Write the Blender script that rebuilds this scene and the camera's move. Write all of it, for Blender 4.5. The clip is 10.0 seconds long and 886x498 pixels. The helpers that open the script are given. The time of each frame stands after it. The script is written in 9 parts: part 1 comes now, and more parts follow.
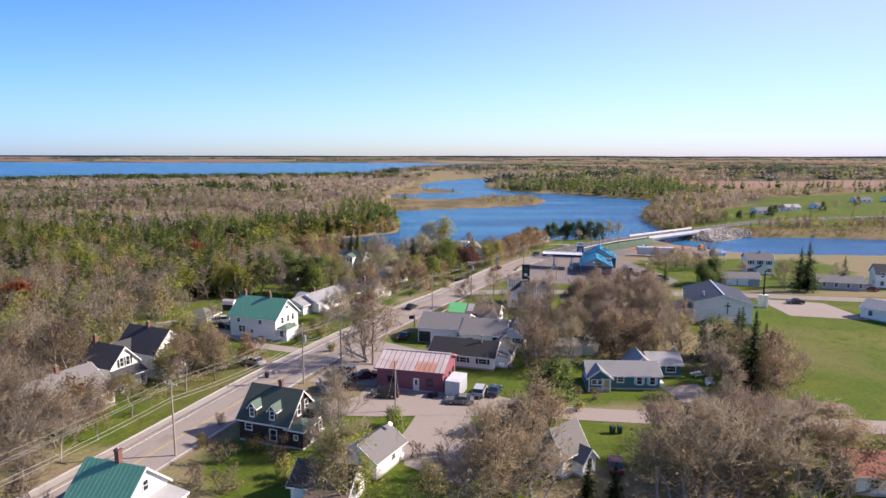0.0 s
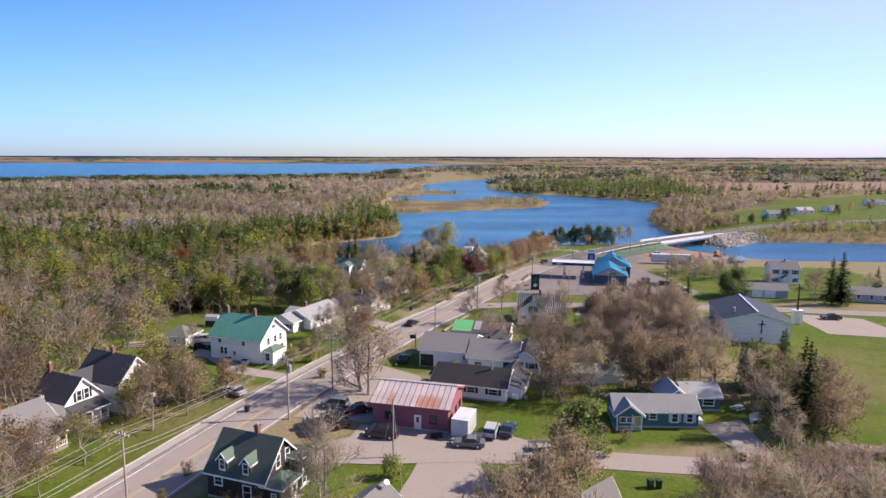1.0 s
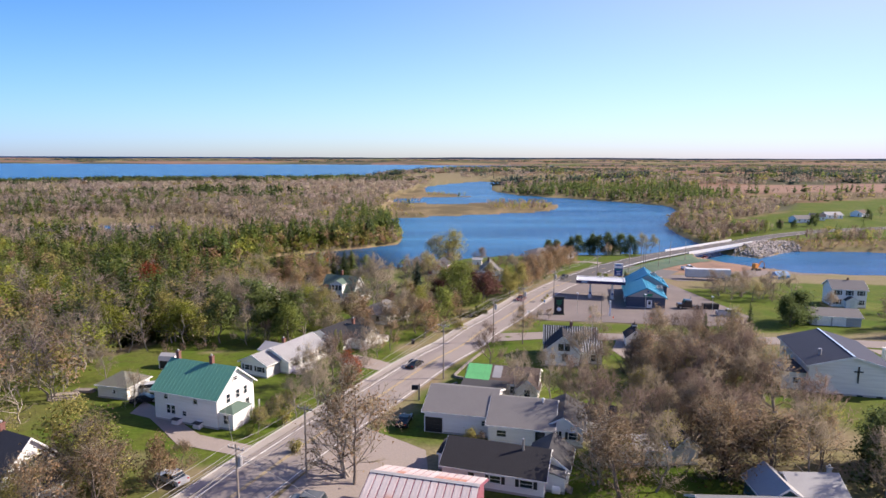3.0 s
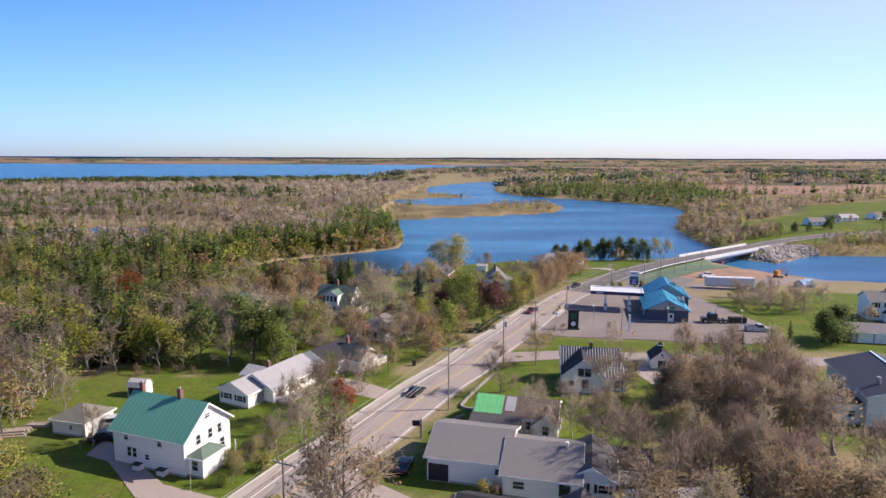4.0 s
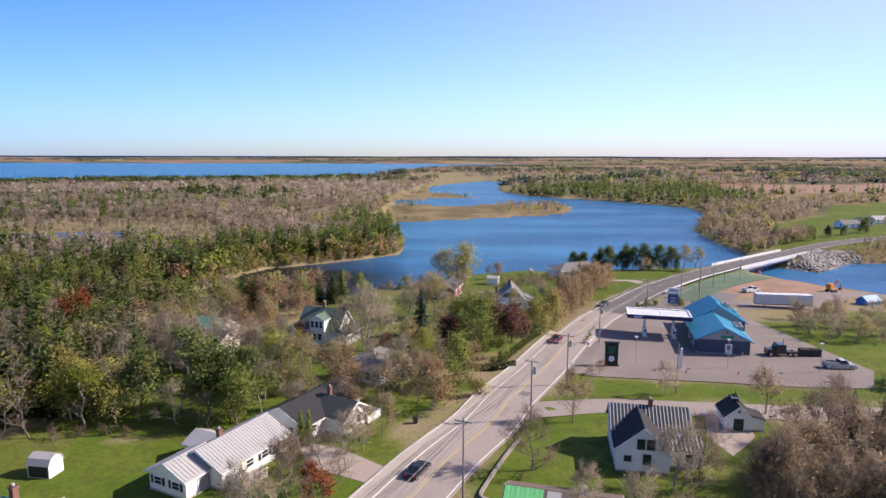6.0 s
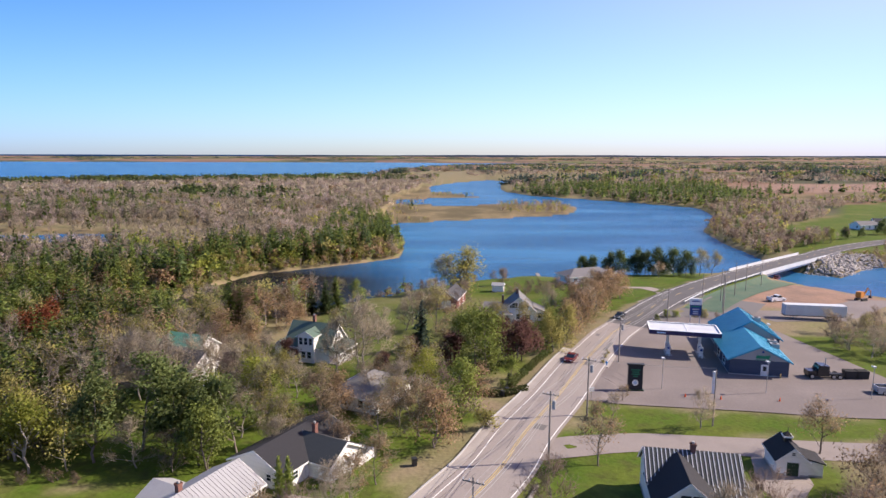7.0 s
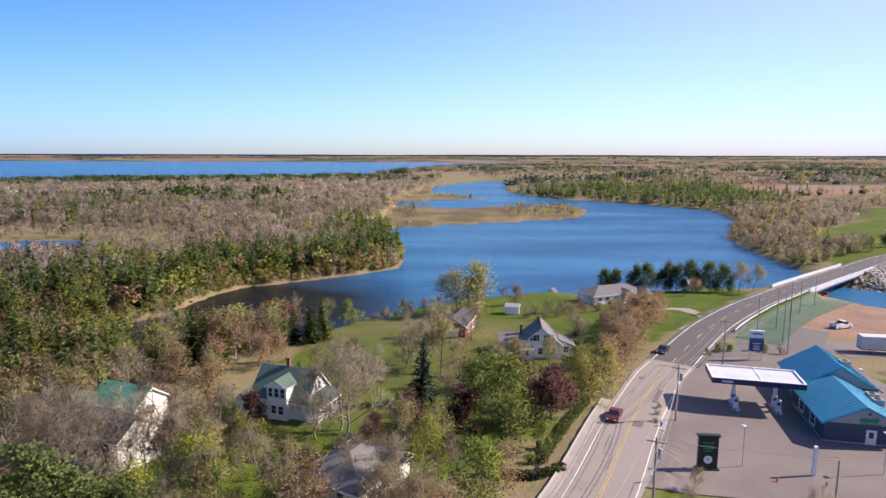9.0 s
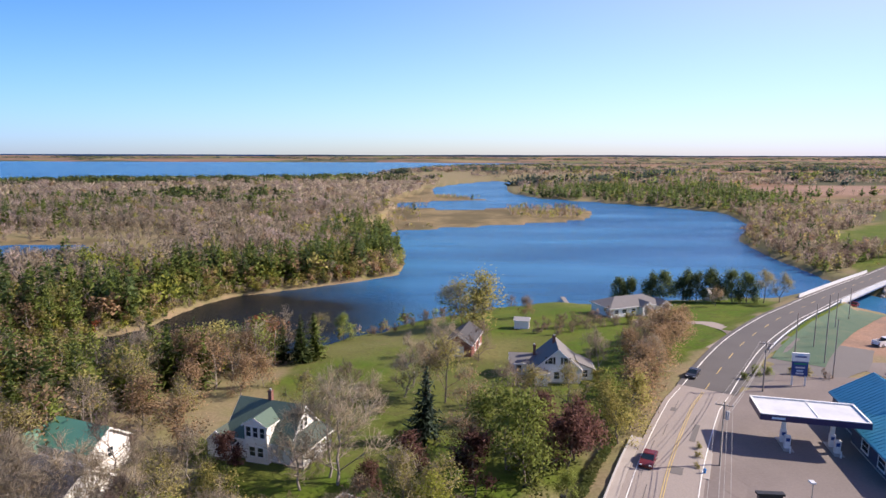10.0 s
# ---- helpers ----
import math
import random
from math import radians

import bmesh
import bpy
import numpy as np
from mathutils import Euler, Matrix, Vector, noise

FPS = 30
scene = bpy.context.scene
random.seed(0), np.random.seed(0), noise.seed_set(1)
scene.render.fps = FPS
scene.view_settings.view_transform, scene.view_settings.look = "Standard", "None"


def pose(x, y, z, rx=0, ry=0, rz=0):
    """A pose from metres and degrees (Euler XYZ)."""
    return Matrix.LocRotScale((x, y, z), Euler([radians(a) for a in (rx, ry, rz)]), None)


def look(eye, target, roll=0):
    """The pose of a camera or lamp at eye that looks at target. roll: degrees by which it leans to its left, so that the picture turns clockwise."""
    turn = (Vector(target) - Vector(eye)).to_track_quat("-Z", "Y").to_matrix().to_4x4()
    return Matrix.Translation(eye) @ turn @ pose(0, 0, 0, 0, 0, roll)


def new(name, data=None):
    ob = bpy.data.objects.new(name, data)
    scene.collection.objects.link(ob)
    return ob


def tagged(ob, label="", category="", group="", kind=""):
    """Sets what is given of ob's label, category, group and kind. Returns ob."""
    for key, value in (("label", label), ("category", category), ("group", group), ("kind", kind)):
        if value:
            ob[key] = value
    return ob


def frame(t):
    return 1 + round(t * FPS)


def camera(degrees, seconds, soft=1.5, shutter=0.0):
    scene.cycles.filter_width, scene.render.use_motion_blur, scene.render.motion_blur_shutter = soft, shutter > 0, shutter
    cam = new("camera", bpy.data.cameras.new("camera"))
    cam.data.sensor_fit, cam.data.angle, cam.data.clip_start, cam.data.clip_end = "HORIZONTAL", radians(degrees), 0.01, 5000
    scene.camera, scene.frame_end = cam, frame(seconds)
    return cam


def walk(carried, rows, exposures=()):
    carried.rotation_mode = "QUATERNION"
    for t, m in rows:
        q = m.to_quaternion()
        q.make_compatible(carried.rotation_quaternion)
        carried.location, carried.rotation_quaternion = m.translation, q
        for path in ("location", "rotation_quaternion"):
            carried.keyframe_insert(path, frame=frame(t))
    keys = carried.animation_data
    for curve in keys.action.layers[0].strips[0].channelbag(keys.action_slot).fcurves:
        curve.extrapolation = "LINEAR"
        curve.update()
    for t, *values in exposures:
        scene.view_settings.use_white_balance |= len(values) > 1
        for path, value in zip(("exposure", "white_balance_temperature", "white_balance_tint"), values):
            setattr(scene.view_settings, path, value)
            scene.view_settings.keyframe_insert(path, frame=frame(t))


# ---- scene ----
cam = camera(70.7, 10.0)
METRES, EYE, TILT, LEAN, TURN = 139.5, 40.0, -8.7, -0.1, 0.0
ROWS = [
    (0.0, 0.0, 0.0, 0.0, 0.0, 0.0, -0.0),
    (0.5, -0.0026, 0.0501, 0.009, 0.04, 0.05, -0.03),
    (1.0, -0.005, 0.1006, 0.0171, 0.09, 0.07, -0.05),
    (1.5, -0.0076, 0.1516, 0.0251, 0.15, 0.11, -0.06),
    (2.0, -0.01, 0.2025, 0.0331, 0.2, 0.12, -0.07),
    (2.5, -0.0126, 0.2532, 0.0409, 0.27, 0.14, -0.1),
    (4.0, -0.0204, 0.3996, 0.0643, 0.45, 0.15, -0.17),
    (4.5, -0.0227, 0.4502, 0.0717, 0.51, 0.11, -0.16),
    (5.0, -0.0252, 0.5004, 0.0785, 0.58, 0.08, -0.17),
    (5.5, -0.0278, 0.5504, 0.0848, 0.63, 0.07, -0.14),
    (7.0, -0.0343, 0.6962, 0.1061, 0.71, -0.07, -0.13),
    (7.5, -0.0359, 0.7428, 0.1131, 0.75, -0.11, -0.14),
    (8.0, -0.0381, 0.79, 0.121, 0.79, -0.12, -0.17),
    (8.5, -0.041, 0.8387, 0.1287, 0.84, -0.11, -0.18),
    (9.0, -0.0438, 0.8886, 0.1365, 0.88, -0.1, -0.19),
    (9.5, -0.0474, 0.938, 0.1442, 0.9, -0.08, -0.2),
    (10.0, -0.0504, 0.987, 0.152, 0.94, -0.09, -0.19),
]
walk(cam, [(t, pose(0, 0, EYE, TILT, LEAN, TURN) @ pose(METRES * x, METRES * y, METRES * z, 90 + pitch, roll, yaw)) for t, x, y, z, yaw, pitch, roll in ROWS],
     exposures=[(0.0, 0.66, 6280, 15), (10.0, 0.66, 6280, 15)])


# ---- light ----
SUN_TO = Vector((1.0, 0.13, 0.0)).normalized() * math.cos(radians(35)) + Vector((0, 0, math.sin(radians(35))))
world = bpy.data.worlds.new("world")
scene.world = world
world.use_nodes = True
wn, wl = world.node_tree.nodes, world.node_tree.links
sky = wn.new("ShaderNodeTexSky")
sky.sky_type, sky.sun_disc = "NISHITA", False
sky.sun_elevation = radians(35)
sky.sun_rotation = math.atan2(SUN_TO.x, SUN_TO.y)
sky.altitude, sky.air_density, sky.dust_density, sky.ozone_density = 0, 0.75, 0.1, 3.2
wn["Background"].inputs["Strength"].default_value = 0.105
# the clear autumn sky is paler towards the sun, deeper away from it, with a soft horizon
way = wn.new("ShaderNodeSeparateXYZ")
wl.new(wn.new("ShaderNodeTexCoord").outputs["Generated"], way.inputs[0])


def sky_math(op, a, b=0.0):
    q = wn.new("ShaderNodeMath")
    q.operation = op
    for i, v in enumerate((a, b)):
        if isinstance(v, (int, float)):
            q.inputs[i].default_value = v
        else:
            wl.new(v, q.inputs[i])
    return q.outputs[0]


rise = sky_math("MINIMUM", sky_math("MAXIMUM", sky_math("MULTIPLY", way.outputs[2], 4.2), 0.0), 1.4)
sunward = sky_math("MINIMUM", sky_math("MAXIMUM", sky_math("MULTIPLY", way.outputs[0], 1.75), -1.2), 1.2)
low = sky_math("EXPONENT", sky_math("MULTIPLY", rise, -4.0))
shade = wn.new("ShaderNodeCombineXYZ")
aside = sky_math("MULTIPLY", sky_math("MULTIPLY", sunward, sunward), -0.3)
for i, (whole, horizon, side, side_up) in enumerate(((0.38, -0.58, 0.15, 0.50), (0.27, -0.62, 0.05, 0.12), (0.16, -0.45, 0.03, 0.0))):
    k_low = sky_math("MULTIPLY", low, horizon)
    k_side = sky_math("MULTIPLY", sunward, sky_math("ADD", sky_math("MULTIPLY", sky_math("MULTIPLY", rise, rise), side_up), side))
    k_side = sky_math("ADD", k_side, sky_math("MULTIPLY", aside, (1.0, 0.8, 0.2)[i]))
    wl.new(sky_math("EXPONENT", sky_math("ADD", sky_math("ADD", k_low, whole), k_side)), shade.inputs[i])
cool = wn.new("ShaderNodeVectorMath")
cool.operation = "MULTIPLY"
cool.inputs[1].default_value = (0.89, 1.02, 1.12)
wl.new(sky.outputs[0], cool.inputs[0])
tinted = wn.new("ShaderNodeVectorMath")
tinted.operation = "MULTIPLY"
wl.new(cool.outputs[0], tinted.inputs[0])
wl.new(shade.outputs[0], tinted.inputs[1])
wl.new(tinted.outputs[0], wn["Background"].inputs["Color"])
sun_data = bpy.data.lights.new("sun", "SUN")
sun_data.energy, sun_data.angle, sun_data.color = 5.4, radians(0.53), (1.0, 0.87, 0.7)
sun = new("sun", sun_data)
sun.matrix_world = look((60, -20, 90), Vector((60, -20, 90)) - SUN_TO)


# ---- materials ----
def mat(name, base, vary=0.2, fine=6.0, coarse=0.4, rough=0.85, bump=0.25, metal=0.0, spec=0.3, tint=None, tint_amount=0.5,
        island=0.0, per_object=0.0, translucent=0.0, bump_scale=None, stretch=None):
    """A surface with fine grain, coarse stains towards tint, and bump; island and per_object vary the brightness by piece and by object."""
    m = bpy.data.materials.new(name)
    m.use_nodes = True
    n, k = m.node_tree.nodes, m.node_tree.links
    bsdf = n["Principled BSDF"]
    co = n.new("ShaderNodeTexCoord")
    vec = co.outputs["Object"]
    if stretch:
        mp = n.new("ShaderNodeMapping")
        mp.inputs["Scale"].default_value = stretch
        k.new(vec, mp.inputs["Vector"])
        vec = mp.outputs[0]

    def noise_tex(scale, detail):
        t = n.new("ShaderNodeTexNoise")
        t.inputs["Scale"].default_value, t.inputs["Detail"].default_value = scale, detail
        k.new(vec, t.inputs["Vector"])
        return t.outputs["Fac"]

    def math_node(op, a, b):
        q = n.new("ShaderNodeMath")
        q.operation = op
        for i, v in enumerate((a, b)):
            if isinstance(v, (int, float)):
                q.inputs[i].default_value = v
            else:
                k.new(v, q.inputs[i])
        return q.outputs[0]

    f, c = noise_tex(fine, 4), noise_tex(coarse, 3)
    amount = math_node("ADD", math_node("MULTIPLY", math_node("SUBTRACT", f, 0.5), 2.4 * vary), 1.0)
    amount = math_node("ADD", amount, math_node("MULTIPLY", math_node("SUBTRACT", c, 0.5), 1.6 * vary))
    if island:
        g = n.new("ShaderNodeNewGeometry")
        amount = math_node("ADD", amount, math_node("MULTIPLY", math_node("SUBTRACT", g.outputs["Random Per Island"], 0.5), 2 * island))
    if island:
        tn = n.new("ShaderNodeAttribute")
        tn.attribute_name = "tone"
        amount = math_node("ADD", amount, math_node("MULTIPLY", tn.outputs["Fac"], 0.3))
    if per_object:
        o = n.new("ShaderNodeObjectInfo")
        amount = math_node("ADD", amount, math_node("MULTIPLY", math_node("SUBTRACT", o.outputs["Random"], 0.5), 2 * per_object))
    mix = n.new("ShaderNodeMix")
    mix.data_type = "RGBA"
    mix.inputs["A"].default_value = (*base, 1)
    mix.inputs["B"].default_value = (*(tint or [v * 0.7 for v in base]), 1)
    ramp = n.new("ShaderNodeMapRange")
    ramp.inputs["From Min"].default_value, ramp.inputs["From Max"].default_value = 0.42, 0.68
    ramp.inputs["To Max"].default_value = tint_amount
    k.new(c, ramp.inputs["Value"])
    k.new(ramp.outputs[0], mix.inputs["Factor"])
    scl = n.new("ShaderNodeVectorMath")
    scl.operation = "SCALE"
    k.new(mix.outputs["Result"], scl.inputs[0])
    k.new(amount, scl.inputs["Scale"])
    k.new(scl.outputs[0], bsdf.inputs["Base Color"])
    bsdf.inputs["Roughness"].default_value = rough
    bsdf.inputs["Metallic"].default_value = metal
    bsdf.inputs["Specular IOR Level"].default_value = spec
    if bump:
        b = n.new("ShaderNodeBump")
        b.inputs["Strength"].default_value, b.inputs["Distance"].default_value = bump, 0.05
        k.new(noise_tex(bump_scale, 4) if bump_scale else f, b.inputs["Height"])
        k.new(b.outputs[0], bsdf.inputs["Normal"])
    if translucent:
        tr = n.new("ShaderNodeBsdfTranslucent")
        k.new(scl.outputs[0], tr.inputs["Color"])
        ms = n.new("ShaderNodeMixShader")
        ms.inputs[0].default_value = translucent
        k.new(bsdf.outputs[0], ms.inputs[1])
        k.new(tr.outputs[0], ms.inputs[2])
        k.new(ms.outputs[0], n["Material Output"].inputs["Surface"])
    return m


M = {}
# walls and trim
M["white_siding"] = mat("white_siding", (0.86, 0.855, 0.83), 0.06, 9, 0.5, 0.6, 0.5, tint=(0.6, 0.59, 0.55), tint_amount=0.35, stretch=(0.4, 0.4, 6))
M["cream_siding"] = mat("cream_siding", (0.82, 0.8, 0.73), 0.07, 9, 0.5, 0.65, 0.5, stretch=(0.4, 0.4, 6))
M["grey_siding"] = mat("grey_siding", (0.36, 0.37, 0.38), 0.1, 9, 0.5, 0.65, 0.4, stretch=(0.4, 0.4, 6))
M["brown_shingle_wall"] = mat("brown_shingle_wall", (0.05, 0.036, 0.034), 0.3, 8, 0.6, 0.85, 0.6, stretch=(1, 1, 3))
M["pink_siding"] = mat("pink_siding", (0.27, 0.10, 0.13), 0.12, 5, 0.5, 0.7, 0.3, tint=(0.2, 0.075, 0.10), stretch=(2, 2, 0.4))
M["teal_siding"] = mat("teal_siding", (0.06, 0.16, 0.17), 0.1, 9, 0.5, 0.6, 0.4, stretch=(0.4, 0.4, 6))
M["slate_blue_siding"] = mat("slate_blue_siding", (0.055, 0.075, 0.12), 0.1, 9, 0.5, 0.6, 0.4, stretch=(0.4, 0.4, 6))
M["red_siding"] = mat("red_siding", (0.25, 0.09, 0.07), 0.15, 6, 0.5, 0.75, 0.4, stretch=(2, 2, 0.5))
M["trim_white"] = mat("trim_white", (0.8, 0.8, 0.78), 0.03, 8, 1, 0.5, 0.05)
M["trim_dark"] = mat("trim_dark", (0.03, 0.032, 0.035), 0.1, 8, 1, 0.5, 0.05)
M["concrete"] = mat("concrete", (0.42, 0.41, 0.39), 0.12, 5, 0.4, 0.9, 0.3)
M["glass"] = mat("glass", (0.025, 0.035, 0.045), 0.2, 1, 0.8, 0.05, 0.0, spec=0.6)
M["brick"] = mat("brick", (0.2, 0.1, 0.08), 0.3, 14, 2, 0.9, 0.6)
# roofs
M["green_metal_roof"] = mat("green_metal_roof", (0.1, 0.27, 0.2), 0.08, 3, 0.4, 0.5, 0.06, spec=0.4, tint=(0.085, 0.22, 0.17))
M["green_shingle"] = mat("green_shingle", (0.068, 0.086, 0.074), 0.25, 9, 0.7, 0.9, 0.6)
M["old_green_shingle"] = mat("old_green_shingle", (0.1, 0.15, 0.12), 0.25, 9, 0.7, 0.9, 0.6)
M["black_shingle"] = mat("black_shingle", (0.03, 0.03, 0.034), 0.3, 9, 0.7, 0.9, 0.6)
M["charcoal_shingle"] = mat("charcoal_shingle", (0.065, 0.065, 0.07), 0.25, 9, 0.6, 0.9, 0.6)
M["grey_shingle"] = mat("grey_shingle", (0.17, 0.165, 0.165), 0.2, 9, 0.5, 0.9, 0.6, tint=(0.13, 0.125, 0.125))
M["light_grey_roof"] = mat("light_grey_roof", (0.34, 0.34, 0.345), 0.1, 6, 0.4, 0.6, 0.2)
M["dull_grey_roof"] = mat("dull_grey_roof", (0.23, 0.23, 0.235), 0.12, 6, 0.4, 0.65, 0.2)
M["mossy_shingle"] = mat("mossy_shingle", (0.15, 0.148, 0.125), 0.25, 8, 0.6, 0.9, 0.5, tint=(0.14, 0.16, 0.11))
M["brown_shingle"] = mat("brown_shingle", (0.13, 0.1, 0.085), 0.25, 9, 0.5, 0.9, 0.6)
M["navy_roof"] = mat("navy_roof", (0.028, 0.034, 0.052), 0.15, 6, 0.5, 0.6, 0.2)
M["teal_roof"] = mat("teal_roof", (0.05, 0.3, 0.45), 0.07, 4, 0.4, 0.45, 0.08, spec=0.45)
M["lime_sheet"] = mat("lime_sheet", (0.16, 0.5, 0.2), 0.12, 4, 0.8, 0.4, 0.1)
M["canopy_white"] = mat("canopy_white", (0.56, 0.58, 0.6), 0.06, 3, 0.5, 0.5, 0.05)
M["canopy_navy"] = mat("canopy_navy", (0.035, 0.03, 0.09), 0.08, 3, 0.5, 0.4, 0.02)
M["faded_roof"] = mat("faded_roof", (0.52, 0.47, 0.46), 0.1, 4, 0.3, 0.6, 0.1, tint=(0.42, 0.33, 0.31), tint_amount=0.6, per_object=0.08)
M["rusty_roof"] = mat("rusty_roof", (0.52, 0.46, 0.45), 0.1, 4, 0.22, 0.6, 0.1, tint=(0.4, 0.16, 0.08), tint_amount=0.9, per_object=0.08)
M["stripe_roof"] = mat("stripe_roof", (0.05, 0.055, 0.055), 0.25, 7, 0.5, 0.6, 0.2)
# paving
M["asphalt_old"] = mat("asphalt_old", (0.285, 0.25, 0.226), 0.2, 5, 0.12, 0.92, 0.3, tint=(0.23, 0.203, 0.187), tint_amount=0.7, stretch=(1, 1, 1))
M["asphalt_new"] = mat("asphalt_new", (0.11, 0.104, 0.102), 0.12, 5, 0.15, 0.9, 0.3)
M["asphalt_grey"] = mat("asphalt_grey", (0.15, 0.14, 0.133), 0.16, 4, 0.2, 0.92, 0.3, tint=(0.12, 0.112, 0.107))
M["asphalt_patch"] = mat("asphalt_patch", (0.26, 0.226, 0.205), 0.14, 5, 0.3, 0.92, 0.3)
M["gravel"] = mat("gravel", (0.3, 0.258, 0.228), 0.2, 4, 0.15, 0.95, 0.5, tint=(0.25, 0.215, 0.19))
M["lot"] = mat("lot", (0.175, 0.15, 0.139), 0.16, 3, 0.1, 0.92, 0.3, tint=(0.215, 0.186, 0.172))
M["red_soil"] = mat("red_soil", (0.32, 0.15, 0.09), 0.25, 2, 0.12, 0.95, 0.6, tint=(0.2, 0.11, 0.075))
M["walk"] = mat("walk", (0.36, 0.325, 0.29), 0.1, 4, 0.3, 0.9, 0.2)
M["line_white"] = mat("line_white", (0.75, 0.74, 0.7), 0.15, 3, 0.4, 0.7, 0.05)
M["line_yellow"] = mat("line_yellow", (0.5, 0.38, 0.16), 0.2, 3, 0.4, 0.7, 0.05)
M["rock"] = mat("rock", (0.36, 0.33, 0.3), 0.25, 2, 0.6, 0.95, 0.5, island=0.2)
# wood, metal, paint
M["bark"] = mat("bark", (0.19, 0.16, 0.135), 0.3, 8, 1.2, 0.95, 0.6, per_object=0.25)
M["pale_bark"] = mat("pale_bark", (0.3, 0.27, 0.24), 0.25, 8, 1.2, 0.95, 0.6, per_object=0.25)
M["pole_wood"] = mat("pole_wood", (0.3, 0.26, 0.22), 0.2, 8, 0.8, 0.9, 0.4, per_object=0.1)
M["grey_wood"] = mat("grey_wood", (0.26, 0.235, 0.21), 0.2, 8, 0.8, 0.9, 0.4)
M["steel"] = mat("steel", (0.5, 0.51, 0.52), 0.1, 5, 1, 0.4, 0.05, metal=0.7)
M["wire"] = mat("wire", (0.34, 0.33, 0.31), 0.05, 5, 1, 0.6, 0.0)
M["tyre"] = mat("tyre", (0.02, 0.02, 0.02), 0.1, 9, 1, 0.9, 0.2)
M["bin_green"] = mat("bin_green", (0.02, 0.05, 0.03), 0.1, 6, 1, 0.6, 0.1)
M["cone_orange"] = mat("cone_orange", (0.75, 0.13, 0.04), 0.05, 6, 1, 0.6, 0.05)
M["sign_black"] = mat("sign_black", (0.02, 0.024, 0.035), 0.05, 6, 1, 0.35, 0.02)
M["sign_blue"] = mat("sign_blue", (0.03, 0.07, 0.24), 0.05, 6, 1, 0.4, 0.02)
M["sign_green"] = mat("sign_green", (0.02, 0.22, 0.12), 0.05, 6, 1, 0.5, 0.02)
M["pale_blue"] = mat("pale_blue", (0.45, 0.6, 0.75), 0.05, 6, 1, 0.5, 0.02)
M["tarp_blue"] = mat("tarp_blue", (0.03, 0.2, 0.5), 0.1, 3, 1, 0.5, 0.2)
M["orange_paint"] = mat("orange_paint", (0.55, 0.22, 0.04), 0.1, 4, 1, 0.5, 0.05)
M["lamp_red"] = mat("lamp_red", (0.35, 0.01, 0.01), 0.02, 4, 1, 0.2, 0.0, spec=0.5)
M["lamp_clear"] = mat("lamp_clear", (0.7, 0.7, 0.7), 0.02, 4, 1, 0.15, 0.0, spec=0.5)


def paint(name, base):
    return mat(name, base, 0.03, 4, 1, 0.22, 0.0, spec=0.6)


M["car_black"], M["car_red"] = paint("car_black", (0.02, 0.021, 0.024)), paint("car_red", (0.13, 0.016, 0.02))
M["car_silver"], M["car_white"] = paint("car_silver", (0.42, 0.43, 0.44)), paint("car_white", (0.78, 0.78, 0.78))
M["car_grey"], M["car_navy"] = paint("car_grey", (0.13, 0.14, 0.15)), paint("car_navy", (0.03, 0.045, 0.08))


# foliage: colour by leaf and by tree
def leafy(name, base, tint, vary=0.2):
    return mat(name, base, 0.15, 2.0, 0.11, 0.75, 0.0, spec=0.2, tint=tint, tint_amount=0.85, island=vary * 0.55, per_object=0.2, translucent=0.5)


M["leaf_olive"] = leafy("leaf_olive", (0.4, 0.37, 0.115), (0.42, 0.36, 0.14), 0.18)
M["leaf_yellow"] = leafy("leaf_yellow", (0.36, 0.38, 0.07), (0.29, 0.34, 0.065), 0.18)
M["leaf_green"] = leafy("leaf_green", (0.24, 0.3, 0.07), (0.27, 0.29, 0.08), 0.25)
M["leaf_rust"] = leafy("leaf_rust", (0.4, 0.27, 0.16), (0.36, 0.275, 0.165), 0.2)
M["leaf_red"] = leafy("leaf_red", (0.36, 0.1, 0.05), (0.32, 0.16, 0.06), 0.3)
M["leaf_maroon"] = leafy("leaf_maroon", (0.165, 0.085, 0.075), (0.17, 0.1, 0.075), 0.35)
M["needle_dark"] = leafy("needle_dark", (0.12, 0.17, 0.065), (0.14, 0.185, 0.07), 0.18)
M["needle_pine"] = leafy("needle_pine", (0.12, 0.165, 0.06), (0.14, 0.18, 0.065), 0.25)
M["needle_garden"] = leafy("needle_garden", (0.2, 0.25, 0.085), (0.17, 0.22, 0.075), 0.25)
M["needle_green"] = leafy("needle_green", (0.2, 0.26, 0.065), (0.17, 0.23, 0.065), 0.25)
# blue spruce needles, lightened and blued to paint haze on far woods
M["needle_blue_haze"] = leafy("needle_blue_haze", (0.1, 0.145, 0.12), (0.09, 0.13, 0.105), 0.3)
M["twig"] = leafy("twig", (0.43, 0.365, 0.275), (0.385, 0.33, 0.25), 0.16)
M["twig_rosy"] = leafy("twig_rosy", (0.43, 0.345, 0.3), (0.4, 0.33, 0.28), 0.16)
M["twig_grey"] = leafy("twig_grey", (0.385, 0.33, 0.245), (0.335, 0.29, 0.21), 0.2)
M["twig_brown"] = leafy("twig_brown", (0.27, 0.205, 0.17), (0.24, 0.185, 0.15), 0.2)
M["leaf_brown"] = leafy("leaf_brown", (0.3, 0.22, 0.145), (0.25, 0.19, 0.125), 0.25)
M["hedge"] = leafy("hedge", (0.09, 0.115, 0.035), (0.12, 0.12, 0.045), 0.35)
M["dry_grass"] = leafy("dry_grass", (0.29, 0.235, 0.12), (0.22, 0.19, 0.09), 0.25)


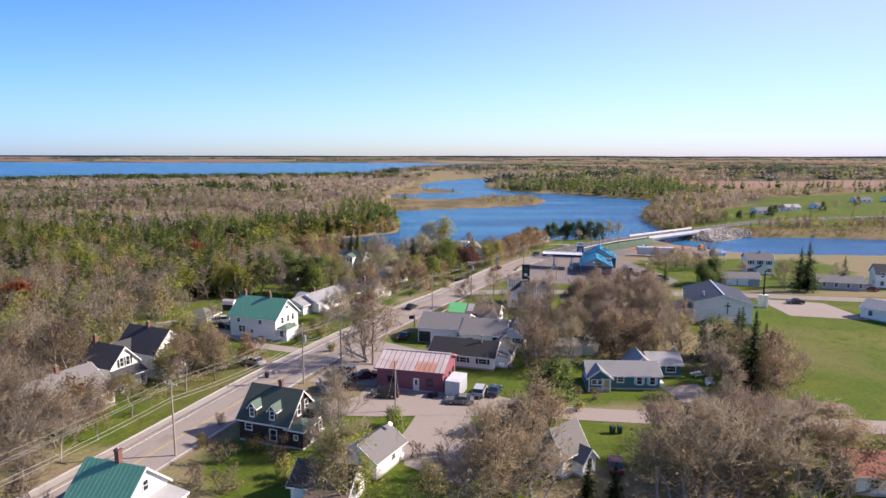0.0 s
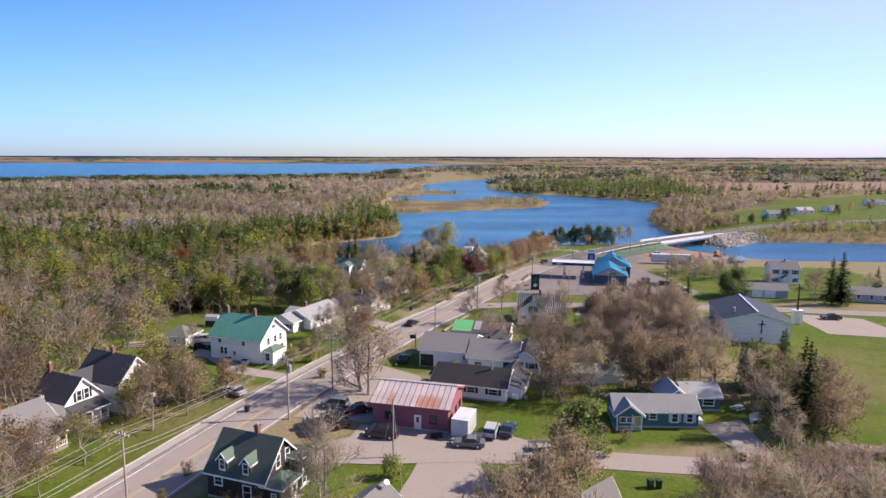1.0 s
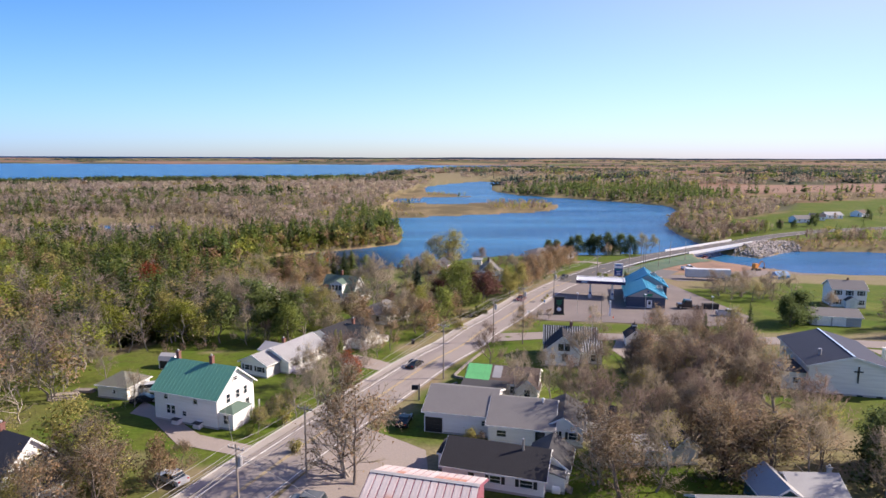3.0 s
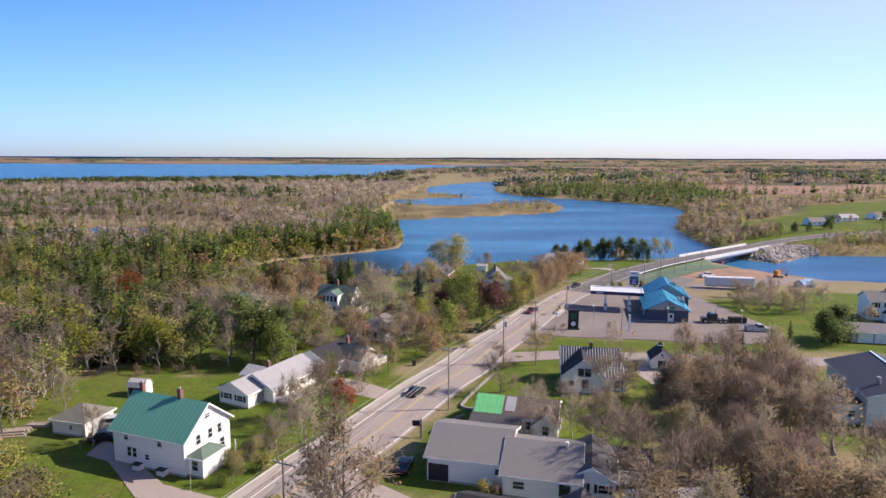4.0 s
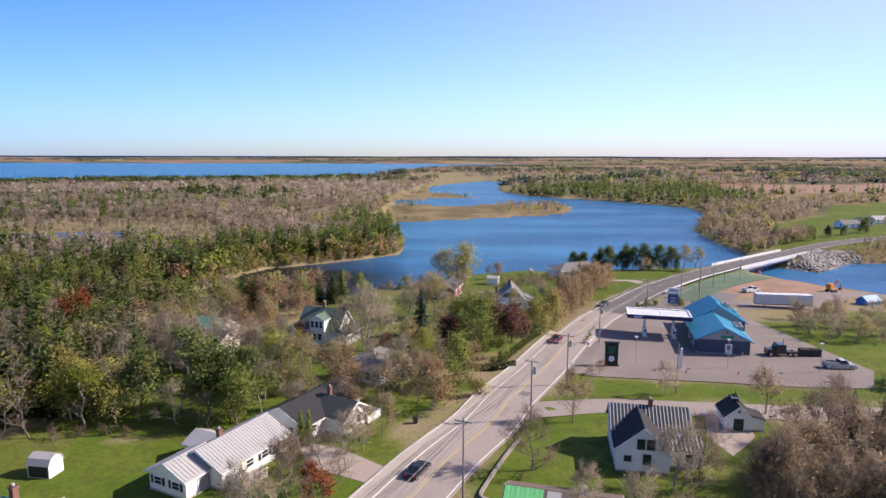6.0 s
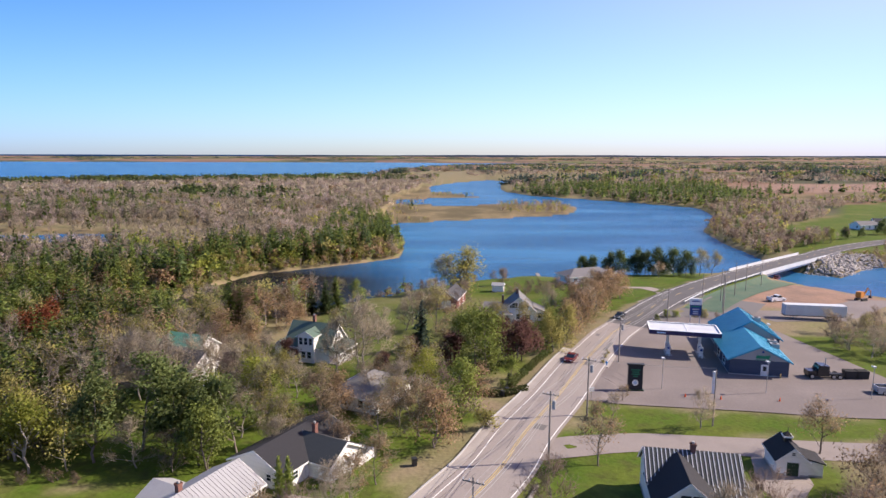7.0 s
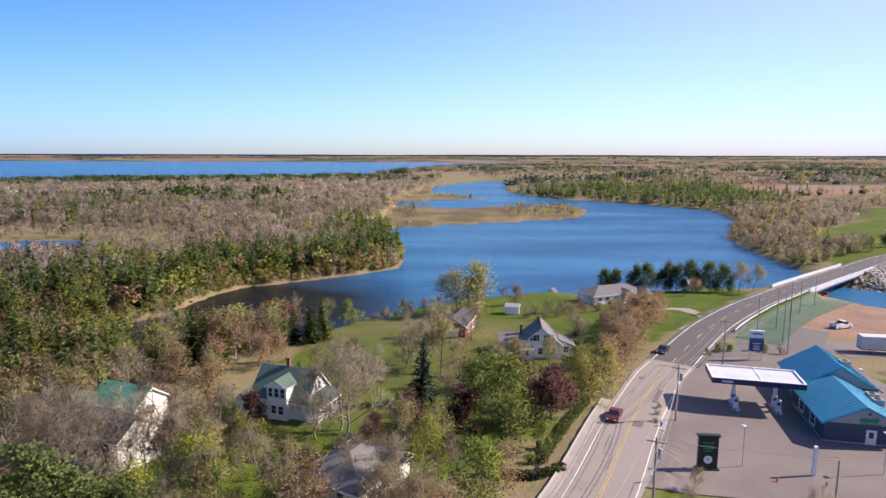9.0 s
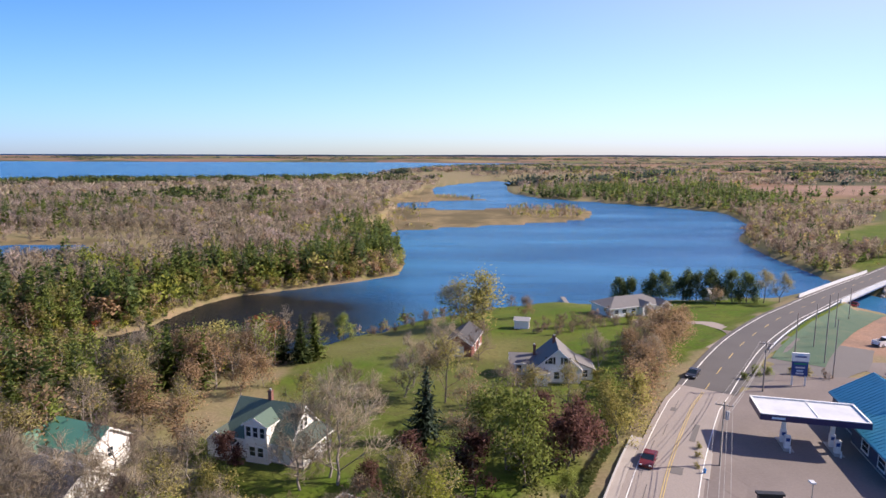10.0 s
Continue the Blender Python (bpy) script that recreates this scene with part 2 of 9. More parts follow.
def ground_material():
    """Grass, dry grass, soil and woodland floor, blended by the ground's cover colours; far off, a patchwork of fields."""
    m = bpy.data.materials.new("ground")
    m.use_nodes = True
    n, k = m.node_tree.nodes, m.node_tree.links
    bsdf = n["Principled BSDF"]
    bsdf.inputs["Roughness"].default_value, bsdf.inputs["Specular IOR Level"].default_value = 0.95, 0.1
    co = n.new("ShaderNodeTexCoord").outputs["Object"]

    def noise_tex(scale, detail=4):
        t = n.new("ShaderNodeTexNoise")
        t.inputs["Scale"].default_value, t.inputs["Detail"].default_value = scale, detail
        k.new(co, t.inputs["Vector"])
        return t.outputs["Fac"]

    def ramp(fac, a, b, lo=0.35, hi=0.65):
        r = n.new("ShaderNodeMapRange")
        r.inputs["From Min"].default_value, r.inputs["From Max"].default_value = lo, hi
        k.new(fac, r.inputs["Value"])
        return mix(r.outputs[0], a, b)

    def mix(fac, a, b):
        x = n.new("ShaderNodeMix")
        x.data_type = "RGBA"
        k.new(fac, x.inputs["Factor"])
        for s, v in (("A", a), ("B", b)):
            if isinstance(v, tuple):
                x.inputs[s].default_value = (*v, 1)
            else:
                k.new(v, x.inputs[s])
        return x.outputs["Result"]

    fine, mid, wide = noise_tex(1.6, 6), noise_tex(0.12), noise_tex(0.035)
    grass = ramp(mid, (0.066, 0.112, 0.012), (0.1, 0.126, 0.02))
    grass = ramp(wide, grass, (0.165, 0.16, 0.05), 0.56, 0.8)
    grass = ramp(noise_tex(0.45, 6), grass, (0.075, 0.09, 0.02), 0.5, 0.68)
    dry = ramp(noise_tex(0.03), ramp(mid, (0.235, 0.18, 0.095), (0.16, 0.13, 0.07)), (0.115, 0.095, 0.05), 0.42, 0.58)
    soil = ramp(mid, (0.29, 0.185, 0.13), (0.21, 0.145, 0.11))
    floor = ramp(mid, (0.22, 0.175, 0.11), (0.19, 0.175, 0.085))
    vor = n.new("ShaderNodeTexVoronoi")
    vor.inputs["Scale"].default_value = 0.0045
    k.new(co, vor.inputs["Vector"])
    fields = n.new("ShaderNodeValToRGB")
    sep = n.new("ShaderNodeSeparateColor")
    k.new(vor.outputs["Color"], sep.inputs[0])
    k.new(sep.outputs[0], fields.inputs[0])
    fields.color_ramp.interpolation = "CONSTANT"
    stops = ((0.0, (0.22, 0.14, 0.09)), (0.25, (0.23, 0.18, 0.095)), (0.42, (0.12, 0.125, 0.05)), (0.58, (0.18, 0.12, 0.085)), (0.72, (0.08, 0.08, 0.045)))
    el = fields.color_ramp.elements
    el[0].color, el[1].position, el[1].color = (*stops[0][1], 1), stops[1][0], (*stops[1][1], 1)
    for p, c in stops[2:]:
        e = el.new(p)
        e.color = (*c, 1)
    at = n.new("ShaderNodeAttribute")
    at.attribute_name = "cover"
    rgb = n.new("ShaderNodeSeparateColor")
    k.new(at.outputs["Color"], rgb.inputs[0])
    col = mix(at.outputs["Alpha"], fields.outputs[0], floor)
    col = mix(rgb.outputs[0], col, grass)
    col = mix(rgb.outputs[1], col, dry)
    col = mix(rgb.outputs[2], col, soil)
    v = n.new("ShaderNodeMapRange")
    v.inputs["To Min"].default_value, v.inputs["To Max"].default_value = 0.6, 1.4
    k.new(fine, v.inputs["Value"])
    s = n.new("ShaderNodeVectorMath")
    s.operation = "SCALE"
    k.new(col, s.inputs[0])
    k.new(v.outputs[0], s.inputs["Scale"])
    k.new(s.outputs[0], bsdf.inputs["Base Color"])
    b = n.new("ShaderNodeBump")
    b.inputs["Strength"].default_value, b.inputs["Distance"].default_value = 0.6, 0.15
    k.new(fine, b.inputs["Height"])
    k.new(b.outputs[0], bsdf.inputs["Normal"])
    return m


def water_material():
    m = bpy.data.materials.new("water")
    m.use_nodes = True
    n, k = m.node_tree.nodes, m.node_tree.links
    bsdf = n["Principled BSDF"]
    bsdf.inputs["Roughness"].default_value, bsdf.inputs["IOR"].default_value = 0.25, 1.2
    bsdf.inputs["Specular IOR Level"].default_value = 0.3
    co = n.new("ShaderNodeTexCoord").outputs["Object"]
    mp = n.new("ShaderNodeMapping")
    mp.inputs["Rotation"].default_value, mp.inputs["Scale"].default_value = (0, 0, 0.5), (1, 2.2, 1)
    k.new(co, mp.inputs["Vector"])
    small, big = n.new("ShaderNodeTexNoise"), n.new("ShaderNodeTexNoise")
    small.inputs["Scale"].default_value, small.inputs["Detail"].default_value = 0.7, 5
    big.inputs["Scale"].default_value, big.inputs["Detail"].default_value = 0.012, 4
    k.new(mp.outputs[0], small.inputs["Vector"])
    k.new(mp.outputs[0], big.inputs["Vector"])
    b = n.new("ShaderNodeBump")
    b.inputs["Distance"].default_value = 0.9
    r = n.new("ShaderNodeMapRange")
    r.inputs["From Min"].default_value, r.inputs["From Max"].default_value = 0.35, 0.65
    r.inputs["To Min"].default_value, r.inputs["To Max"].default_value = 0.25, 1.0
    k.new(big.outputs["Fac"], r.inputs["Value"])
    k.new(r.outputs[0], b.inputs["Strength"])
    k.new(small.outputs["Fac"], b.inputs["Height"])
    # blue open river; backwater base darkened, painting in the bank trees' reflections
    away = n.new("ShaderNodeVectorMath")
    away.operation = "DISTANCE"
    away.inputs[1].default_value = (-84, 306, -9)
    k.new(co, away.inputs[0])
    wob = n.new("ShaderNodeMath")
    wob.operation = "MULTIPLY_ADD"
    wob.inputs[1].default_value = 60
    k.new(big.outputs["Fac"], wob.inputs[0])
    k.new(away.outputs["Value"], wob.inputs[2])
    tree_reflection = n.new("ShaderNodeMapRange")
    tree_reflection.inputs["From Min"].default_value, tree_reflection.inputs["From Max"].default_value = 72, 112
    k.new(wob.outputs[0], tree_reflection.inputs["Value"])
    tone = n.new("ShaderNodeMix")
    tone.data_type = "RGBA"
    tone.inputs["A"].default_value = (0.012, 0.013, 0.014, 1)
    streak_map, streak, streaks = n.new("ShaderNodeMapping"), n.new("ShaderNodeTexNoise"), n.new("ShaderNodeMix")
    streak_map.inputs["Rotation"].default_value, streak_map.inputs["Scale"].default_value = (0, 0, 0.25), (0.35, 1.6, 1)
    streak.inputs["Scale"].default_value, streak.inputs["Detail"].default_value = 0.018, 5
    k.new(co, streak_map.inputs["Vector"])
    k.new(streak_map.outputs[0], streak.inputs["Vector"])
    sharp = n.new("ShaderNodeMapRange")
    sharp.inputs["From Min"].default_value, sharp.inputs["From Max"].default_value = 0.38, 0.68
    k.new(streak.outputs["Fac"], sharp.inputs["Value"])
    streaks.data_type = "RGBA"
    streaks.inputs["A"].default_value, streaks.inputs["B"].default_value = (0.014, 0.085, 0.215, 1), (0.034, 0.15, 0.31, 1)
    k.new(sharp.outputs[0], streaks.inputs["Factor"])
    k.new(streaks.outputs["Result"], tone.inputs["B"])
    k.new(tree_reflection.outputs[0], tone.inputs["Factor"])
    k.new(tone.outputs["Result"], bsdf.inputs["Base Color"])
    k.new(b.outputs[0], bsdf.inputs["Normal"])
    return m


# ---- mesh helpers ----
def mesh(name, verts, faces, material, smooth=False):
    me = bpy.data.meshes.new(name)
    me.from_pydata([tuple(v) for v in verts], [], faces)
    me.materials.append(material)
    if smooth:
        me.shade_smooth()
    me.update()
    return me


def big_mesh(name, verts, quads, material, normals=None, tone=None):
    """A mesh of quads (or triangles) straight from arrays; normals round off a crown, tone sets tree from tree."""
    me = bpy.data.meshes.new(name)
    quads = np.asarray(quads, dtype=np.int32)
    size = quads.shape[1]
    me.vertices.add(len(verts))
    me.vertices.foreach_set("co", np.asarray(verts, dtype=np.float32).ravel())
    me.loops.add(quads.size)
    me.loops.foreach_set("vertex_index", quads.ravel())
    me.polygons.add(len(quads))
    me.polygons.foreach_set("loop_start", np.arange(0, quads.size, size, dtype=np.int32))
    me.materials.append(material)
    me.update(calc_edges=True)
    if normals is not None:
        at = me.attributes.new("custom_normal", "FLOAT_VECTOR", "POINT")
        at.data.foreach_set("vector", np.asarray(normals, dtype=np.float32).ravel())
    if tone is not None:
        at = me.attributes.new("tone", "FLOAT", "POINT")
        at.data.foreach_set("value", np.asarray(tone, dtype=np.float32).ravel())
    return me


def thing(name, label, category, x, y, z=0.0, heading=0.0, group=""):
    """An Empty at a thing's base."""
    ob = tagged(new(name), label, category, group)
    ob.empty_display_size = 0.3
    ob.matrix_world = pose(x, y, z, 0, 0, heading)
    return ob


def part(name, geo, material, parent, label="", at=None, smooth=False):
    ob = new(name, geo if isinstance(geo, bpy.types.Mesh) else mesh(name, geo[0], geo[1], material, smooth))
    ob.parent = parent
    if at is not None:
        ob.matrix_local = at
    return tagged(ob, label)


def geo_box(cx, cy, cz, sx, sy, sz, m=None, taper=1.0):
    """A box round (cx, cy, cz); taper shrinks its top."""
    v = []
    for dz, f in ((-0.5, 1.0), (0.5, taper)):
        for dx, dy in ((-0.5, -0.5), (0.5, -0.5), (0.5, 0.5), (-0.5, 0.5)):
            v.append(Vector((cx + dx * sx * f, cy + dy * sy * f, cz + dz * sz)))
    if m is not None:
        v = [m @ p for p in v]
    return v, [(3, 2, 1, 0), (4, 5, 6, 7), (0, 1, 5, 4), (1, 2, 6, 5), (2, 3, 7, 6), (3, 0, 4, 7)]


def geo_join(*geos):
    v, f = [], []
    for gv, gf in geos:
        b = len(v)
        v += list(gv)
        f += [tuple(i + b for i in q) for q in gf]
    return v, f


def geo_extrude(profile, y0, y1, axis="y"):
    """A closed profile of (a, z) drawn out from y0 to y1."""
    n = len(profile)
    v = [Vector((a, y, z)) if axis == "y" else Vector((y, a, z)) for y in (y0, y1) for a, z in profile]
    f = [tuple(range(n))[::-1] if axis == "y" else tuple(range(n)), tuple(range(n, 2 * n)) if axis == "y" else tuple(range(n, 2 * n))[::-1]]
    f += [(i, (i + 1) % n, n + (i + 1) % n, n + i) for i in range(n)]
    return v, f


def geo_tube(points, radii, sides=8):
    """A tapered tube along points."""
    v, f = [], []
    pts = [Vector(p) for p in points]
    for i, p in enumerate(pts):
        d = (pts[min(i + 1, len(pts) - 1)] - pts[max(i - 1, 0)]).normalized()
        a = d.orthogonal().normalized()
        b = d.cross(a)
        r = radii[i] if isinstance(radii, (list, tuple)) else radii
        v += [p + r * (math.cos(2 * math.pi * j / sides) * a + math.sin(2 * math.pi * j / sides) * b) for j in range(sides)]
    for i in range(len(pts) - 1):
        for j in range(sides):
            f.append((i * sides + j, i * sides + (j + 1) % sides, (i + 1) * sides + (j + 1) % sides, (i + 1) * sides + j))
    f.append(tuple(range(sides))[::-1])
    f.append(tuple(range((len(pts) - 1) * sides, len(pts) * sides)))
    return v, f


# ---- the lie of the land ----
WATER = -9.0
RIVER_NEAR = [(-122, 262), (-96, 266), (-74, 269), (-54, 277), (-41, 291), (-23, 308), (-12, 318), (10, 332), (25, 338), (36, 336), (72, 343), (96, 346), (110, 347), (119, 340), (125, 324),
              (131, 313), (140, 303), (147, 297), (165, 294), (200, 291.5), (270, 289), (420, 280), (430, 350), (330, 354), (256, 358), (212, 366), (188, 367), (175, 365), (163, 355), (150, 346), (140, 353), (138, 372)]
RIVER_FAR = [(141, 396), (145, 441), (155, 493), (197, 571), (219, 660), (187, 712), (134, 775), (89, 819), (61, 913), (72, 1069), (110, 1230), (60, 1240),
             (-9, 1110), (-38, 1010), (-30, 900), (27, 800), (20, 780), (-60, 760), (-62, 715), (-18, 686), (41, 690), (104, 700), (109, 660), (96, 611), (72, 586),
             (30, 566), (-36, 533), (-55, 523), (-45, 493), (-38, 461), (-29, 420), (-28, 388), (-42, 375), (-57, 364), (-70, 355), (-83, 346), (-91, 325),
             (-93, 307), (-108, 290), (-125, 272)]
RIVER = RIVER_NEAR + RIVER_FAR
BAY = [(-4900, 640), (-1134, 903), (-700, 1010), (-600, 1120), (-282, 1220), (-190, 1480), (-165, 1900), (-90, 2350), (300, 2620), (950, 2820), (1000, 2960), (300, 3120), (-555, 3260), (-1246, 3200),
       (-1826, 3280), (-4900, 3400)]
POND = [(-260, 424), (-219, 430), (-180, 430), (-166, 414), (-168, 404), (-192, 390), (-250, 396)]
MARSH = [(-70, 480), (-40, 500), (-40, 535), (30, 566), (75, 586), (100, 611), (112, 660), (104, 705), (20, 700), (0, 740), (30, 800), (-25, 890), (-30, 1010), (-48, 1010), (-50, 900), (-70, 765), (-70, 705), (-56, 620)]
# the far bank of the main road, from the near end of the village over the bridge
ROAD_LEFT = [(-145, -180), (-105, -78), (-66, 20), (-56.5, 44), (-46.6, 69.4), (-33.6, 107), (-24.4, 129.6), (-17.3, 144.2), (-8.3, 163.4), (-2.2, 174.6), (2.5, 186.0), (9.2, 199.4), (18.2, 219), (27.8, 237.4),
             (32.4, 244.6), (52, 273.5), (72, 297.5), (89.5, 315.5), (101, 327.4), (125, 350.5),
             (146, 369.8), (177, 397.5), (208, 417), (234, 426.5), (275, 436.5), (340, 446), (480, 456)]


def spline(points, step=2.0):
    """A smooth line through the points, at about even steps."""
    p = np.array(points, dtype=float)
    p = np.vstack([2 * p[0] - p[1], p, 2 * p[-1] - p[-2]])
    out = []
    for i in range(1, len(p) - 2):
        n = max(2, int(np.linalg.norm(p[i + 1] - p[i]) / step))
        for s in np.arange(n) / n:
            out.append(0.5 * (2 * p[i] + (p[i + 1] - p[i - 1]) * s + (2 * p[i - 1] - 5 * p[i] + 4 * p[i + 1] - p[i + 2]) * s ** 2
                              + (3 * p[i] - p[i - 1] - 3 * p[i + 1] + p[i + 2]) * s ** 3))
    out.append(p[-2])
    return np.array(out)


def offset(line, d):
    """The line moved d to its right."""
    t = np.gradient(line, axis=0)
    t /= np.linalg.norm(t, axis=1)[:, None]
    return line + d * np.column_stack([t[:, 1], -t[:, 0]])


def distance(px, py, poly, closed=True):
    """From points to a polygon's edge."""
    best = np.full(px.shape, 1e9)
    poly = np.asarray(poly, dtype=float)
    for i in range(len(poly) if closed else len(poly) - 1):
        a, b = poly[i], poly[(i + 1) % len(poly)]
        d = b - a
        s = np.clip(((px - a[0]) * d[0] + (py - a[1]) * d[1]) / max(d @ d, 1e-9), 0, 1)
        best = np.minimum(best, np.hypot(px - a[0] - s * d[0], py - a[1] - s * d[1]))
    return best


def inside(px, py, poly):
    r = np.zeros(px.shape, dtype=bool)
    for i in range(len(poly)):
        (x0, y0), (x1, y1) = poly[i - 1], poly[i]
        if y0 != y1:
            r ^= ((y0 > py) != (y1 > py)) & (px < (x1 - x0) * (py - y0) / (y1 - y0) + x0)
    return r


ROAD_MID = offset(spline(ROAD_LEFT, 4.0), 4.2)
BRIDGE_FROM, BRIDGE_TO = 108.0, 150.0


def road_height(x, y):
    """The road's own level: down from the village to the bridge, and up a little on the far side."""
    x, y = np.asarray(x, dtype=float), np.asarray(y, dtype=float)
    z = np.interp(y, (160, 205, 250, 277, 298, 316, 328, 350, 370, 395, 420), (0, -0.8, -1.1, -1.5, -2.0, -2.7, -3.2, -4.0, -4.6, -5.0, -4.8))
    return z + np.interp(x, (205, 245, 340), (0, 0.7, 1.6))


def ragged(x, y):
    return 1.6 * np.sin(x * 0.31 + 1.7 * np.sin(y * 0.23)) + 1.3 * np.sin(y * 0.41 + 1.3 * np.sin(x * 0.17)) + 0.7 * np.sin((x + y) * 0.9)


def land(x, y):
    """The ground's height: a plateau that falls to the river, the road's bank, low far hills."""
    x, y = np.asarray(x, dtype=float), np.asarray(y, dtype=float)
    wet = inside(x, y, RIVER) | inside(x, y, BAY)
    d = np.minimum(distance(x, y, RIVER), distance(x, y, BAY))
    d = np.maximum(d + np.where(d < 30, 0.5 * ragged(x, y), 0), 0)
    z = WATER + 1.6 * (1 - np.exp(-d / 2.5)) + 7.4 * (1 - np.exp(-d / 34.0))
    z = z - np.clip((y - 160) / 45, 0, 1) * np.clip(d / 40, 0, 1) * 0.85
    z = np.where(y > 380, WATER + 1.5 * (1 - np.exp(-d / 2.5)) + 6.5 * (1 - np.exp(-d / 110.0)), z)
    z = np.where(inside(x, y, MARSH), WATER + 0.7 + 0.25 * np.sin(x * 0.11) * np.sin(y * 0.07), z)
    z = z + np.clip((y - 3250) / 1600, 0, 1) * 11 + np.clip((y - 1400) / 1500, 0, 1) * 1.5 * np.sin(x * 0.004 + y * 0.002)
    z = np.where(wet, WATER - 0.4 - 1.2 * (1 - np.exp(-d / 8)), z)
    pond = inside(x, y, POND)
    z = np.where(distance(x, y, POND) < 6, np.minimum(z, -3.6), z)
    z = np.where(pond, -4.6, z)
    dr = distance(x, y, ROAD_MID, False)
    bank = road_height(x, y) - 0.12 - np.maximum(dr - 7.0, 0) * 0.45
    dry = ~((x > BRIDGE_FROM) & (x < BRIDGE_TO))
    z = np.where((y > 165) & (dr < 40) & dry, np.maximum(z, bank), z)
    flat = np.clip((16 - dr) / 8, 0, 1) * np.clip((y - 160) / 20, 0, 1) * dry
    z = z * (1 - flat) + np.minimum(z, road_height(x, y) - 0.12) * flat
    return z


def land_at(x, y):
    return float(land(np.array([x]), np.array([y]))[0])


def axis(lo, fine_lo, fine_hi, hi, step):
    a = list(np.arange(fine_lo, fine_hi + 0.1, step))
    d = step
    while a[-1] < hi:
        d *= 1.07
        a.append(min(a[-1] + d, hi))
    d = step
    while a[0] > lo:
        d *= 1.07
        a.insert(0, max(a[0] - d, lo))
    return np.array(a)


FIELDS = [[(182, 446), (215, 425), (245, 398), (420, 430), (640, 600), (560, 730), (330, 630), (262, 540), (196, 486)], [(300, 640), (560, 735), (640, 790), (290, 755)], [(290, 770), (700, 790), (900, 1060), (350, 925)],
          [(420, 1330), (800, 1340), (860, 1500), (440, 1460)], [(150, 396), (300, 410), (300, 440), (170, 418)], [(600, 1900), (980, 1910), (1010, 2040), (630, 2030)], [(1500, 2350), (2300, 2380), (2350, 2600), (1540, 2560)],
          [(1300, 1500), (1700, 1520), (1750, 1640), (1330, 1610)], [(-1900, 3270), (300, 3200), (300, 3420), (-1900, 3480)]]
LAWNS = [
    [(-90, -200), (-60, -200), (160, -220), (160, 40), (34, 58), (-28, 58), (-50, 30)],
    [(-260, -200), (-160, -200), (-80, 10), (-74, 56), (-130, 70), (-260, 60)],
    [(-64, 126), (-30, 118), (-24, 132), (-15, 150), (-9, 166), (-14, 176), (-30, 178), (-46, 170), (-70, 168), (-84, 150), (-80, 128)],
    [(-28, 60), (10, 60), (14, 80), (10, 96), (-14, 98), (-32, 92)],
    [(14, 74), (34, 74), (37, 90), (14, 91)],
    [(2, 98), (46, 96), (46, 112), (24, 126), (4, 124)],
    [(34, 60), (140, 40), (140, 172), (90, 176), (56, 172), (44, 150), (60, 128), (50, 112), (44, 92)],
    [(8, 150), (30, 150), (46, 174), (46, 182), (20, 190), (4, 176)],
    [(14.8, 190), (26.5, 186), (53.2, 183), (67, 181.6), (68, 190), (57.3, 190.6), (30, 195), (18.9, 197.7)],
    [(60, 186), (140, 184), (150, 250), (112, 252), (72, 236), (62, 208)],
    [(-44, 212), (-8, 196), (14, 222), (30, 250), (46, 268), (70, 296), (84, 314), (96, 336), (60, 340), (20, 332), (-14, 312), (-44, 282), (-40, 250), (-34, 232)],
    [(150, 372), (300, 404), (300, 460), (190, 460), (165, 420)],
    [(182, 446), (215, 425), (245, 398), (420, 430), (640, 600), (560, 730), (330, 630), (262, 540), (196, 486)],
    [(420, 1330), (800, 1340), (860, 1500), (440, 1460)],
    [(-12, 128), (0, 124), (22, 130), (30, 148), (46, 176), (12, 180), (-1, 160)],
    [(-66, 168), (-40, 168), (-24, 174), (-10, 176), (2, 192), (-8, 198), (-44, 214), (-62, 206), (-66, 190)],
    [(-62, 84), (-44, 80), (-34, 108), (-44, 122), (-62, 118)],
    [(62, 262), (100, 296), (108, 316), (104, 326), (84, 308), (56, 276)],
]
DRY = [MARSH, [(-300, 428), (-180, 430), (-172, 442), (-320, 446)], [(300, 640), (560, 735), (640, 790), (290, 755)], [(118, 296), (145, 284), (300, 272), (300, 292), (150, 297)],
       [(150, 362), (176, 365), (208, 371), (258, 358), (330, 354), (330, 380), (200, 398)]]
SOIL = [[(74, 266), (96, 264), (112, 268), (130, 282), (124, 304), (112, 322), (92, 296), (74, 280)], [(290, 770), (700, 790), (900, 1060), (350, 925)], [(-1900, 3290), (-500, 3270), (-300, 3330), (-1900, 3370)]]
MEADOW = [[(-40, 222), (-14, 214), (2, 222), (14, 238), (6, 262), (18, 282), (10, 300), (-10, 312), (-40, 284), (-46, 250)], [(-72, 128), (-62, 126), (-60, 168), (-74, 160)], [(-38, 84), (-62, 120), (-44, 122), (-26, 112)], [(60, 120), (80, 108), (84, 140), (60, 140)]]

gx, gy = axis(-4900, -130, 170, 4900, 2.0), axis(-900, 40, 370, 4900, 2.0)
GX, GY = (a.ravel() for a in np.meshgrid(gx, gy))
GZ = land(GX, GY)
nx = len(gx)
q = np.arange(len(gx) * (len(gy) - 1)).reshape(len(gy) - 1, nx)[:, :-1].ravel()
ground_mesh = big_mesh("ground", np.column_stack([GX, GY, GZ]), np.column_stack([q, q + 1, q + nx + 1, q + nx]), ground_material())
ground_mesh.shade_smooth()


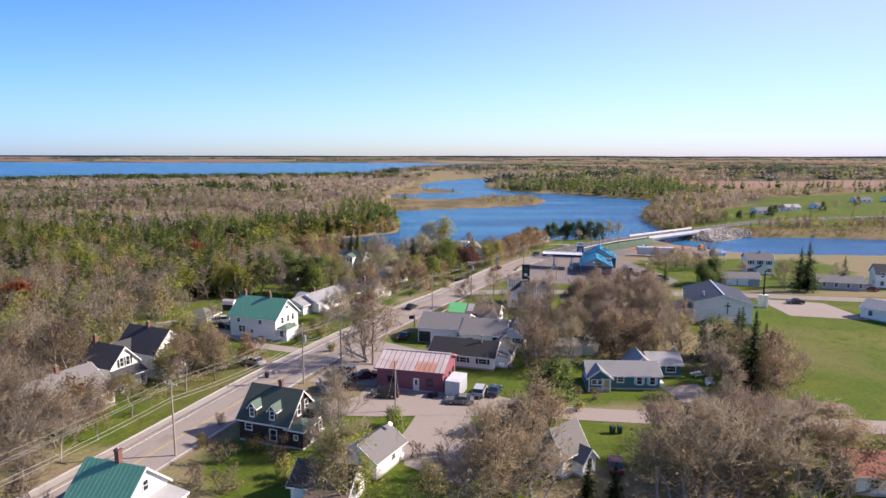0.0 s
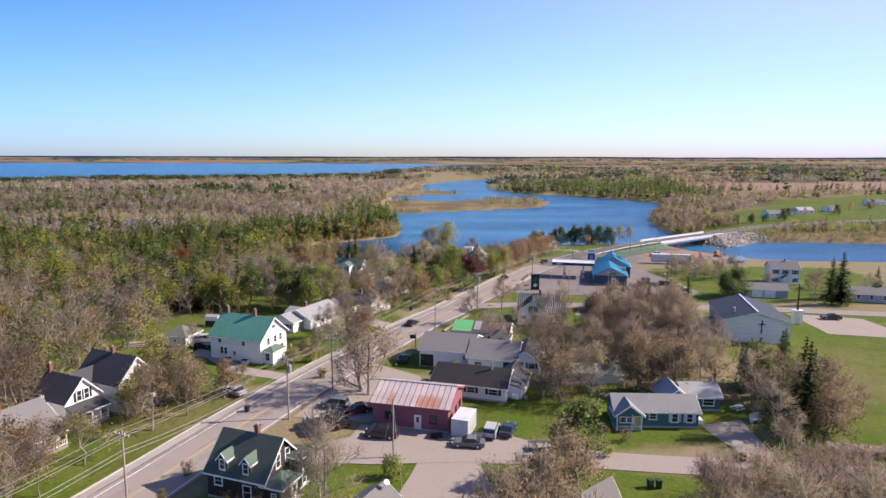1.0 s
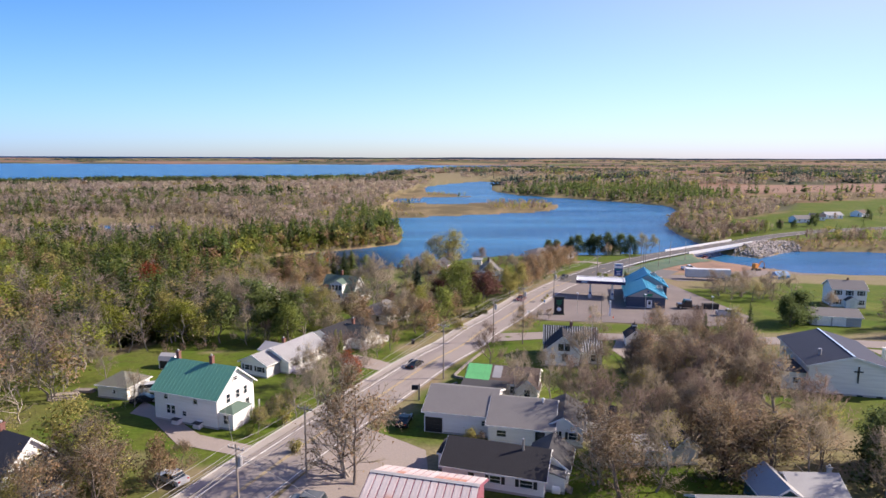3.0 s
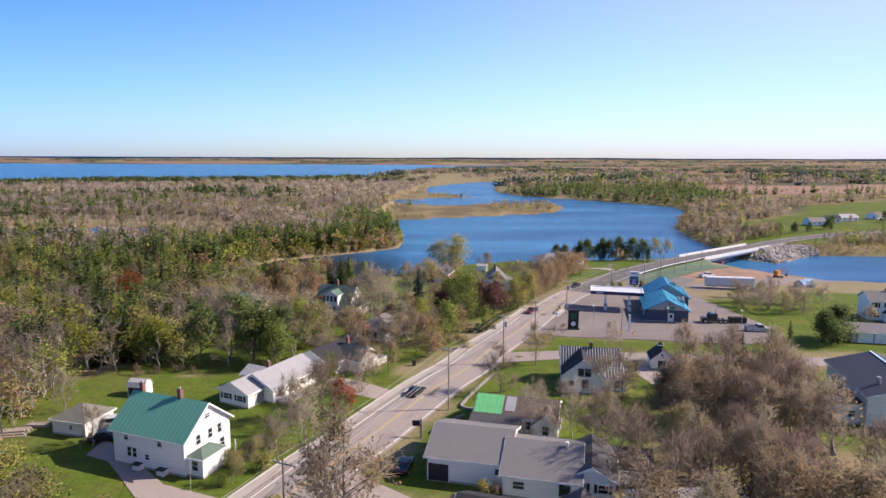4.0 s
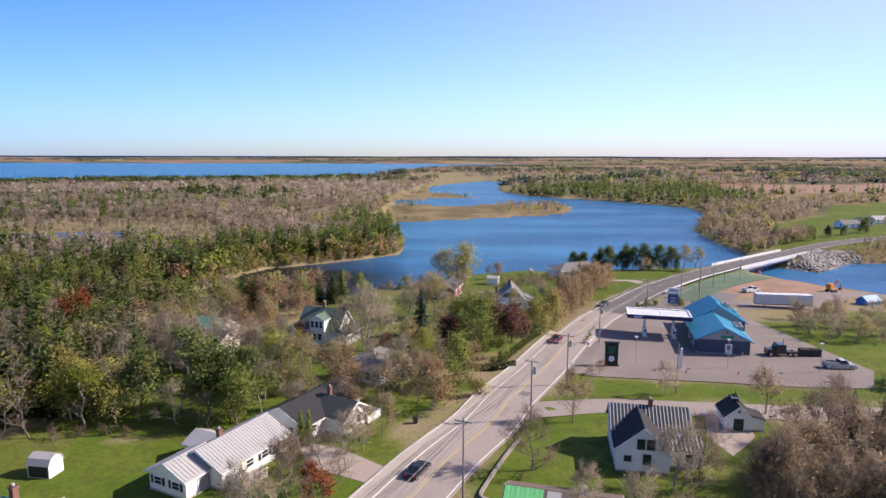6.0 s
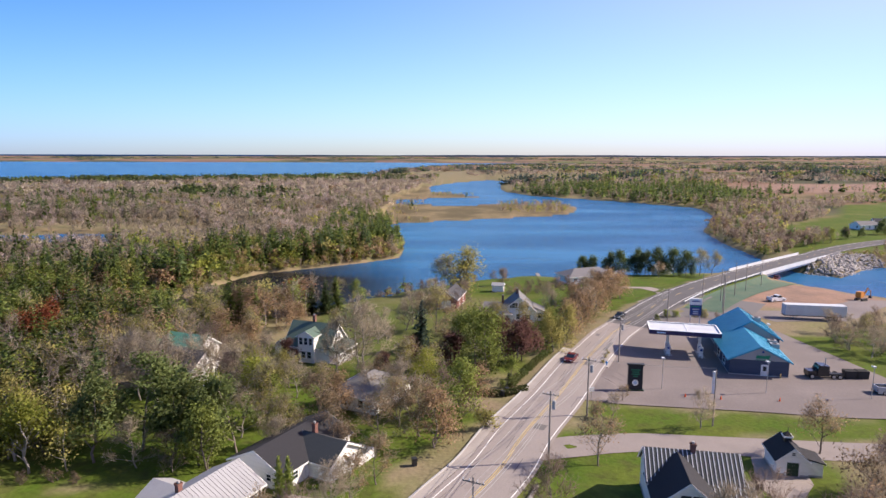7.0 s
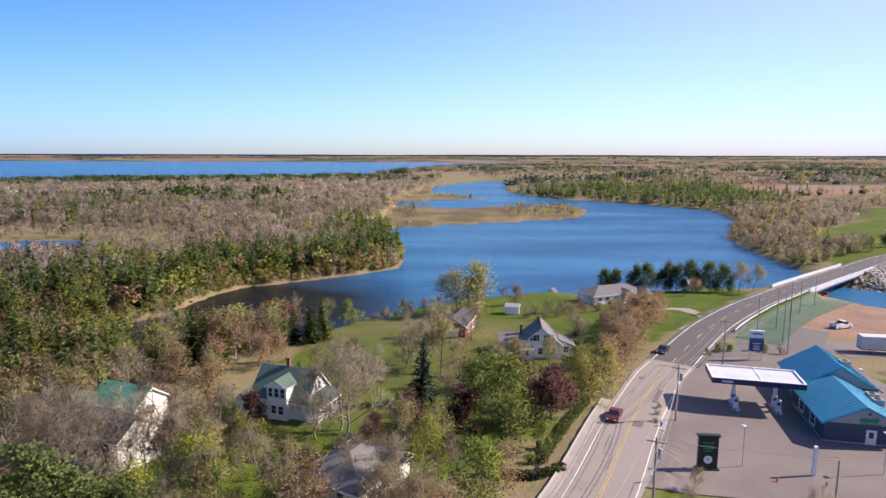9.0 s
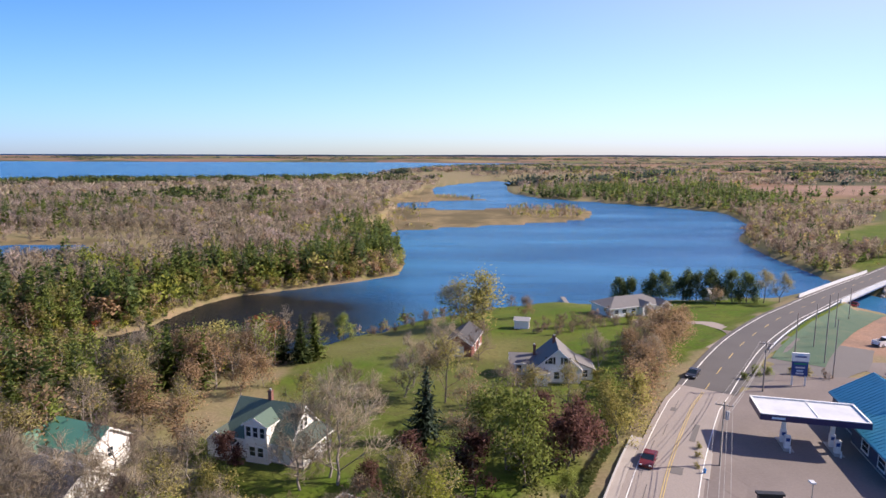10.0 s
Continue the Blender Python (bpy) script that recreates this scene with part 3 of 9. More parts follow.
def soft_mask(polys, edge=2.0):
    r = np.zeros(GX.shape)
    wob = ragged(GX, GY)
    for p in polys:
        d = distance(GX, GY, p) * np.where(inside(GX, GY, p), 1, -1)
        r = np.maximum(r, np.clip((d + 0.7 * wob) / edge + 0.5, 0, 1))
    return r


cover = np.zeros((len(GX), 4), dtype=np.float32)
shore_d = np.minimum(distance(GX, GY, RIVER), distance(GX, GY, BAY))
cover[:, 0] = np.maximum(soft_mask(LAWNS), 0.25 * np.clip(1.6 - shore_d / 9, 0, 1))
cover[:, 1] = np.maximum(soft_mask(DRY, 6), 0.2 * np.clip(1.3 - shore_d / 3.5, 0, 1) * (shore_d > 1.5))
cover[:, 1] = np.maximum(cover[:, 1], 0.42 * soft_mask(MEADOW, 8) * np.clip(0.75 + 0.25 * ragged(GX * 0.35, GY * 0.35), 0, 1))
cover[:, 2] = np.maximum(soft_mask(SOIL, 4) * (shore_d > 3), 0.45 * np.clip(1.4 - shore_d / 1.2, 0, 1))
cover[:, 3] = 1 - np.clip((GY - 1500) / 400, 0, 1)
right_fields = np.clip((GX - 230) / 60, 0, 1) * np.clip((GY - 420) / 60, 0, 1)
cover[:, 3] = np.minimum(cover[:, 3], 1 - right_fields)
attr = ground_mesh.color_attributes.new("cover", "FLOAT_COLOR", "POINT")
attr.data.foreach_set("color", cover.ravel())
ground = tagged(new("ground", ground_mesh), "rolling village land with lawns, woodland floor and fields", "ground", kind="structure")


def water_sheet(name, label, poly, z, material):
    x0, x1 = min(p[0] for p in poly) - 12, max(p[0] for p in poly) + 12
    y0, y1 = min(p[1] for p in poly) - 12, max(p[1] for p in poly) + 12
    ob = new(name, mesh(name, [(x0, y0, z), (x1, y0, z), (x1, y1, z), (x0, y1, z)], [(0, 1, 2, 3)], material))
    return tagged(ob, label, "water", kind="structure")


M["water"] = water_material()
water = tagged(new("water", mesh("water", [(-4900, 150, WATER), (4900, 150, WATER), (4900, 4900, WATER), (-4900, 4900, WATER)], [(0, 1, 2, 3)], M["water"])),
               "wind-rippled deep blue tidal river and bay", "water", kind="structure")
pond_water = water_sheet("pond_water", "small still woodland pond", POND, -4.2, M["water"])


def far_backdrop(name, label, x0, x1, z0, z1, wave, material):
    """A plain strip of distance behind the last land."""
    n = 120
    xs = [x0 + (x1 - x0) * i / n for i in range(n + 1)]
    v = [(x, 4880, z0) for x in xs] + [(x, 4880, z1 + wave * (math.sin(x * 0.0021) + 0.6 * math.sin(x * 0.0057 + 1) + 0.3 * math.sin(x * 0.017))) for x in xs]
    return tagged(new(name, mesh(name, v, [(i, i + 1, n + 2 + i, n + 1 + i) for i in range(n)], material)), label, "distance", kind="structure")


M["far_sea"] = mat("far_sea", (0.035, 0.14, 0.3), 0.05, 0.01, 0.002, 0.9, 0.0, spec=0.0)
# distance haze is mixed into the hills' blue-grey colour
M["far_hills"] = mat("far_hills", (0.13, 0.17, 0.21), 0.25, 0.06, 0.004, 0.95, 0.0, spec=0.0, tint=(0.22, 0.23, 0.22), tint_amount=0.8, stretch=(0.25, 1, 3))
far_backdrop("backdrop", "dark blue open sea along the skyline", -4900, -1350, 2, 20.5, 0.0, M["far_sea"])
far_backdrop("backdrop", "low hills along the skyline in a haze-blue colour", -1350, 4900, 2, 21.5, 1.6, M["far_hills"])


# ---- roads and paving ----
def strip(name, line, half, lift, material, label, parent=None, height=None, kind="structure", cuts=4):
    """A paved strip along a line, laid on the land."""
    line = np.asarray(line)
    rows = [offset(line, half * (2 * i / cuts - 1)) if not isinstance(half, tuple) else offset(line, half[0] + (half[1] - half[0]) * i / cuts) for i in range(cuts + 1)]
    v, n = [], len(line)
    for r in rows:
        z = (height(r[:, 0], r[:, 1]) if height else land(r[:, 0], r[:, 1])) + lift
        v += list(zip(r[:, 0], r[:, 1], z))
    f = [(i * n + j, (i + 1) * n + j, (i + 1) * n + j + 1, i * n + j + 1) for i in range(cuts) for j in range(n - 1)]
    me = mesh(name, v, f, material, True)
    ob = new(name, me)
    if parent:
        ob.parent = parent
        return tagged(ob, label)
    return tagged(ob, label, "road" if "road" in name else "paving", kind=kind)


def road_top(x, y):
    x, y = np.asarray(x), np.asarray(y)
    return np.where(y > 200, road_height(x, y), np.maximum(land(x, y), road_height(x, y)))


left_edge = spline(ROAD_LEFT, 2.0)
new_from = int(np.argmax(left_edge[:, 1] > 247))
road = strip("road", left_edge[:new_from + 1], (-0.6, 8.6), 0.10, M["asphalt_old"], "worn pale asphalt village main road with patches and cracks", height=road_top)
road_new = strip("road_bridge_approach", left_edge[new_from:], (-0.8, 9.2), 0.10, M["asphalt_new"], "dark newer asphalt road curving to the bridge", height=road_top)
for side in (0.15, 8.0):
    strip("edge_line", left_edge[:new_from], (side, side + 0.14), 0.135, M["line_white"], "worn white edge line", road, road_top, cuts=1)
    strip("edge_line", left_edge[new_from:], (side, side + 0.18), 0.135, M["line_white"], "white edge line", road_new, road_top, cuts=1)
for a in (3.85, 4.15):
    strip("centre_line", left_edge[:new_from], (a, a + 0.12), 0.135, M["line_yellow"], "faded yellow centre line", road, road_top, cuts=1)
for k0 in range(new_from, len(left_edge) - 4, 5):
    strip("centre_dash", left_edge[k0:k0 + 3], (4.0, 4.16), 0.135, M["line_yellow"], "yellow centre dash", road_new, road_top, cuts=1)
kerb_line = left_edge[:int(np.argmax(left_edge[:, 1] > 226))]
footway = strip("pavement", kerb_line, (-2.0, -0.6), 0.16, M["walk"], "narrow pale concrete roadside pavement", height=road_top, cuts=2)


def slab(name, outline, material, label, lift=0.06, step=4.0):
    """A yard or drive: a patch of ground cover on the land, with a ragged edge."""
    out = []
    for i in range(len(outline)):
        a, b = np.array(outline[i], dtype=float), np.array(outline[(i + 1) % len(outline)], dtype=float)
        n = max(1, int(np.linalg.norm(b - a) / step))
        out += [a + (b - a) * j / n for j in range(n)]
    bm = bmesh.new()
    f = bm.faces.new([bm.verts.new((p[0] + 0.12 * math.sin(p[1] * 3.1), p[1] + 0.12 * math.sin(p[0] * 2.7), 0)) for p in out])
    bmesh.ops.triangulate(bm, faces=[f])
    for _ in range(3):
        long_edges = [e for e in bm.edges if e.calc_length() > step * 1.6]
        if not long_edges:
            break
        bmesh.ops.subdivide_edges(bm, edges=long_edges, cuts=1)
        bmesh.ops.triangulate(bm, faces=bm.faces)
    bmesh.ops.recalc_face_normals(bm, faces=bm.faces)
    co = np.array([v.co for v in bm.verts])
    z = land(co[:, 0], co[:, 1])
    for v, h in zip(bm.verts, z):
        v.co.z = h + lift
    if sum(f.normal.z for f in bm.faces) < 0:
        bmesh.ops.reverse_faces(bm, faces=bm.faces)
    me = bpy.data.meshes.new(name)
    bm.to_mesh(me)
    bm.free()
    me.materials.append(material)
    return tagged(new(name, me), label, "paving", kind="structure")


strip("road_side_lane", spline([(-26, 92), (-12, 93.8), (10, 93.4), (30, 91), (54, 88.5), (90, 85), (150, 80)], 3), 2.4, 0.07, M["gravel"], "pale gravel side lane")
strip("road_church_lane", spline([(6, 178.6), (20, 181.8), (34, 180.8), (54, 178.8), (84, 176.8), (126, 169), (200, 160)], 3), 3.0, 0.07, M["asphalt_patch"], "pale worn asphalt side road past the church")
slab("yard", [(-27, 92), (-14, 99), (-13, 103), (8, 100), (14, 96), (12, 92), (-10, 91)], M["gravel"], "gravel yard beside the maroon shed", 0.085)
slab("yard", [(-24, 106), (-12, 104), (-12, 109), (-4, 112), (-5, 124), (-15, 132)], M["gravel"], "pale gravel parking yard by the road", 0.05)
slab("station_lot", [(17.0, 197.4), (30, 195.2), (57.5, 190.8), (70, 190.2), (77, 200), (72, 207), (60, 216), (62, 240), (70, 252), (54, 254), (46, 246), (38, 240)], M["lot"], "worn pinkish asphalt forecourt of the filling station", 0.13, 2.5)
slab("access_lane", [(44, 247), (49.5, 256.5), (59, 268.5), (70, 281), (76, 276), (84, 270.5), (74, 257), (63, 250), (53, 244)], M["asphalt_grey"], "worn grey asphalt access lane behind the filling station", 0.085)
slab("drive", [(-52, 136), (-48, 134), (-40, 125.5), (-28, 121), (-27, 124), (-38, 128.5), (-47, 137), (-52, 141)], M["gravel"], "curved gravel drive beside the green-roofed house")
slab("drive", [(-5, 76), (3, 70), (6, 82), (4, 92), (-4, 92), (-6, 84)], M["gravel"], "gravel drive beside the white garage")
slab("drive", [(38, 103), (45, 105), (44, 92), (40, 92)], M["gravel"], "short gravel drive beside the teal house")
slab("drive", [(87, 152), (104, 148), (104, 166), (88, 172)], M["gravel"], "bare gravel patch in the church lawn")
slab("drive", [(70, 262), (90, 262), (118, 284), (150, 288), (150, 280), (120, 274), (96, 252), (76, 250)], M["lot"], "asphalt drive to the waterside yard")
slab("drive", [(-26, 168), (-22, 160), (-14, 156), (-12, 160), (-20, 166)], M["gravel"], "gravel house drive")
slab("drive", [(33, 170), (36, 178), (42, 180), (40, 170), (34, 164)], M["gravel"], "gravel drive by the small outbuilding")
slab("drive", [(50, 268), (64, 283), (60, 297), (40, 300), (40, 296), (56, 294), (60, 284), (48, 271)], M["gravel"], "gravel drive of the riverside bungalow")

def raised_edge(name, line, d0, d1, height, material, label, category="kerb"):
    """A low upstand along a line: a kerb or a lawn's border."""
    line = np.asarray(line, dtype=float)
    a, b, n = offset(line, d0), offset(line, d1), len(line)
    za, zb = np.maximum(road_top(a[:, 0], a[:, 1]), land(a[:, 0], a[:, 1])), np.maximum(road_top(b[:, 0], b[:, 1]), land(b[:, 0], b[:, 1]))
    v = [Vector((x, y, z - 0.1)) for (x, y), z in zip(a, za)] + [Vector((x, y, z - 0.1)) for (x, y), z in zip(b, zb)]
    v += [Vector((x, y, z + height)) for (x, y), z in zip(b, zb)] + [Vector((x, y, z + height)) for (x, y), z in zip(a, za)]
    f = [(k * n + j, ((k + 1) % 4) * n + j, ((k + 1) % 4) * n + j + 1, k * n + j + 1) for k in range(4) for j in range(n - 1)]
    f += [tuple(k * n for k in range(4))[::-1], tuple(k * n + n - 1 for k in range(4))]
    return tagged(new(name, mesh(name, v, f, material)), label, category, kind="structure")


raised_edge("kerb", kerb_line, -2.22, -2.0, 0.28, M["concrete"], "weathered concrete kerb along the verge")
for border in ([(5.9, 169), (2.6, 161.5), (0.2, 155.5), (-0.5, 153.2), (0.4, 152.2), (3.2, 151.2), (5.5, 150.6)], [(-0.2, 149.4), (-2.2, 147.4), (-4.8, 143.9), (-4.4, 143.0), (-1.5, 142.2), (1.5, 141.6)]):
    raised_edge("lawn_border", spline(border, 0.8), -0.18, 0.18, 0.3, M["grey_wood"], "low dark timber border of a front lawn", "border")

# repairs and worn patches in the old road
patch_rnd = random.Random(4)
for k0 in range(118, new_from - 4, 5):
    a = patch_rnd.uniform(0.4, 6.4)
    strip("road_patch", left_edge[k0:k0 + patch_rnd.choice((2, 3, 4))], (a, a + patch_rnd.uniform(0.5, 1.7)), 0.122, M[patch_rnd.choice(("asphalt_grey", "asphalt_patch"))], "rectangular asphalt repair", road, road_top, cuts=1)
for k0 in range(114, new_from - 3, 3):
    a = patch_rnd.uniform(0.6, 7.4)
    strip("sealed_crack", left_edge[k0:k0 + 3], (a, a + 0.07), 0.128, M["asphalt_new"], "dark sealed crack", road, road_top, cuts=1)


# ---- building helpers ----
def body(house, x, y, turn, length, width, eave, rise, wall, roof, kind="gable", over=0.35, bottom=-0.6, trim="trim_white", foundation=True, thick=0.16):
    """One block of a building, its ridge along its own x: walls, roof, bargeboards, foundation."""
    m = pose(x, y, 0, 0, 0, turn)
    hl, hw, o = length / 2, width / 2, over
    b = {"m": m, "l": length, "w": width, "eave": eave, "rise": rise, "house": house}
    if kind == "gable":
        prof = [(-hw, bottom), (hw, bottom), (hw, eave), (0, eave + rise), (-hw, eave)]
        s = rise / hw
        chev = [(-hw - o, eave - o * s), (0, eave + rise), (hw + o, eave - o * s), (hw + o, eave - o * s + thick), (0, eave + rise + thick * 1.1), (-hw - o, eave - o * s + thick)]
        part("wall", geo_extrude(prof, -hl, hl, "x"), M[wall], house, at=m)
        part("roof", geo_extrude(chev, -hl - o, hl + o, "x"), M[roof], house, at=m)
        for e in (-1, 1):
            x0 = e * (hl + o)
            board = [(a, z - 0.12) for a, z in chev[:3]] + [(a, z - 0.02) for a, z in chev[3:]]
            part("bargeboard", geo_extrude(board, min(x0, x0 + e * 0.05), max(x0, x0 + e * 0.05), "x"), M[trim], house, at=m)
        for e in (-1, 1):
            part("fascia", geo_box(0, e * (hw + o + 0.02), eave - o * s + 0.03, 2 * (hl + o), 0.05, 0.2), M[trim], house, at=m)
    elif kind == "shed":
        prof = [(-hw, bottom), (hw, bottom), (hw, eave + rise), (-hw, eave)]
        s = rise / width
        slab_p = [(-hw - o, eave - o * s), (hw + o * 0.2, eave + rise + 0.2 * o * s), (hw + o * 0.2, eave + rise + 0.2 * o * s + thick), (-hw - o, eave - o * s + thick)]
        part("wall", geo_extrude(prof, -hl, hl, "x"), M[wall], house, at=m)
        part("roof", geo_extrude(slab_p, -hl - o, hl + o, "x"), M[roof], house, at=m)
        part("fascia", geo_box(0, -hw - o - 0.02, eave - o * s + 0.03, 2 * (hl + o), 0.05, 0.2), M[trim], house, at=m)
    elif kind == "hip":
        part("wall", geo_box(0, 0, (eave + bottom) / 2, length, width, eave - bottom), M[wall], house, at=m)
        r = max(hl - hw, 0.05)
        z0, z1 = eave - 0.08, eave + rise
        v = [(-hl - o, -hw - o, z0), (hl + o, -hw - o, z0), (hl + o, hw + o, z0), (-hl - o, hw + o, z0)]
        v += [(a, c, z0 + 0.14) for a, c, _ in v] + [(-r, 0, z1), (r, 0, z1)]
        f = [(3, 2, 1, 0), (0, 1, 5, 4), (1, 2, 6, 5), (2, 3, 7, 6), (3, 0, 4, 7), (4, 5, 9, 8), (5, 6, 9), (6, 7, 8, 9), (7, 4, 8)]
        part("roof", ([Vector(p) for p in v], f), M[roof], house, at=m)
        ring = [geo_box(0, e * (hw + o + 0.02), z0 + 0.06, 2 * (hl + o), 0.05, 0.2) for e in (-1, 1)] + [geo_box(e * (hl + o + 0.02), 0, z0 + 0.06, 0.05, 2 * (hw + o), 0.2) for e in (-1, 1)]
        part("fascia", geo_join(*ring), M[trim], house, at=m)
    else:
        part("wall", geo_box(0, 0, (eave + bottom) / 2, length, width, eave - bottom), M[wall], house, at=m)
        part("roof", geo_box(0, 0, eave + 0.1, length + 2 * o, width + 2 * o, 0.2), M[roof], house, at=m)
    if foundation:
        part("foundation", geo_box(0, 0, -0.25, length + 0.06, width + 0.06, 1.1), M["concrete"], house, at=m)
    return b


def wall_pose(b, side, u, z):
    """A pose on a wall of a block, its -y outward: f front, b back, l and r the ends."""
    hl, hw = b["l"] / 2, b["w"] / 2
    local = {"f": pose(u, -hw, z), "b": pose(-u, hw, z, 0, 0, 180), "r": pose(hl, u, z, 0, 0, 90), "l": pose(-hl, -u, z, 0, 0, -90)}[side]
    return b["m"] @ local


WINDOWS = {}


def geo_frame(w, h, t, y0, y1):
    """A closed frame round an opening w by h, t wide."""
    v = []
    for y in (y0, y1):
        for a, b in ((w / 2, h / 2), (w / 2 + t, h / 2 + t)):
            v += [Vector((-a, y, -b)), Vector((a, y, -b)), Vector((a, y, b)), Vector((-a, y, b))]
    f = []
    for i in range(4):
        j = (i + 1) % 4
        f += [(i, j, 4 + j, 4 + i), (12 + i, 12 + j, 8 + j, 8 + i), (i, 8 + i, 8 + j, j), (4 + j, 12 + j, 12 + i, 4 + i)]
    return v, f


def window(b, side, u, z, w=0.9, h=1.3, shutters="", trim="trim_white", label=""):
    """A sash window: frame with its bars, glass behind them, a sill, shutters."""
    key = (w, h, trim)
    if key not in WINDOWS:
        v, f = geo_frame(w, h, 0.11, -0.09, 0.0)
        v2, f2 = geo_box(0, -0.012, 0, w, 0.02, h)
        v3, f3 = geo_box(0, -0.07, -h / 2 - 0.14, w + 0.3, 0.14, 0.05)
        v4, f4 = geo_box(0, -0.035, 0, w, 0.05, 0.05)
        WINDOWS[key] = (mesh("window", v, f, M[trim]), mesh("pane", v2, f2, M["glass"]), mesh("sill", v3, f3, M[trim]), mesh("sash_bar", v4, f4, M[trim]))
    fm, pm, sm, bm_ = WINDOWS[key]
    ob = part("window", fm, None, b["house"], label, at=wall_pose(b, side, u, z))
    part("pane", pm, None, ob, "dark reflecting glass")
    part("sill", sm, None, ob)
    part("sash_bar", bm_, None, ob)
    if shutters:
        sw = 0.38 if w < 1.2 else 0.45
        for e in (-1, 1):
            part("shutter", geo_box(e * (w / 2 + 0.12 + sw / 2), -0.03, 0, sw, 0.05, h + 0.1), M[shutters], ob)
    return ob


def door(b, side, u, w=0.95, h=2.05, colour="trim_white", z0=0.25, panes=False):
    ob = part("door", geo_box(0, -0.03, 0, w, 0.05, h), M[colour], b["house"], at=wall_pose(b, side, u, z0 + h / 2))
    fr = [geo_box(e * (w / 2 + 0.06), -0.04, 0.03, 0.12, 0.1, h + 0.1) for e in (-1, 1)] + [geo_box(0, -0.04, h / 2 + 0.06, w + 0.24, 0.1, 0.12)]
    part("door_frame", geo_join(*fr), M["trim_white"], ob)
    part("door_handle", geo_box(w / 2 - 0.1, -0.08, -0.05, 0.06, 0.06, 0.12), M["steel"], ob)
    if panes:
        part("pane", geo_box(0, -0.06, h * 0.2, w * 0.55, 0.02, h * 0.42), M["glass"], ob)
    return ob


def garage_door(b, side, u, w=2.6, h=2.1, colour="trim_white"):
    ob = part("garage_door", geo_join(*[geo_box(0, -0.04, -h / 2 + (i + 0.5) * h / 4, w, 0.06, h / 4 - 0.03) for i in range(4)]), M[colour], b["house"], at=wall_pose(b, side, u, h / 2 + 0.1))
    part("door_frame", geo_join(*([geo_box(e * (w / 2 + 0.07), -0.04, 0.05, 0.14, 0.1, h + 0.1) for e in (-1, 1)] + [geo_box(0, -0.04, h / 2 + 0.07, w + 0.28, 0.1, 0.14)])), M["trim_white"], ob)
    return ob


def chimney(house, x, y, z0, z1, w=0.55, material="brick"):
    c = part("chimney", geo_join(geo_box(x, y, (z0 + z1) / 2, w, w, z1 - z0), geo_box(x, y, z1 - 0.1, w + 0.12, w + 0.12, 0.2)), M[material], house)
    part("flue", geo_tube([(x, y, z1), (x, y, z1 + 0.25)], w * 0.28, 8), M["concrete"], c)


def posts(house, pts, z0, z1, material="trim_white", r=0.07):
    for x, y in pts:
        part("post", geo_box(x, y, (z0 + z1) / 2, 2 * r, 2 * r, z1 - z0), M[material], house)


def veranda(house, x, y, turn, length, depth, eave, rise, roof, steps=True, n=5, rail=True):
    """A porch: deck, posts, rail and a lean-to roof; its back is at local y = +depth/2."""
    m = pose(x, y, 0, 0, 0, turn)
    s = rise / depth
    part("deck", geo_box(0, 0, 0.2, length, depth, 0.5), M["grey_wood"], house, at=m)
    p = [(-depth / 2 - 0.3, eave - 0.3 * s), (depth / 2, eave + rise), (depth / 2, eave + rise + 0.12), (-depth / 2 - 0.3, eave - 0.3 * s + 0.12)]
    part("porch_roof", geo_extrude(p, -length / 2 - 0.2, length / 2 + 0.2, "x"), M[roof], house, at=m)
    part("fascia", geo_box(0, -depth / 2 - 0.32, eave - 0.3 * s + 0.02, length + 0.4, 0.05, 0.22), M["trim_white"], house, at=m)
    for i in range(n):
        part("post", geo_box(-length / 2 + 0.1 + i * (length - 0.2) / (n - 1), -depth / 2 + 0.1, (eave + 0.4) / 2, 0.15, 0.15, eave - 0.4), M["trim_white"], house, at=m)
    if rail:
        g = [geo_box(0, -depth / 2 + 0.1, 1.2, length, 0.08, 0.08), geo_box(0, -depth / 2 + 0.1, 0.6, length, 0.06, 0.06)]
        g += [geo_box(-length / 2 + 0.2 + i * 0.25, -depth / 2 + 0.1, 0.9, 0.04, 0.04, 0.6) for i in range(int(length / 0.25))]
        part("rail", geo_join(*g), M["trim_white"], house, at=m)
    if steps:
        part("step", geo_join(*[geo_box(0, -depth / 2 - 0.15 - 0.28 * i, 0.32 - 0.16 * i, 1.3, 0.3, 0.2) for i in range(3)]), M["grey_wood"], house, at=m)


def dormer(house, x, y, turn, w, depth, z0, eave, rise, wall, roof):
    """A gabled dormer whose face looks to its local -y."""
    d = body(house, x, y, turn - 90, depth, w, eave, rise, wall, roof, over=0.18, bottom=z0, foundation=False, thick=0.1)
    window(d, "r", 0, (z0 + eave) / 2 + 0.25, w * 0.5, (eave - z0) * 0.62)
    return d


def ribs(house, b, n, material, side=-1, size=0.06, over=0.3, first=0, last=None):
    """Standing seams on one slope of a gable roof, each a part."""
    hw, s = b["w"] / 2, b["rise"] / (b["w"] / 2)
    a = math.degrees(math.atan(s))
    run = math.hypot(hw + over, (hw + over) * s)
    g = geo_box(0, 0, 0, size, run - 0.1, 0.05)
    me = mesh("roof_seam", g[0], g[1], M[material])
    last = n if last is None else last
    for i in range(first, last + 1):
        x = -b["l"] / 2 - 0.2 + i * (b["l"] + 0.4) / n
        mid_y = side * (hw + over) / 2
        z = b["eave"] + b["rise"] - abs(mid_y) * s + 0.19
        part("roof_seam", me, None, house, at=b["m"] @ pose(x, mid_y, z, -side * a, 0, 0))


def spot(x, y):
    return land_at(x, y)


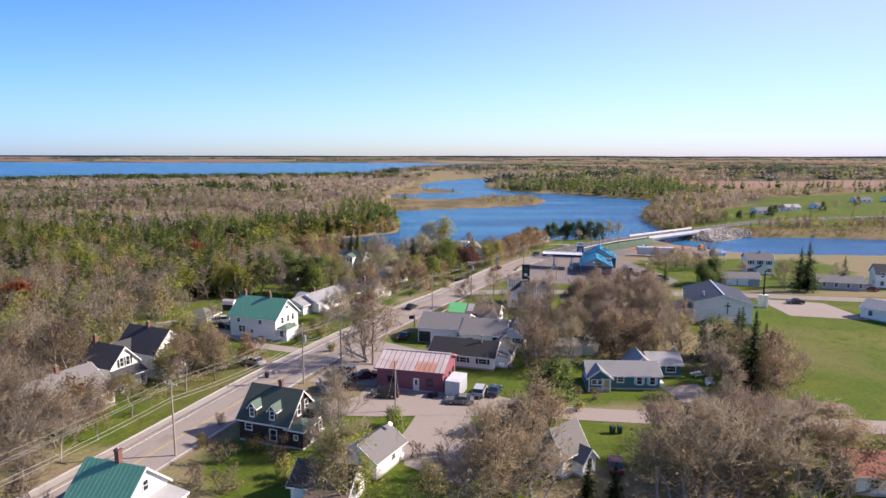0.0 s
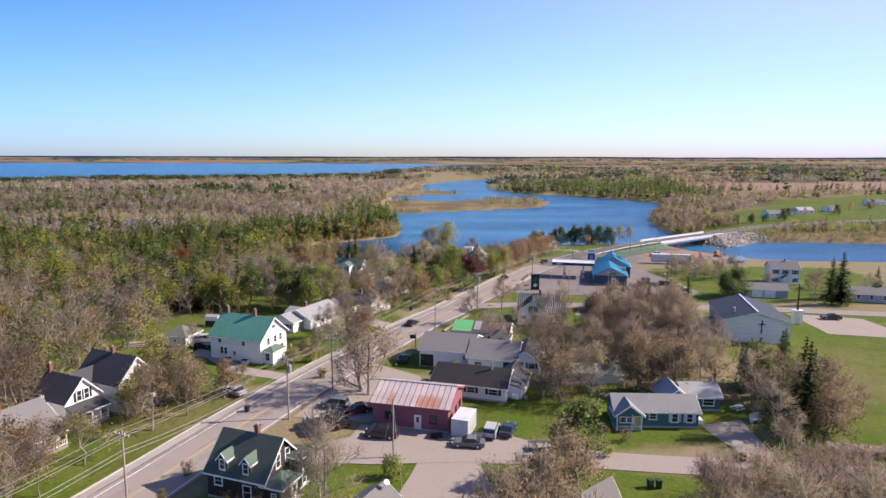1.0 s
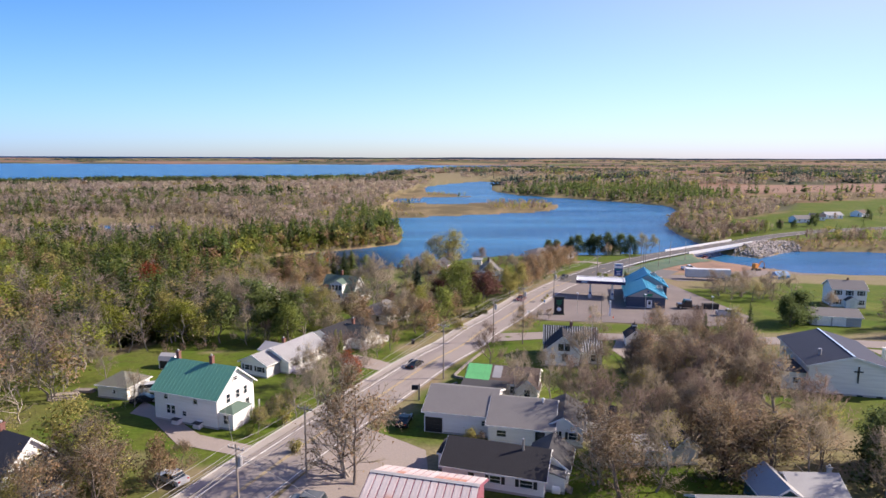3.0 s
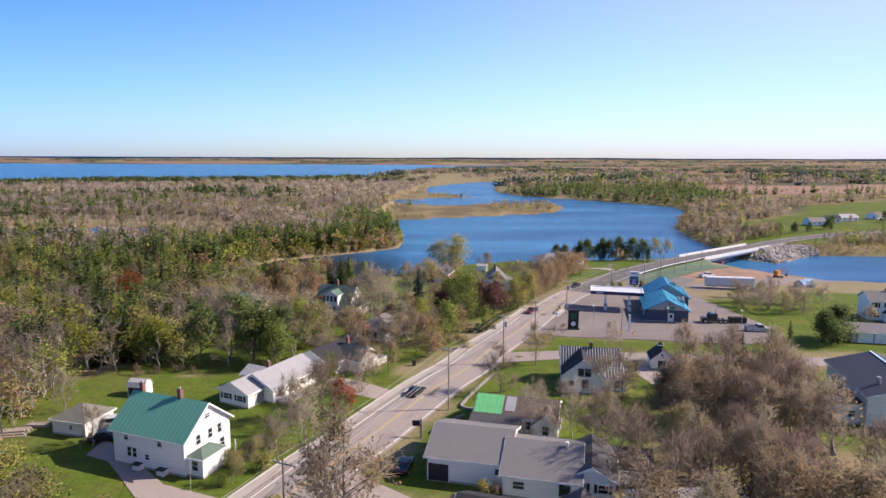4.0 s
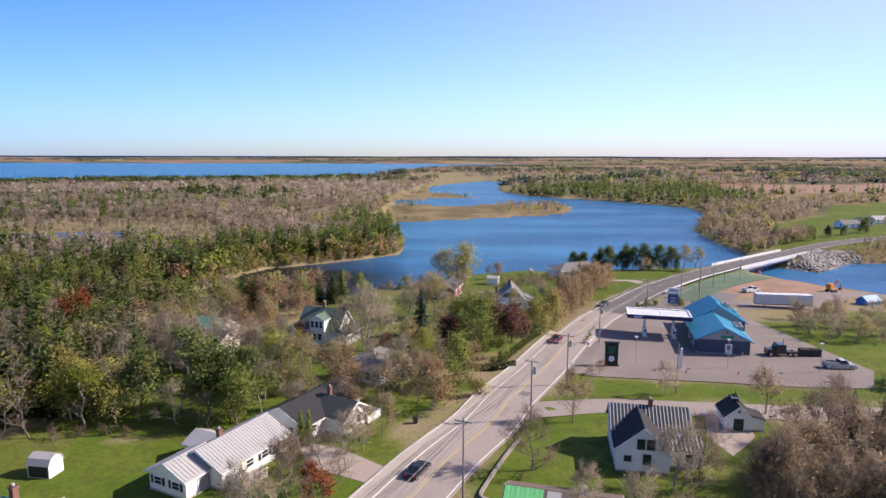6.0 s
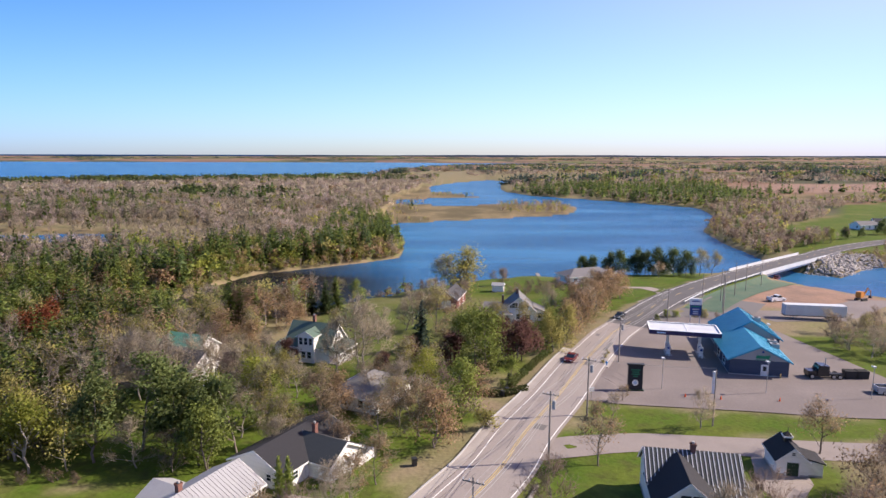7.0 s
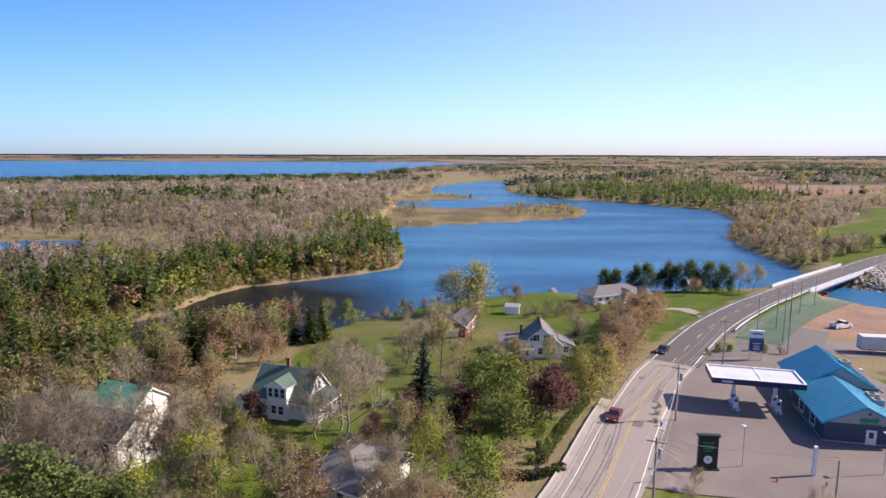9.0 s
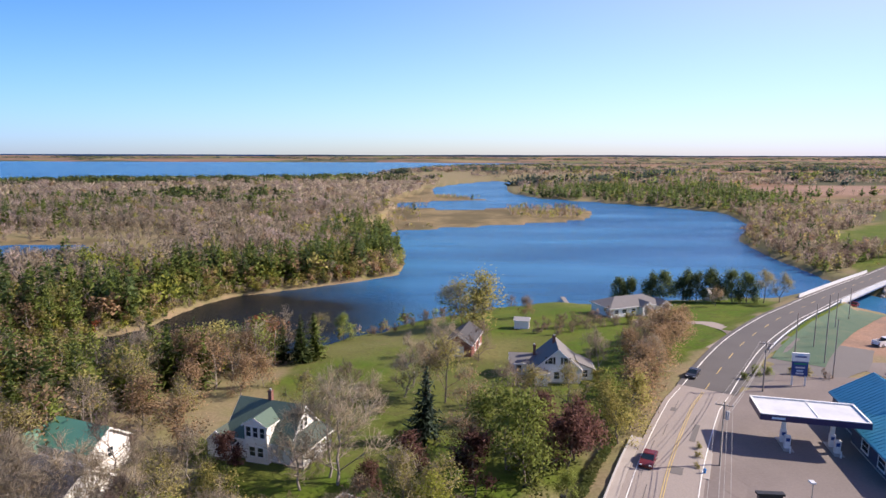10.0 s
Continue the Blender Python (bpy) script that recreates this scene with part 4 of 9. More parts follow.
# ---- buildings west of the road ----
def dark_house():
    h = thing("house", "dark brown shingled house with green roof and two dormers", "house", -23.6, 85.2, spot(-23.6, 85.2), -20)
    b = body(h, 0, 0, 0, 8.0, 7.2, 3.4, 3.6, "brown_shingle_wall", "green_shingle")
    for u, z, w, hh in ((-2.4, 2.3, 1.0, 0.9), (1.6, 1.6, 1.0, 1.5)):
        window(b, "f", u, z, w, hh)
    for u in (-0.9, 1.0):
        window(b, "r", u, 4.6, 0.75, 1.5)
    window(b, "r", 2.6, 1.8, 0.8, 1.5)
    window(b, "b", -1, 1.8), window(b, "b", 2, 1.8), window(b, "l", 0, 1.8), window(b, "l", 0, 4.6)
    for x in (-1.9, 1.4):
        dormer(h, x, -2.2, 0, 1.3, 2.4, 3.2, 5.0, 0.75, "brown_shingle_wall", "old_green_shingle")
    p = body(h, 4.9, -1.6, 0, 2.6, 3.6, 2.7, 1.0, "brown_shingle_wall", "old_green_shingle", "hip", 0.3)
    window(p, "f", 0.2, 1.7, 0.5, 0.5), door(p, "r", 0.6, 1.0, 2.05, "trim_white", panes=True)
    p2 = body(h, 4.6, 2.3, 0, 1.6, 2.4, 4.2, 0.3, "brown_shingle_wall", "green_shingle", "shed", 0.3)
    window(p2, "r", 0, 3.0, 0.7, 1.2), window(p2, "r", 0, 1.2, 0.7, 1.3)
    chimney(h, 0.6, 0.1, 6.4, 8.1)


def white_garage():
    h = thing("garage", "white garage with grey shingle roof and lean-to", "garage", -8.9, 76.2, spot(-8.9, 76.2), 62)
    b = body(h, 0, 0, 0, 6.6, 5.2, 2.4, 1.7, "white_siding", "grey_shingle")
    door(b, "l", 0.6), window(b, "f", 0.5, 1.5, 0.8, 0.8)
    c = body(h, -2.6, 2.9, 90, 3.0, 3.6, 2.1, 0.7, "white_siding", "grey_shingle", "shed", 0.25)
    door(c, "f", 0.2)
    part("satellite_dish", geo_tube([(2.6, -0.6, 4.0), (2.6, -0.7, 4.5), (2.55, -0.95, 4.75)], [0.04, 0.08, 0.34], 10), M["trim_white"], h)


def black_roofed_shed():
    h = thing("shed", "small white building with black ribbed metal roof", "shed", -13.4, 68.3, spot(-13.4, 68.3), -14)
    b = body(h, 0, 0, 0, 7.0, 5.2, 2.5, 1.8, "white_siding", "stripe_roof")
    ribs(h, b, 20, "navy_roof")
    lean = body(h, 1.4, -4.1, 0, 4.6, 2.8, 1.9, 0.5, "brown_shingle_wall", "brown_shingle", "shed", 0.2, trim="brown_shingle_wall")
    door(lean, "f", 0.3, 0.9, 1.7, "trim_dark", 0.1)
    window(b, "r", 0, 1.5), door(b, "f", -2.4), window(b, "f", 0.5, 1.6, 1.2, 1.0)


def green_metal_house():
    h = thing("house", "white house with green metal roof and brick chimney", "house", -35.6, 63.8, spot(-35.6, 63.8), -17)
    b = body(h, 0, 0, 0, 7.4, 6.6, 3.6, 3.0, "white_siding", "green_metal_roof")
    ribs(h, b, 14, "green_metal_roof", size=0.02)
    window(b, "r", 0, 4.6, 0.7, 1.1), window(b, "r", -1.5, 1.7), window(b, "f", -1.5, 1.7), window(b, "f", 1.5, 1.7)
    body(h, 5.0, 1.5, 90, 3.2, 2.6, 2.4, 0.5, "white_siding", "light_grey_roof", "shed", 0.25)
    body(h, -4.6, -1.8, 90, 4.0, 2.4, 2.4, 0.5, "white_siding", "grey_shingle", "shed", 0.25)
    chimney(h, 0.3, 0.1, 6.2, 8.2)


def maroon_shed():
    h = thing("workshop", "maroon clad workshop with rust-stained panelled metal roof", "workshop", -4.5, 106.2, spot(-4.5, 106.2), -14)
    b = body(h, 0, 0, 0, 11.6, 9.4, 3.7, 1.7, "pink_siding", "pink_siding", over=0.4, trim="pink_siding")
    hw, s = 4.7 + 0.42, 1.7 / 4.7
    a, run = math.degrees(math.atan(s)), math.hypot(4.7 + 0.42, (4.7 + 0.42) * s)
    n = 14
    w = 12.4 / n
    g = geo_join(geo_box(0, 0, 0, w - 0.14, run, 0.05), geo_box(-0.2, 0, 0.03, 0.04, run, 0.04), geo_box(0.2, 0, 0.03, 0.04, run, 0.04))
    me = mesh("roof_panel", g[0], g[1], M["faded_roof"])
    rusty = mesh("roof_panel", g[0], g[1], M["rusty_roof"])
    for side in (-1, 1):
        for i in range(n):
            part("roof_panel", rusty if i in (3, 8, 9, 10, 11) else me, None, h, at=pose(-6.2 + (i + 0.5) * w, side * hw / 2, 3.7 + 1.7 - s * hw / 2 + 0.2, -side * a, 0, 0))
    part("ridge_cap", geo_join(geo_box(0, -0.14, 5.62, 12.4, 0.32, 0.04, pose(0, 0, 0, 0, 0, 0)), geo_box(0, 0.14, 5.62, 12.4, 0.32, 0.04)), M["light_grey_roof"], h)
    window(b, "f", -3.3, 1.9, 1.0, 0.9, trim="trim_dark"), window(b, "f", 3.5, 1.9, 0.9, 1.0, trim="trim_dark"), door(b, "f", 1.2, 0.8, 2.0, panes=True)
    for u in (-2.8, 0.2, 2.8):
        window(b, "r", u, 1.6, 0.9, 1.2, trim="trim_dark")


def white_bungalow_dark_roof():
    h = thing("house", "white bungalow with black shingle roof and back wing", "house", 4.6, 117.2, spot(4.6, 117.2), -17)
    b = body(h, 0, 0, 0, 12.6, 7.8, 2.5, 1.9, "white_siding", "black_shingle")
    for u, w in ((-2.6, 0.8), (0.4, 1.3), (4.2, 1.5)):
        window(b, "f", u, 1.6, w, 0.9, "trim_dark" if w > 1 else "")
    w2 = body(h, 6.2, 2.6, 90, 5.6, 5.0, 2.4, 1.7, "white_siding", "charcoal_shingle")
    window(w2, "f", 0, 1.4, 0.8, 0.8), window(b, "r", 0, 1.6)
    p = body(h, 7.2, -0.9, 90, 2.2, 2.6, 2.1, 0.6, "white_siding", "grey_shingle", "shed", 0.2)
    door(p, "f", 0, 0.9)
    body(h, -7.0, 1.0, 0, 1.6, 3.4, 2.2, 0.3, "white_siding", "black_shingle", "shed", 0.2)
    part("stovepipe", geo_tube([(3.2, -0.6, 4.0), (3.2, -0.6, 5.7)], 0.16, 8), M["steel"], h)
    part("step", geo_join(*[geo_box(8.7 + 0.28 * i, -1.0, 0.4 - 0.18 * i, 0.3, 1.4, 0.2) for i in range(3)]), M["grey_wood"], h)
    part("oil_tank", geo_tube([(7.2, -2.9, 0.9), (8.1, -2.9, 0.9)], 0.45, 12), M["trim_white"], h)


def long_white_hall():
    h = thing("hall", "long low white building with grey shingle roof", "building", 5.2, 132.6, spot(5.2, 132.6), -13)
    a = body(h, -4.6, 0.6, 0, 10.0, 11.0, 3.3, 1.9, "white_siding", "grey_shingle", over=0.4)
    b = body(h, 4.6, -1.0, 0, 9.0, 11.0, 2.9, 2.0, "white_siding", "grey_shingle", over=0.4)
    c = body(h, 10.4, -0.8, 90, 8.6, 5.6, 2.8, 1.5, "white_siding", "charcoal_shingle", over=0.4)
    window(b, "f", -2.6, 1.7, 1.3, 0.9), window(b, "f", 2.8, 1.9, 1.1, 1.3, trim="trim_dark")
    window(a, "f", 3.8, 2.2, 0.6, 0.7)
    garage_door(a, "f", -3.6, 2.6, 2.3, "trim_dark"), garage_door(a, "l", 0, 3.0, 2.4, "trim_dark")
    window(c, "l", -1.2, 1.7, 1.1, 1.0, "trim_dark"), window(c, "l", 1.4, 1.7, 1.1, 1.0, "trim_dark"), door(c, "f", -2)
    window(c, "f", 1, 1.6)
    part("roof_vent", geo_tube([(7.4, -1.6, 4.4), (7.4, -1.6, 5.2), (7.4, -1.6, 5.25), (7.4, -1.6, 5.5)], [0.12, 0.12, 0.26, 0.2], 8), M["trim_white"], h)
    shed = body(h, 15.4, 1.6, 0, 4.6, 4.4, 2.2, 0.8, "white_siding", "black_shingle", "shed")
    door(shed, "f", 0)


def lime_sheet_house():
    h = thing("house", "low house with brown shingles and bright green roof sheets", "house", 8.0, 147.0, spot(8.0, 147.0), -14)
    b = body(h, 0, 0, 0, 12.0, 7.4, 2.6, 1.6, "white_siding", "brown_shingle", over=0.3)
    s = 1.6 / 3.7
    a = math.degrees(math.atan(s))
    g = geo_join(geo_box(0, 0, 0, 1.02, 3.9, 0.05), geo_box(-0.25, 0, 0.03, 0.05, 3.9, 0.05), geo_box(0.25, 0, 0.03, 0.05, 3.9, 0.05))
    me = mesh("roof_sheet", g[0], g[1], M["lime_sheet"])
    for i in range(4):
        part("roof_sheet", me, None, h, "bright green corrugated sheet", at=pose(-5.7 + 1.05 * i, -1.95, 2.6 + 1.6 - 1.95 * s + 0.22, a, 0, 0))
    part("roof_sheet", geo_box(0, 0, 0, 1.5, 3.0, 0.04), M["light_grey_roof"], h, "bare grey underlay", at=pose(-0.9, -1.6, 2.6 + 1.6 - 1.6 * s + 0.2, a, 0, 0))
    f = body(h, -2.6, -5.2, 0, 7.0, 3.2, 2.3, 0.4, "grey_siding", "charcoal_shingle", "shed", 0.3)
    for u in (0.4, 2.6):
        window(b, "f", u + 1.6, 1.5, 0.8, 1.2)
    g2 = body(h, 4.6, -3.4, 90, 3.4, 3.4, 2.4, 1.5, "cream_siding", "brown_shingle")
    window(g2, "l", 0, 1.6), chimney(h, 2.2, 0.2, 3.8, 5.0, 0.4, "concrete")
    window(f, "f", 1.5, 1.4), window(f, "f", -1.5, 1.4)


def striped_roof_house():
    h = thing("house", "white gabled farmhouse with black and white streaked roof", "house", 22.2, 163.2, spot(22.2, 163.2), -9)
    main = body(h, 0.4, 3.4, 0, 10.0, 6.0, 3.5, 2.5, "white_siding", "stripe_roof")
    ribs(h, main, 22, "canopy_white", -1, 0.1)
    wing = body(h, -1.2, -0.8, 90, 6.6, 6.6, 3.3, 2.7, "white_siding", "black_shingle")
    window(wing, "l", -0.3, 3.9, 0.8, 1.1, trim="trim_dark"), window(wing, "l", 0.9, 3.9, 0.8, 1.1, trim="trim_dark")
    window(wing, "l", -1.9, 1.9, 0.7, 0.5, trim="trim_dark"), window(wing, "l", 0.5, 1.9, 0.8, 1.1, trim="trim_dark")
    lean = body(h, 4.2, -0.4, 0, 4.6, 3.4, 2.4, 1.4, "white_siding", "stripe_roof", "shed", 0.3)
    window(lean, "f", 0.6, 1.4), door(lean, "r", 0), window(main, "r", 0, 4.2), window(main, "r", 1.5, 2.0)
    s = 1.4 / 3.4
    me = mesh("roof_seam", *geo_box(0, 0, 0, 0.1, 3.7, 0.06), M["canopy_white"])
    for i in range(10):
        part("roof_seam", me, None, h, at=pose(1.8 + i * 0.53, -0.5, 2.4 + 0.7 + 0.15, math.degrees(math.atan(s)), 0, 0))
    chimney(h, 0.6, 3.4, 5.6, 7.0)


def cupola_outbuilding():
    h = thing("outbuilding", "small white outbuilding with dark roof and cupola", "shed", 38.8, 174.6, spot(38.8, 174.6), -10)
    b = body(h, 0, 0, 90, 4.6, 3.8, 2.1, 1.6, "white_siding", "black_shingle", over=0.3)
    c = body(h, 2.6, -0.6, 90, 3.0, 2.0, 1.9, 0.5, "white_siding", "black_shingle", "shed", 0.2)
    garage_door(b, "l", 0, 1.4, 1.8, "bin_green"), window(c, "f", 0.5, 1.1, 0.5, 0.7), window(b, "l", 0, 3.0, 0.4, 0.4)
    d = body(h, 0, 0.3, 0, 0.8, 0.8, 4.3, 0.6, "trim_dark", "black_shingle", "hip", 0.12, 3.4, foundation=False)
    part("finial", geo_tube([(0, 0.3, 4.85), (0, 0.3, 5.5)], [0.05, 0.02], 6), M["trim_dark"], h)


def teal_house():
    h = thing("house", "teal bungalow with grey roof and white-trimmed porch", "house", 31.2, 105.2, spot(31.2, 105.2), -2)
    b = body(h, 0, 0, 0, 12.2, 5.6, 2.6, 1.5, "teal_siding", "dull_grey_roof")
    for u in (2.6, 4.8):
        window(b, "f", u, 1.6, 0.8, 1.2, "pale_blue")
    window(b, "f", -0.6, 1.8, 1.0, 0.8)
    p = body(h, -4.4, -2.6, 90, 2.8, 3.8, 2.5, 1.4, "teal_siding", "dull_grey_roof")
    window(p, "l", -0.9, 1.7, 0.8, 0.7), window(p, "l", 0.1, 1.7, 0.8, 0.7), door(p, "l", 1.2, 0.85, 1.9, "line_yellow")
    posts(h, [(-6.2, -4.15), (-4.0, -4.15), (-2.6, -4.15)], -0.3, 2.5)
    part("porch_rail", geo_join(geo_box(-4.4, -4.15, 0.75, 3.7, 0.07, 0.08), *[geo_box(-6.1 + 0.22 * i, -4.15, 0.45, 0.05, 0.05, 0.6) for i in range(16)]), M["trim_white"], h)
    e = body(h, 9.0, 6.2, 0, 5.6, 5.0, 2.4, 1.4, "teal_siding", "light_grey_roof")
    k = body(h, 4.6, 5.2, 90, 5.6, 4.4, 2.4, 1.6, "teal_siding", "light_grey_roof")
    window(e, "f", 1.0, 1.5, 1.6, 1.0), door(e, "r", 0), door(b, "r", 0), window(k, "l", 0, 1.5)
    part("deck", geo_box(6.8, -0.4, 0.3, 1.2, 1.8, 0.6), M["trim_white"], h)
    chimney(h, 11.2, 6.4, 3.2, 4.6, 0.4, "concrete")


def pointed_white_house():
    h = thing("house", "narrow white house with steep grey shingle gable", "house", 15.4, 75.2, spot(15.4, 75.2), 40)
    b = body(h, 0, 0, 0, 4.6, 3.8, 3.2, 2.8, "white_siding", "grey_shingle")
    c = body(h, 1.2, -2.0, 90, 2.6, 2.6, 2.2, 1.3, "white_siding", "grey_shingle")
    window(b, "l", 0, 4.6), window(b, "f", -1, 1.8), window(c, "l", 0, 1.6), door(b, "l", 0.8), window(b, "b", 0, 2)


def church():
    h = thing("church", "white church with dark blue roof and wall cross", "church", 68.6, 153.0, spot(68.6, 153.0), -13)
    b = body(h, 0, 0, 90, 17.0, 13.2, 5.0, 1.9, "cream_siding", "navy_roof", over=0.5)
    part("ridge_cap", geo_box(0, 0, 7.12, 0.35, 18.0, 0.08), M["pale_blue"], h)
    a = body(h, -8.4, -4.0, 90, 7.0, 4.0, 3.2, 0.15, "cream_siding", "navy_roof", "flat", 0.15)
    window(a, "l", 0.2, 1.7, 0.9, 1.1), door(a, "f", 0.5)
    part("cross", geo_join(geo_box(1.0, -8.56, 3.8, 0.22, 0.12, 2.9), geo_box(1.0, -8.56, 4.35, 1.4, 0.12, 0.22)), M["trim_dark"], h)
    for u in (-5, -2, 1, 4):
        window(b, "b", u, 2.6, 0.9, 1.8), window(b, "f", u, 2.6, 0.9, 1.8)
    part("roof_vent", geo_tube([(-4.0, -5.0, 5.6), (-4.0, -5.0, 7.0)], 0.3, 10), M["steel"], h)
    for x in (-4.5, -1.5, 1.5, 4.5):
        part("basement_window", geo_box(x, -8.56, 0.1, 0.9, 0.06, 0.3), M["glass"], h)


def bell_post():
    x, y = 84.6, 161.0
    h = thing("church_sign_pillar", "pale brick pillar with tall dark cross mast", "pillar", x, y, spot(x, y), -10)
    part("pillar", geo_join(geo_box(-0.85, 0, 1.5, 0.5, 1.1, 3.4), geo_box(0.85, 0, 1.5, 0.5, 1.1, 3.4), geo_box(0, 0.2, 1.5, 1.3, 0.5, 3.0), geo_box(0, 0, 3.3, 2.4, 1.3, 0.25)), M["cream_siding"], h)
    part("mast", geo_box(0, 0, 6.6, 0.35, 0.35, 6.6, taper=0.6), M["bin_green"], h)
    part("cross_arm", geo_box(0, 0, 8.8, 1.3, 0.2, 0.22), M["bin_green"], h)


def plain_house(name, label, x, y, heading, l, w, eave, rise, wall, roof, kind="gable", wins=3, storeys=1, cat="house", garage=0, shutters=""):
    h = thing(name, label, cat, x, y, spot(x, y), heading)
    b = body(h, 0, 0, 0, l, w, eave, rise, wall, roof, kind)
    for s in range(storeys):
        for i in range(wins):
            window(b, "f", -l / 2 + (i + 0.5) * l / wins, 1.6 + 2.6 * s, 0.9, 1.2, shutters)
            window(b, "b", -l / 2 + (i + 0.5) * l / wins, 1.6 + 2.6 * s, 0.9, 1.2)
    if wins:
        window(b, "r", 0.3 * w, 1.6), window(b, "l", 0.2 * w, 1.6), door(b, "r", -0.15 * w)
    for i in range(garage):
        garage_door(b, "f", -l / 4 + i * 3.4, 2.7, 2.1)
    return h, b


def back_houses():
    h, b = plain_house("house", "white two-storey house with grey roof by the river", 110.6, 216.5, -12, 8.6, 7.0, 5.2, 1.9, "white_siding", "grey_shingle", wins=3, storeys=2, shutters="trim_dark")
    p = body(h, 0.2, -4.0, 90, 2.4, 2.8, 2.4, 0.9, "white_siding", "charcoal_shingle")
    door(p, "l", 0), chimney(h, 0.5, 0, 6.8, 7.8, 0.4)
    plain_house("garage", "long grey double garage with white doors", 94.0, 195.0, -11, 11.0, 6.4, 2.5, 1.3, "grey_siding", "grey_shingle", wins=0, garage=2, cat="garage")
    h, b = plain_house("house", "low grey bungalow with long shingle roof", 121.8, 188.5, -15, 13.0, 7.0, 2.5, 1.4, "grey_siding", "grey_shingle", wins=4)
    chimney(h, 1.5, 0.2, 3.6, 4.8)
    h, b = plain_house("house", "white gabled house with dark roof near the river", 138.0, 191.0, -20, 7.0, 7.0, 4.4, 2.6, "white_siding", "charcoal_shingle", wins=2, storeys=2)
    plain_house("house", "white house with pale roof at the lawn's edge", 108.6, 148.4, -60, 9.0, 6.4, 2.8, 1.6, "white_siding", "light_grey_roof", wins=2)
    h, b = plain_house("house", "bungalow with dull red roof and white walls", 55.5, 71.6, -8, 12.0, 7.0, 2.4, 1.3, "white_siding", "red_siding", wins=3)
    h = thing("shed", "long low white shed among bare trees", "shed", 23.0, 121.6, spot(23.0, 121.6), 4)
    b = body(h, 0, 0, 0, 10.4, 3.8, 2.1, 0.5, "white_siding", "light_grey_roof", "shed", 0.2)
    door(b, "f", 3.6)
    c = body(h, 6.4, 0.6, 90, 5.0, 3.2, 2.5, 1.5, "cream_siding", "black_shingle")
    door(c, "l", 0.2)
    for x, y, a, l, w, roof in ((238, 466, 10, 12, 8, "grey_shingle"), (256, 478, -20, 9, 7, "charcoal_shingle"), (272, 488, 5, 12, 8, "light_grey_roof"), (300, 500, 30, 10, 8, "brown_shingle"), (372, 556, 0, 14, 9, "grey_shingle"), (400, 560, 15, 10, 8, "charcoal_shingle")):
        plain_house("house", "distant white bungalow beyond the river", x, y, a, l, w, 2.7, 2.0, "white_siding", roof, wins=3)
    t = thing("tarp_shelter", "low boat shelter under a bright blue tarpaulin", "shelter", 116.6, 262.0, spot(116.6, 262.0), 20)
    body(t, 0, 0, 0, 5.4, 3.6, 1.2, 1.3, "tarp_blue", "tarp_blue", over=0.15, trim="tarp_blue", foundation=False)


# ---- buildings east of the road ----
def green_roof_house():
    h = thing("house", "tall white house with bright green metal roof", "house", -40.0, 136.2, spot(-40.0, 136.2), -20)
    b = body(h, 0, 0, 0, 11.8, 8.6, 4.9, 3.4, "white_siding", "green_metal_roof", over=0.45)
    ribs(h, b, 18, "green_metal_roof", size=0.02)
    for u, z, w, hh in ((-3.6, 4.0, 0.7, 0.9), (2.0, 4.0, 0.7, 1.0), (-3.2, 2.0, 0.7, 1.3), (-2.3, 2.0, 0.7, 1.3), (-0.2, 1.7, 0.7, 0.7)):
        window(b, "f", u, z, w, hh)
    for u, z in ((-1.8, 4.0), (0.4, 4.0), (2.2, 4.0)):
        window(b, "r", u, z, 0.8, 1.3)
    window(b, "r", 0, 6.6, 1.0, 0.6), window(b, "r", 2.6, 1.8)
    p = body(h, 7.1, -1.8, 90, 4.0, 2.4, 2.6, 0.9, "white_siding", "old_green_shingle", "hip", 0.3)
    window(p, "b", 0, 1.6), window(p, "l", 0, 1.6), door(p, "b", 1.2)
    posts(h, [(8.3, 0.6), (8.3, 2.4)], -0.3, 2.6)
    for x in (-1.4, 2.6):
        c = part("cellar_entry", geo_extrude([(-5.2, -0.5), (-4.3, -0.5), (-4.3, 1.0), (-5.2, 0.4)], x - 0.6, x + 0.6, "x"), M["white_siding"], h)
        part("hatch", geo_box(x, -4.78, 0.86, 1.3, 1.2, 0.06, pose(0, 0, 0)), M["trim_dark"], c)
    chimney(h, -5.0, 0.2, 7.9, 9.6), chimney(h, 1.6, 0.1, 7.9, 9.6)
    part("deck", geo_box(-6.6, 1.0, 0.3, 1.6, 3.4, 0.7), M["grey_wood"], h)


def hip_garage():
    x, y = -57.2, 144.6
    h = thing("garage", "weathered white garage with mossy hip roof", "garage", x, y, spot(x, y), -14)
    b = body(h, 0, 0, 0, 5.8, 5.4, 2.2, 1.8, "cream_siding", "mossy_shingle", "hip")
    window(b, "f", 0.4, 1.3, 0.5, 0.6), garage_door(b, "r", 0, 3.2, 1.9, "grey_siding")


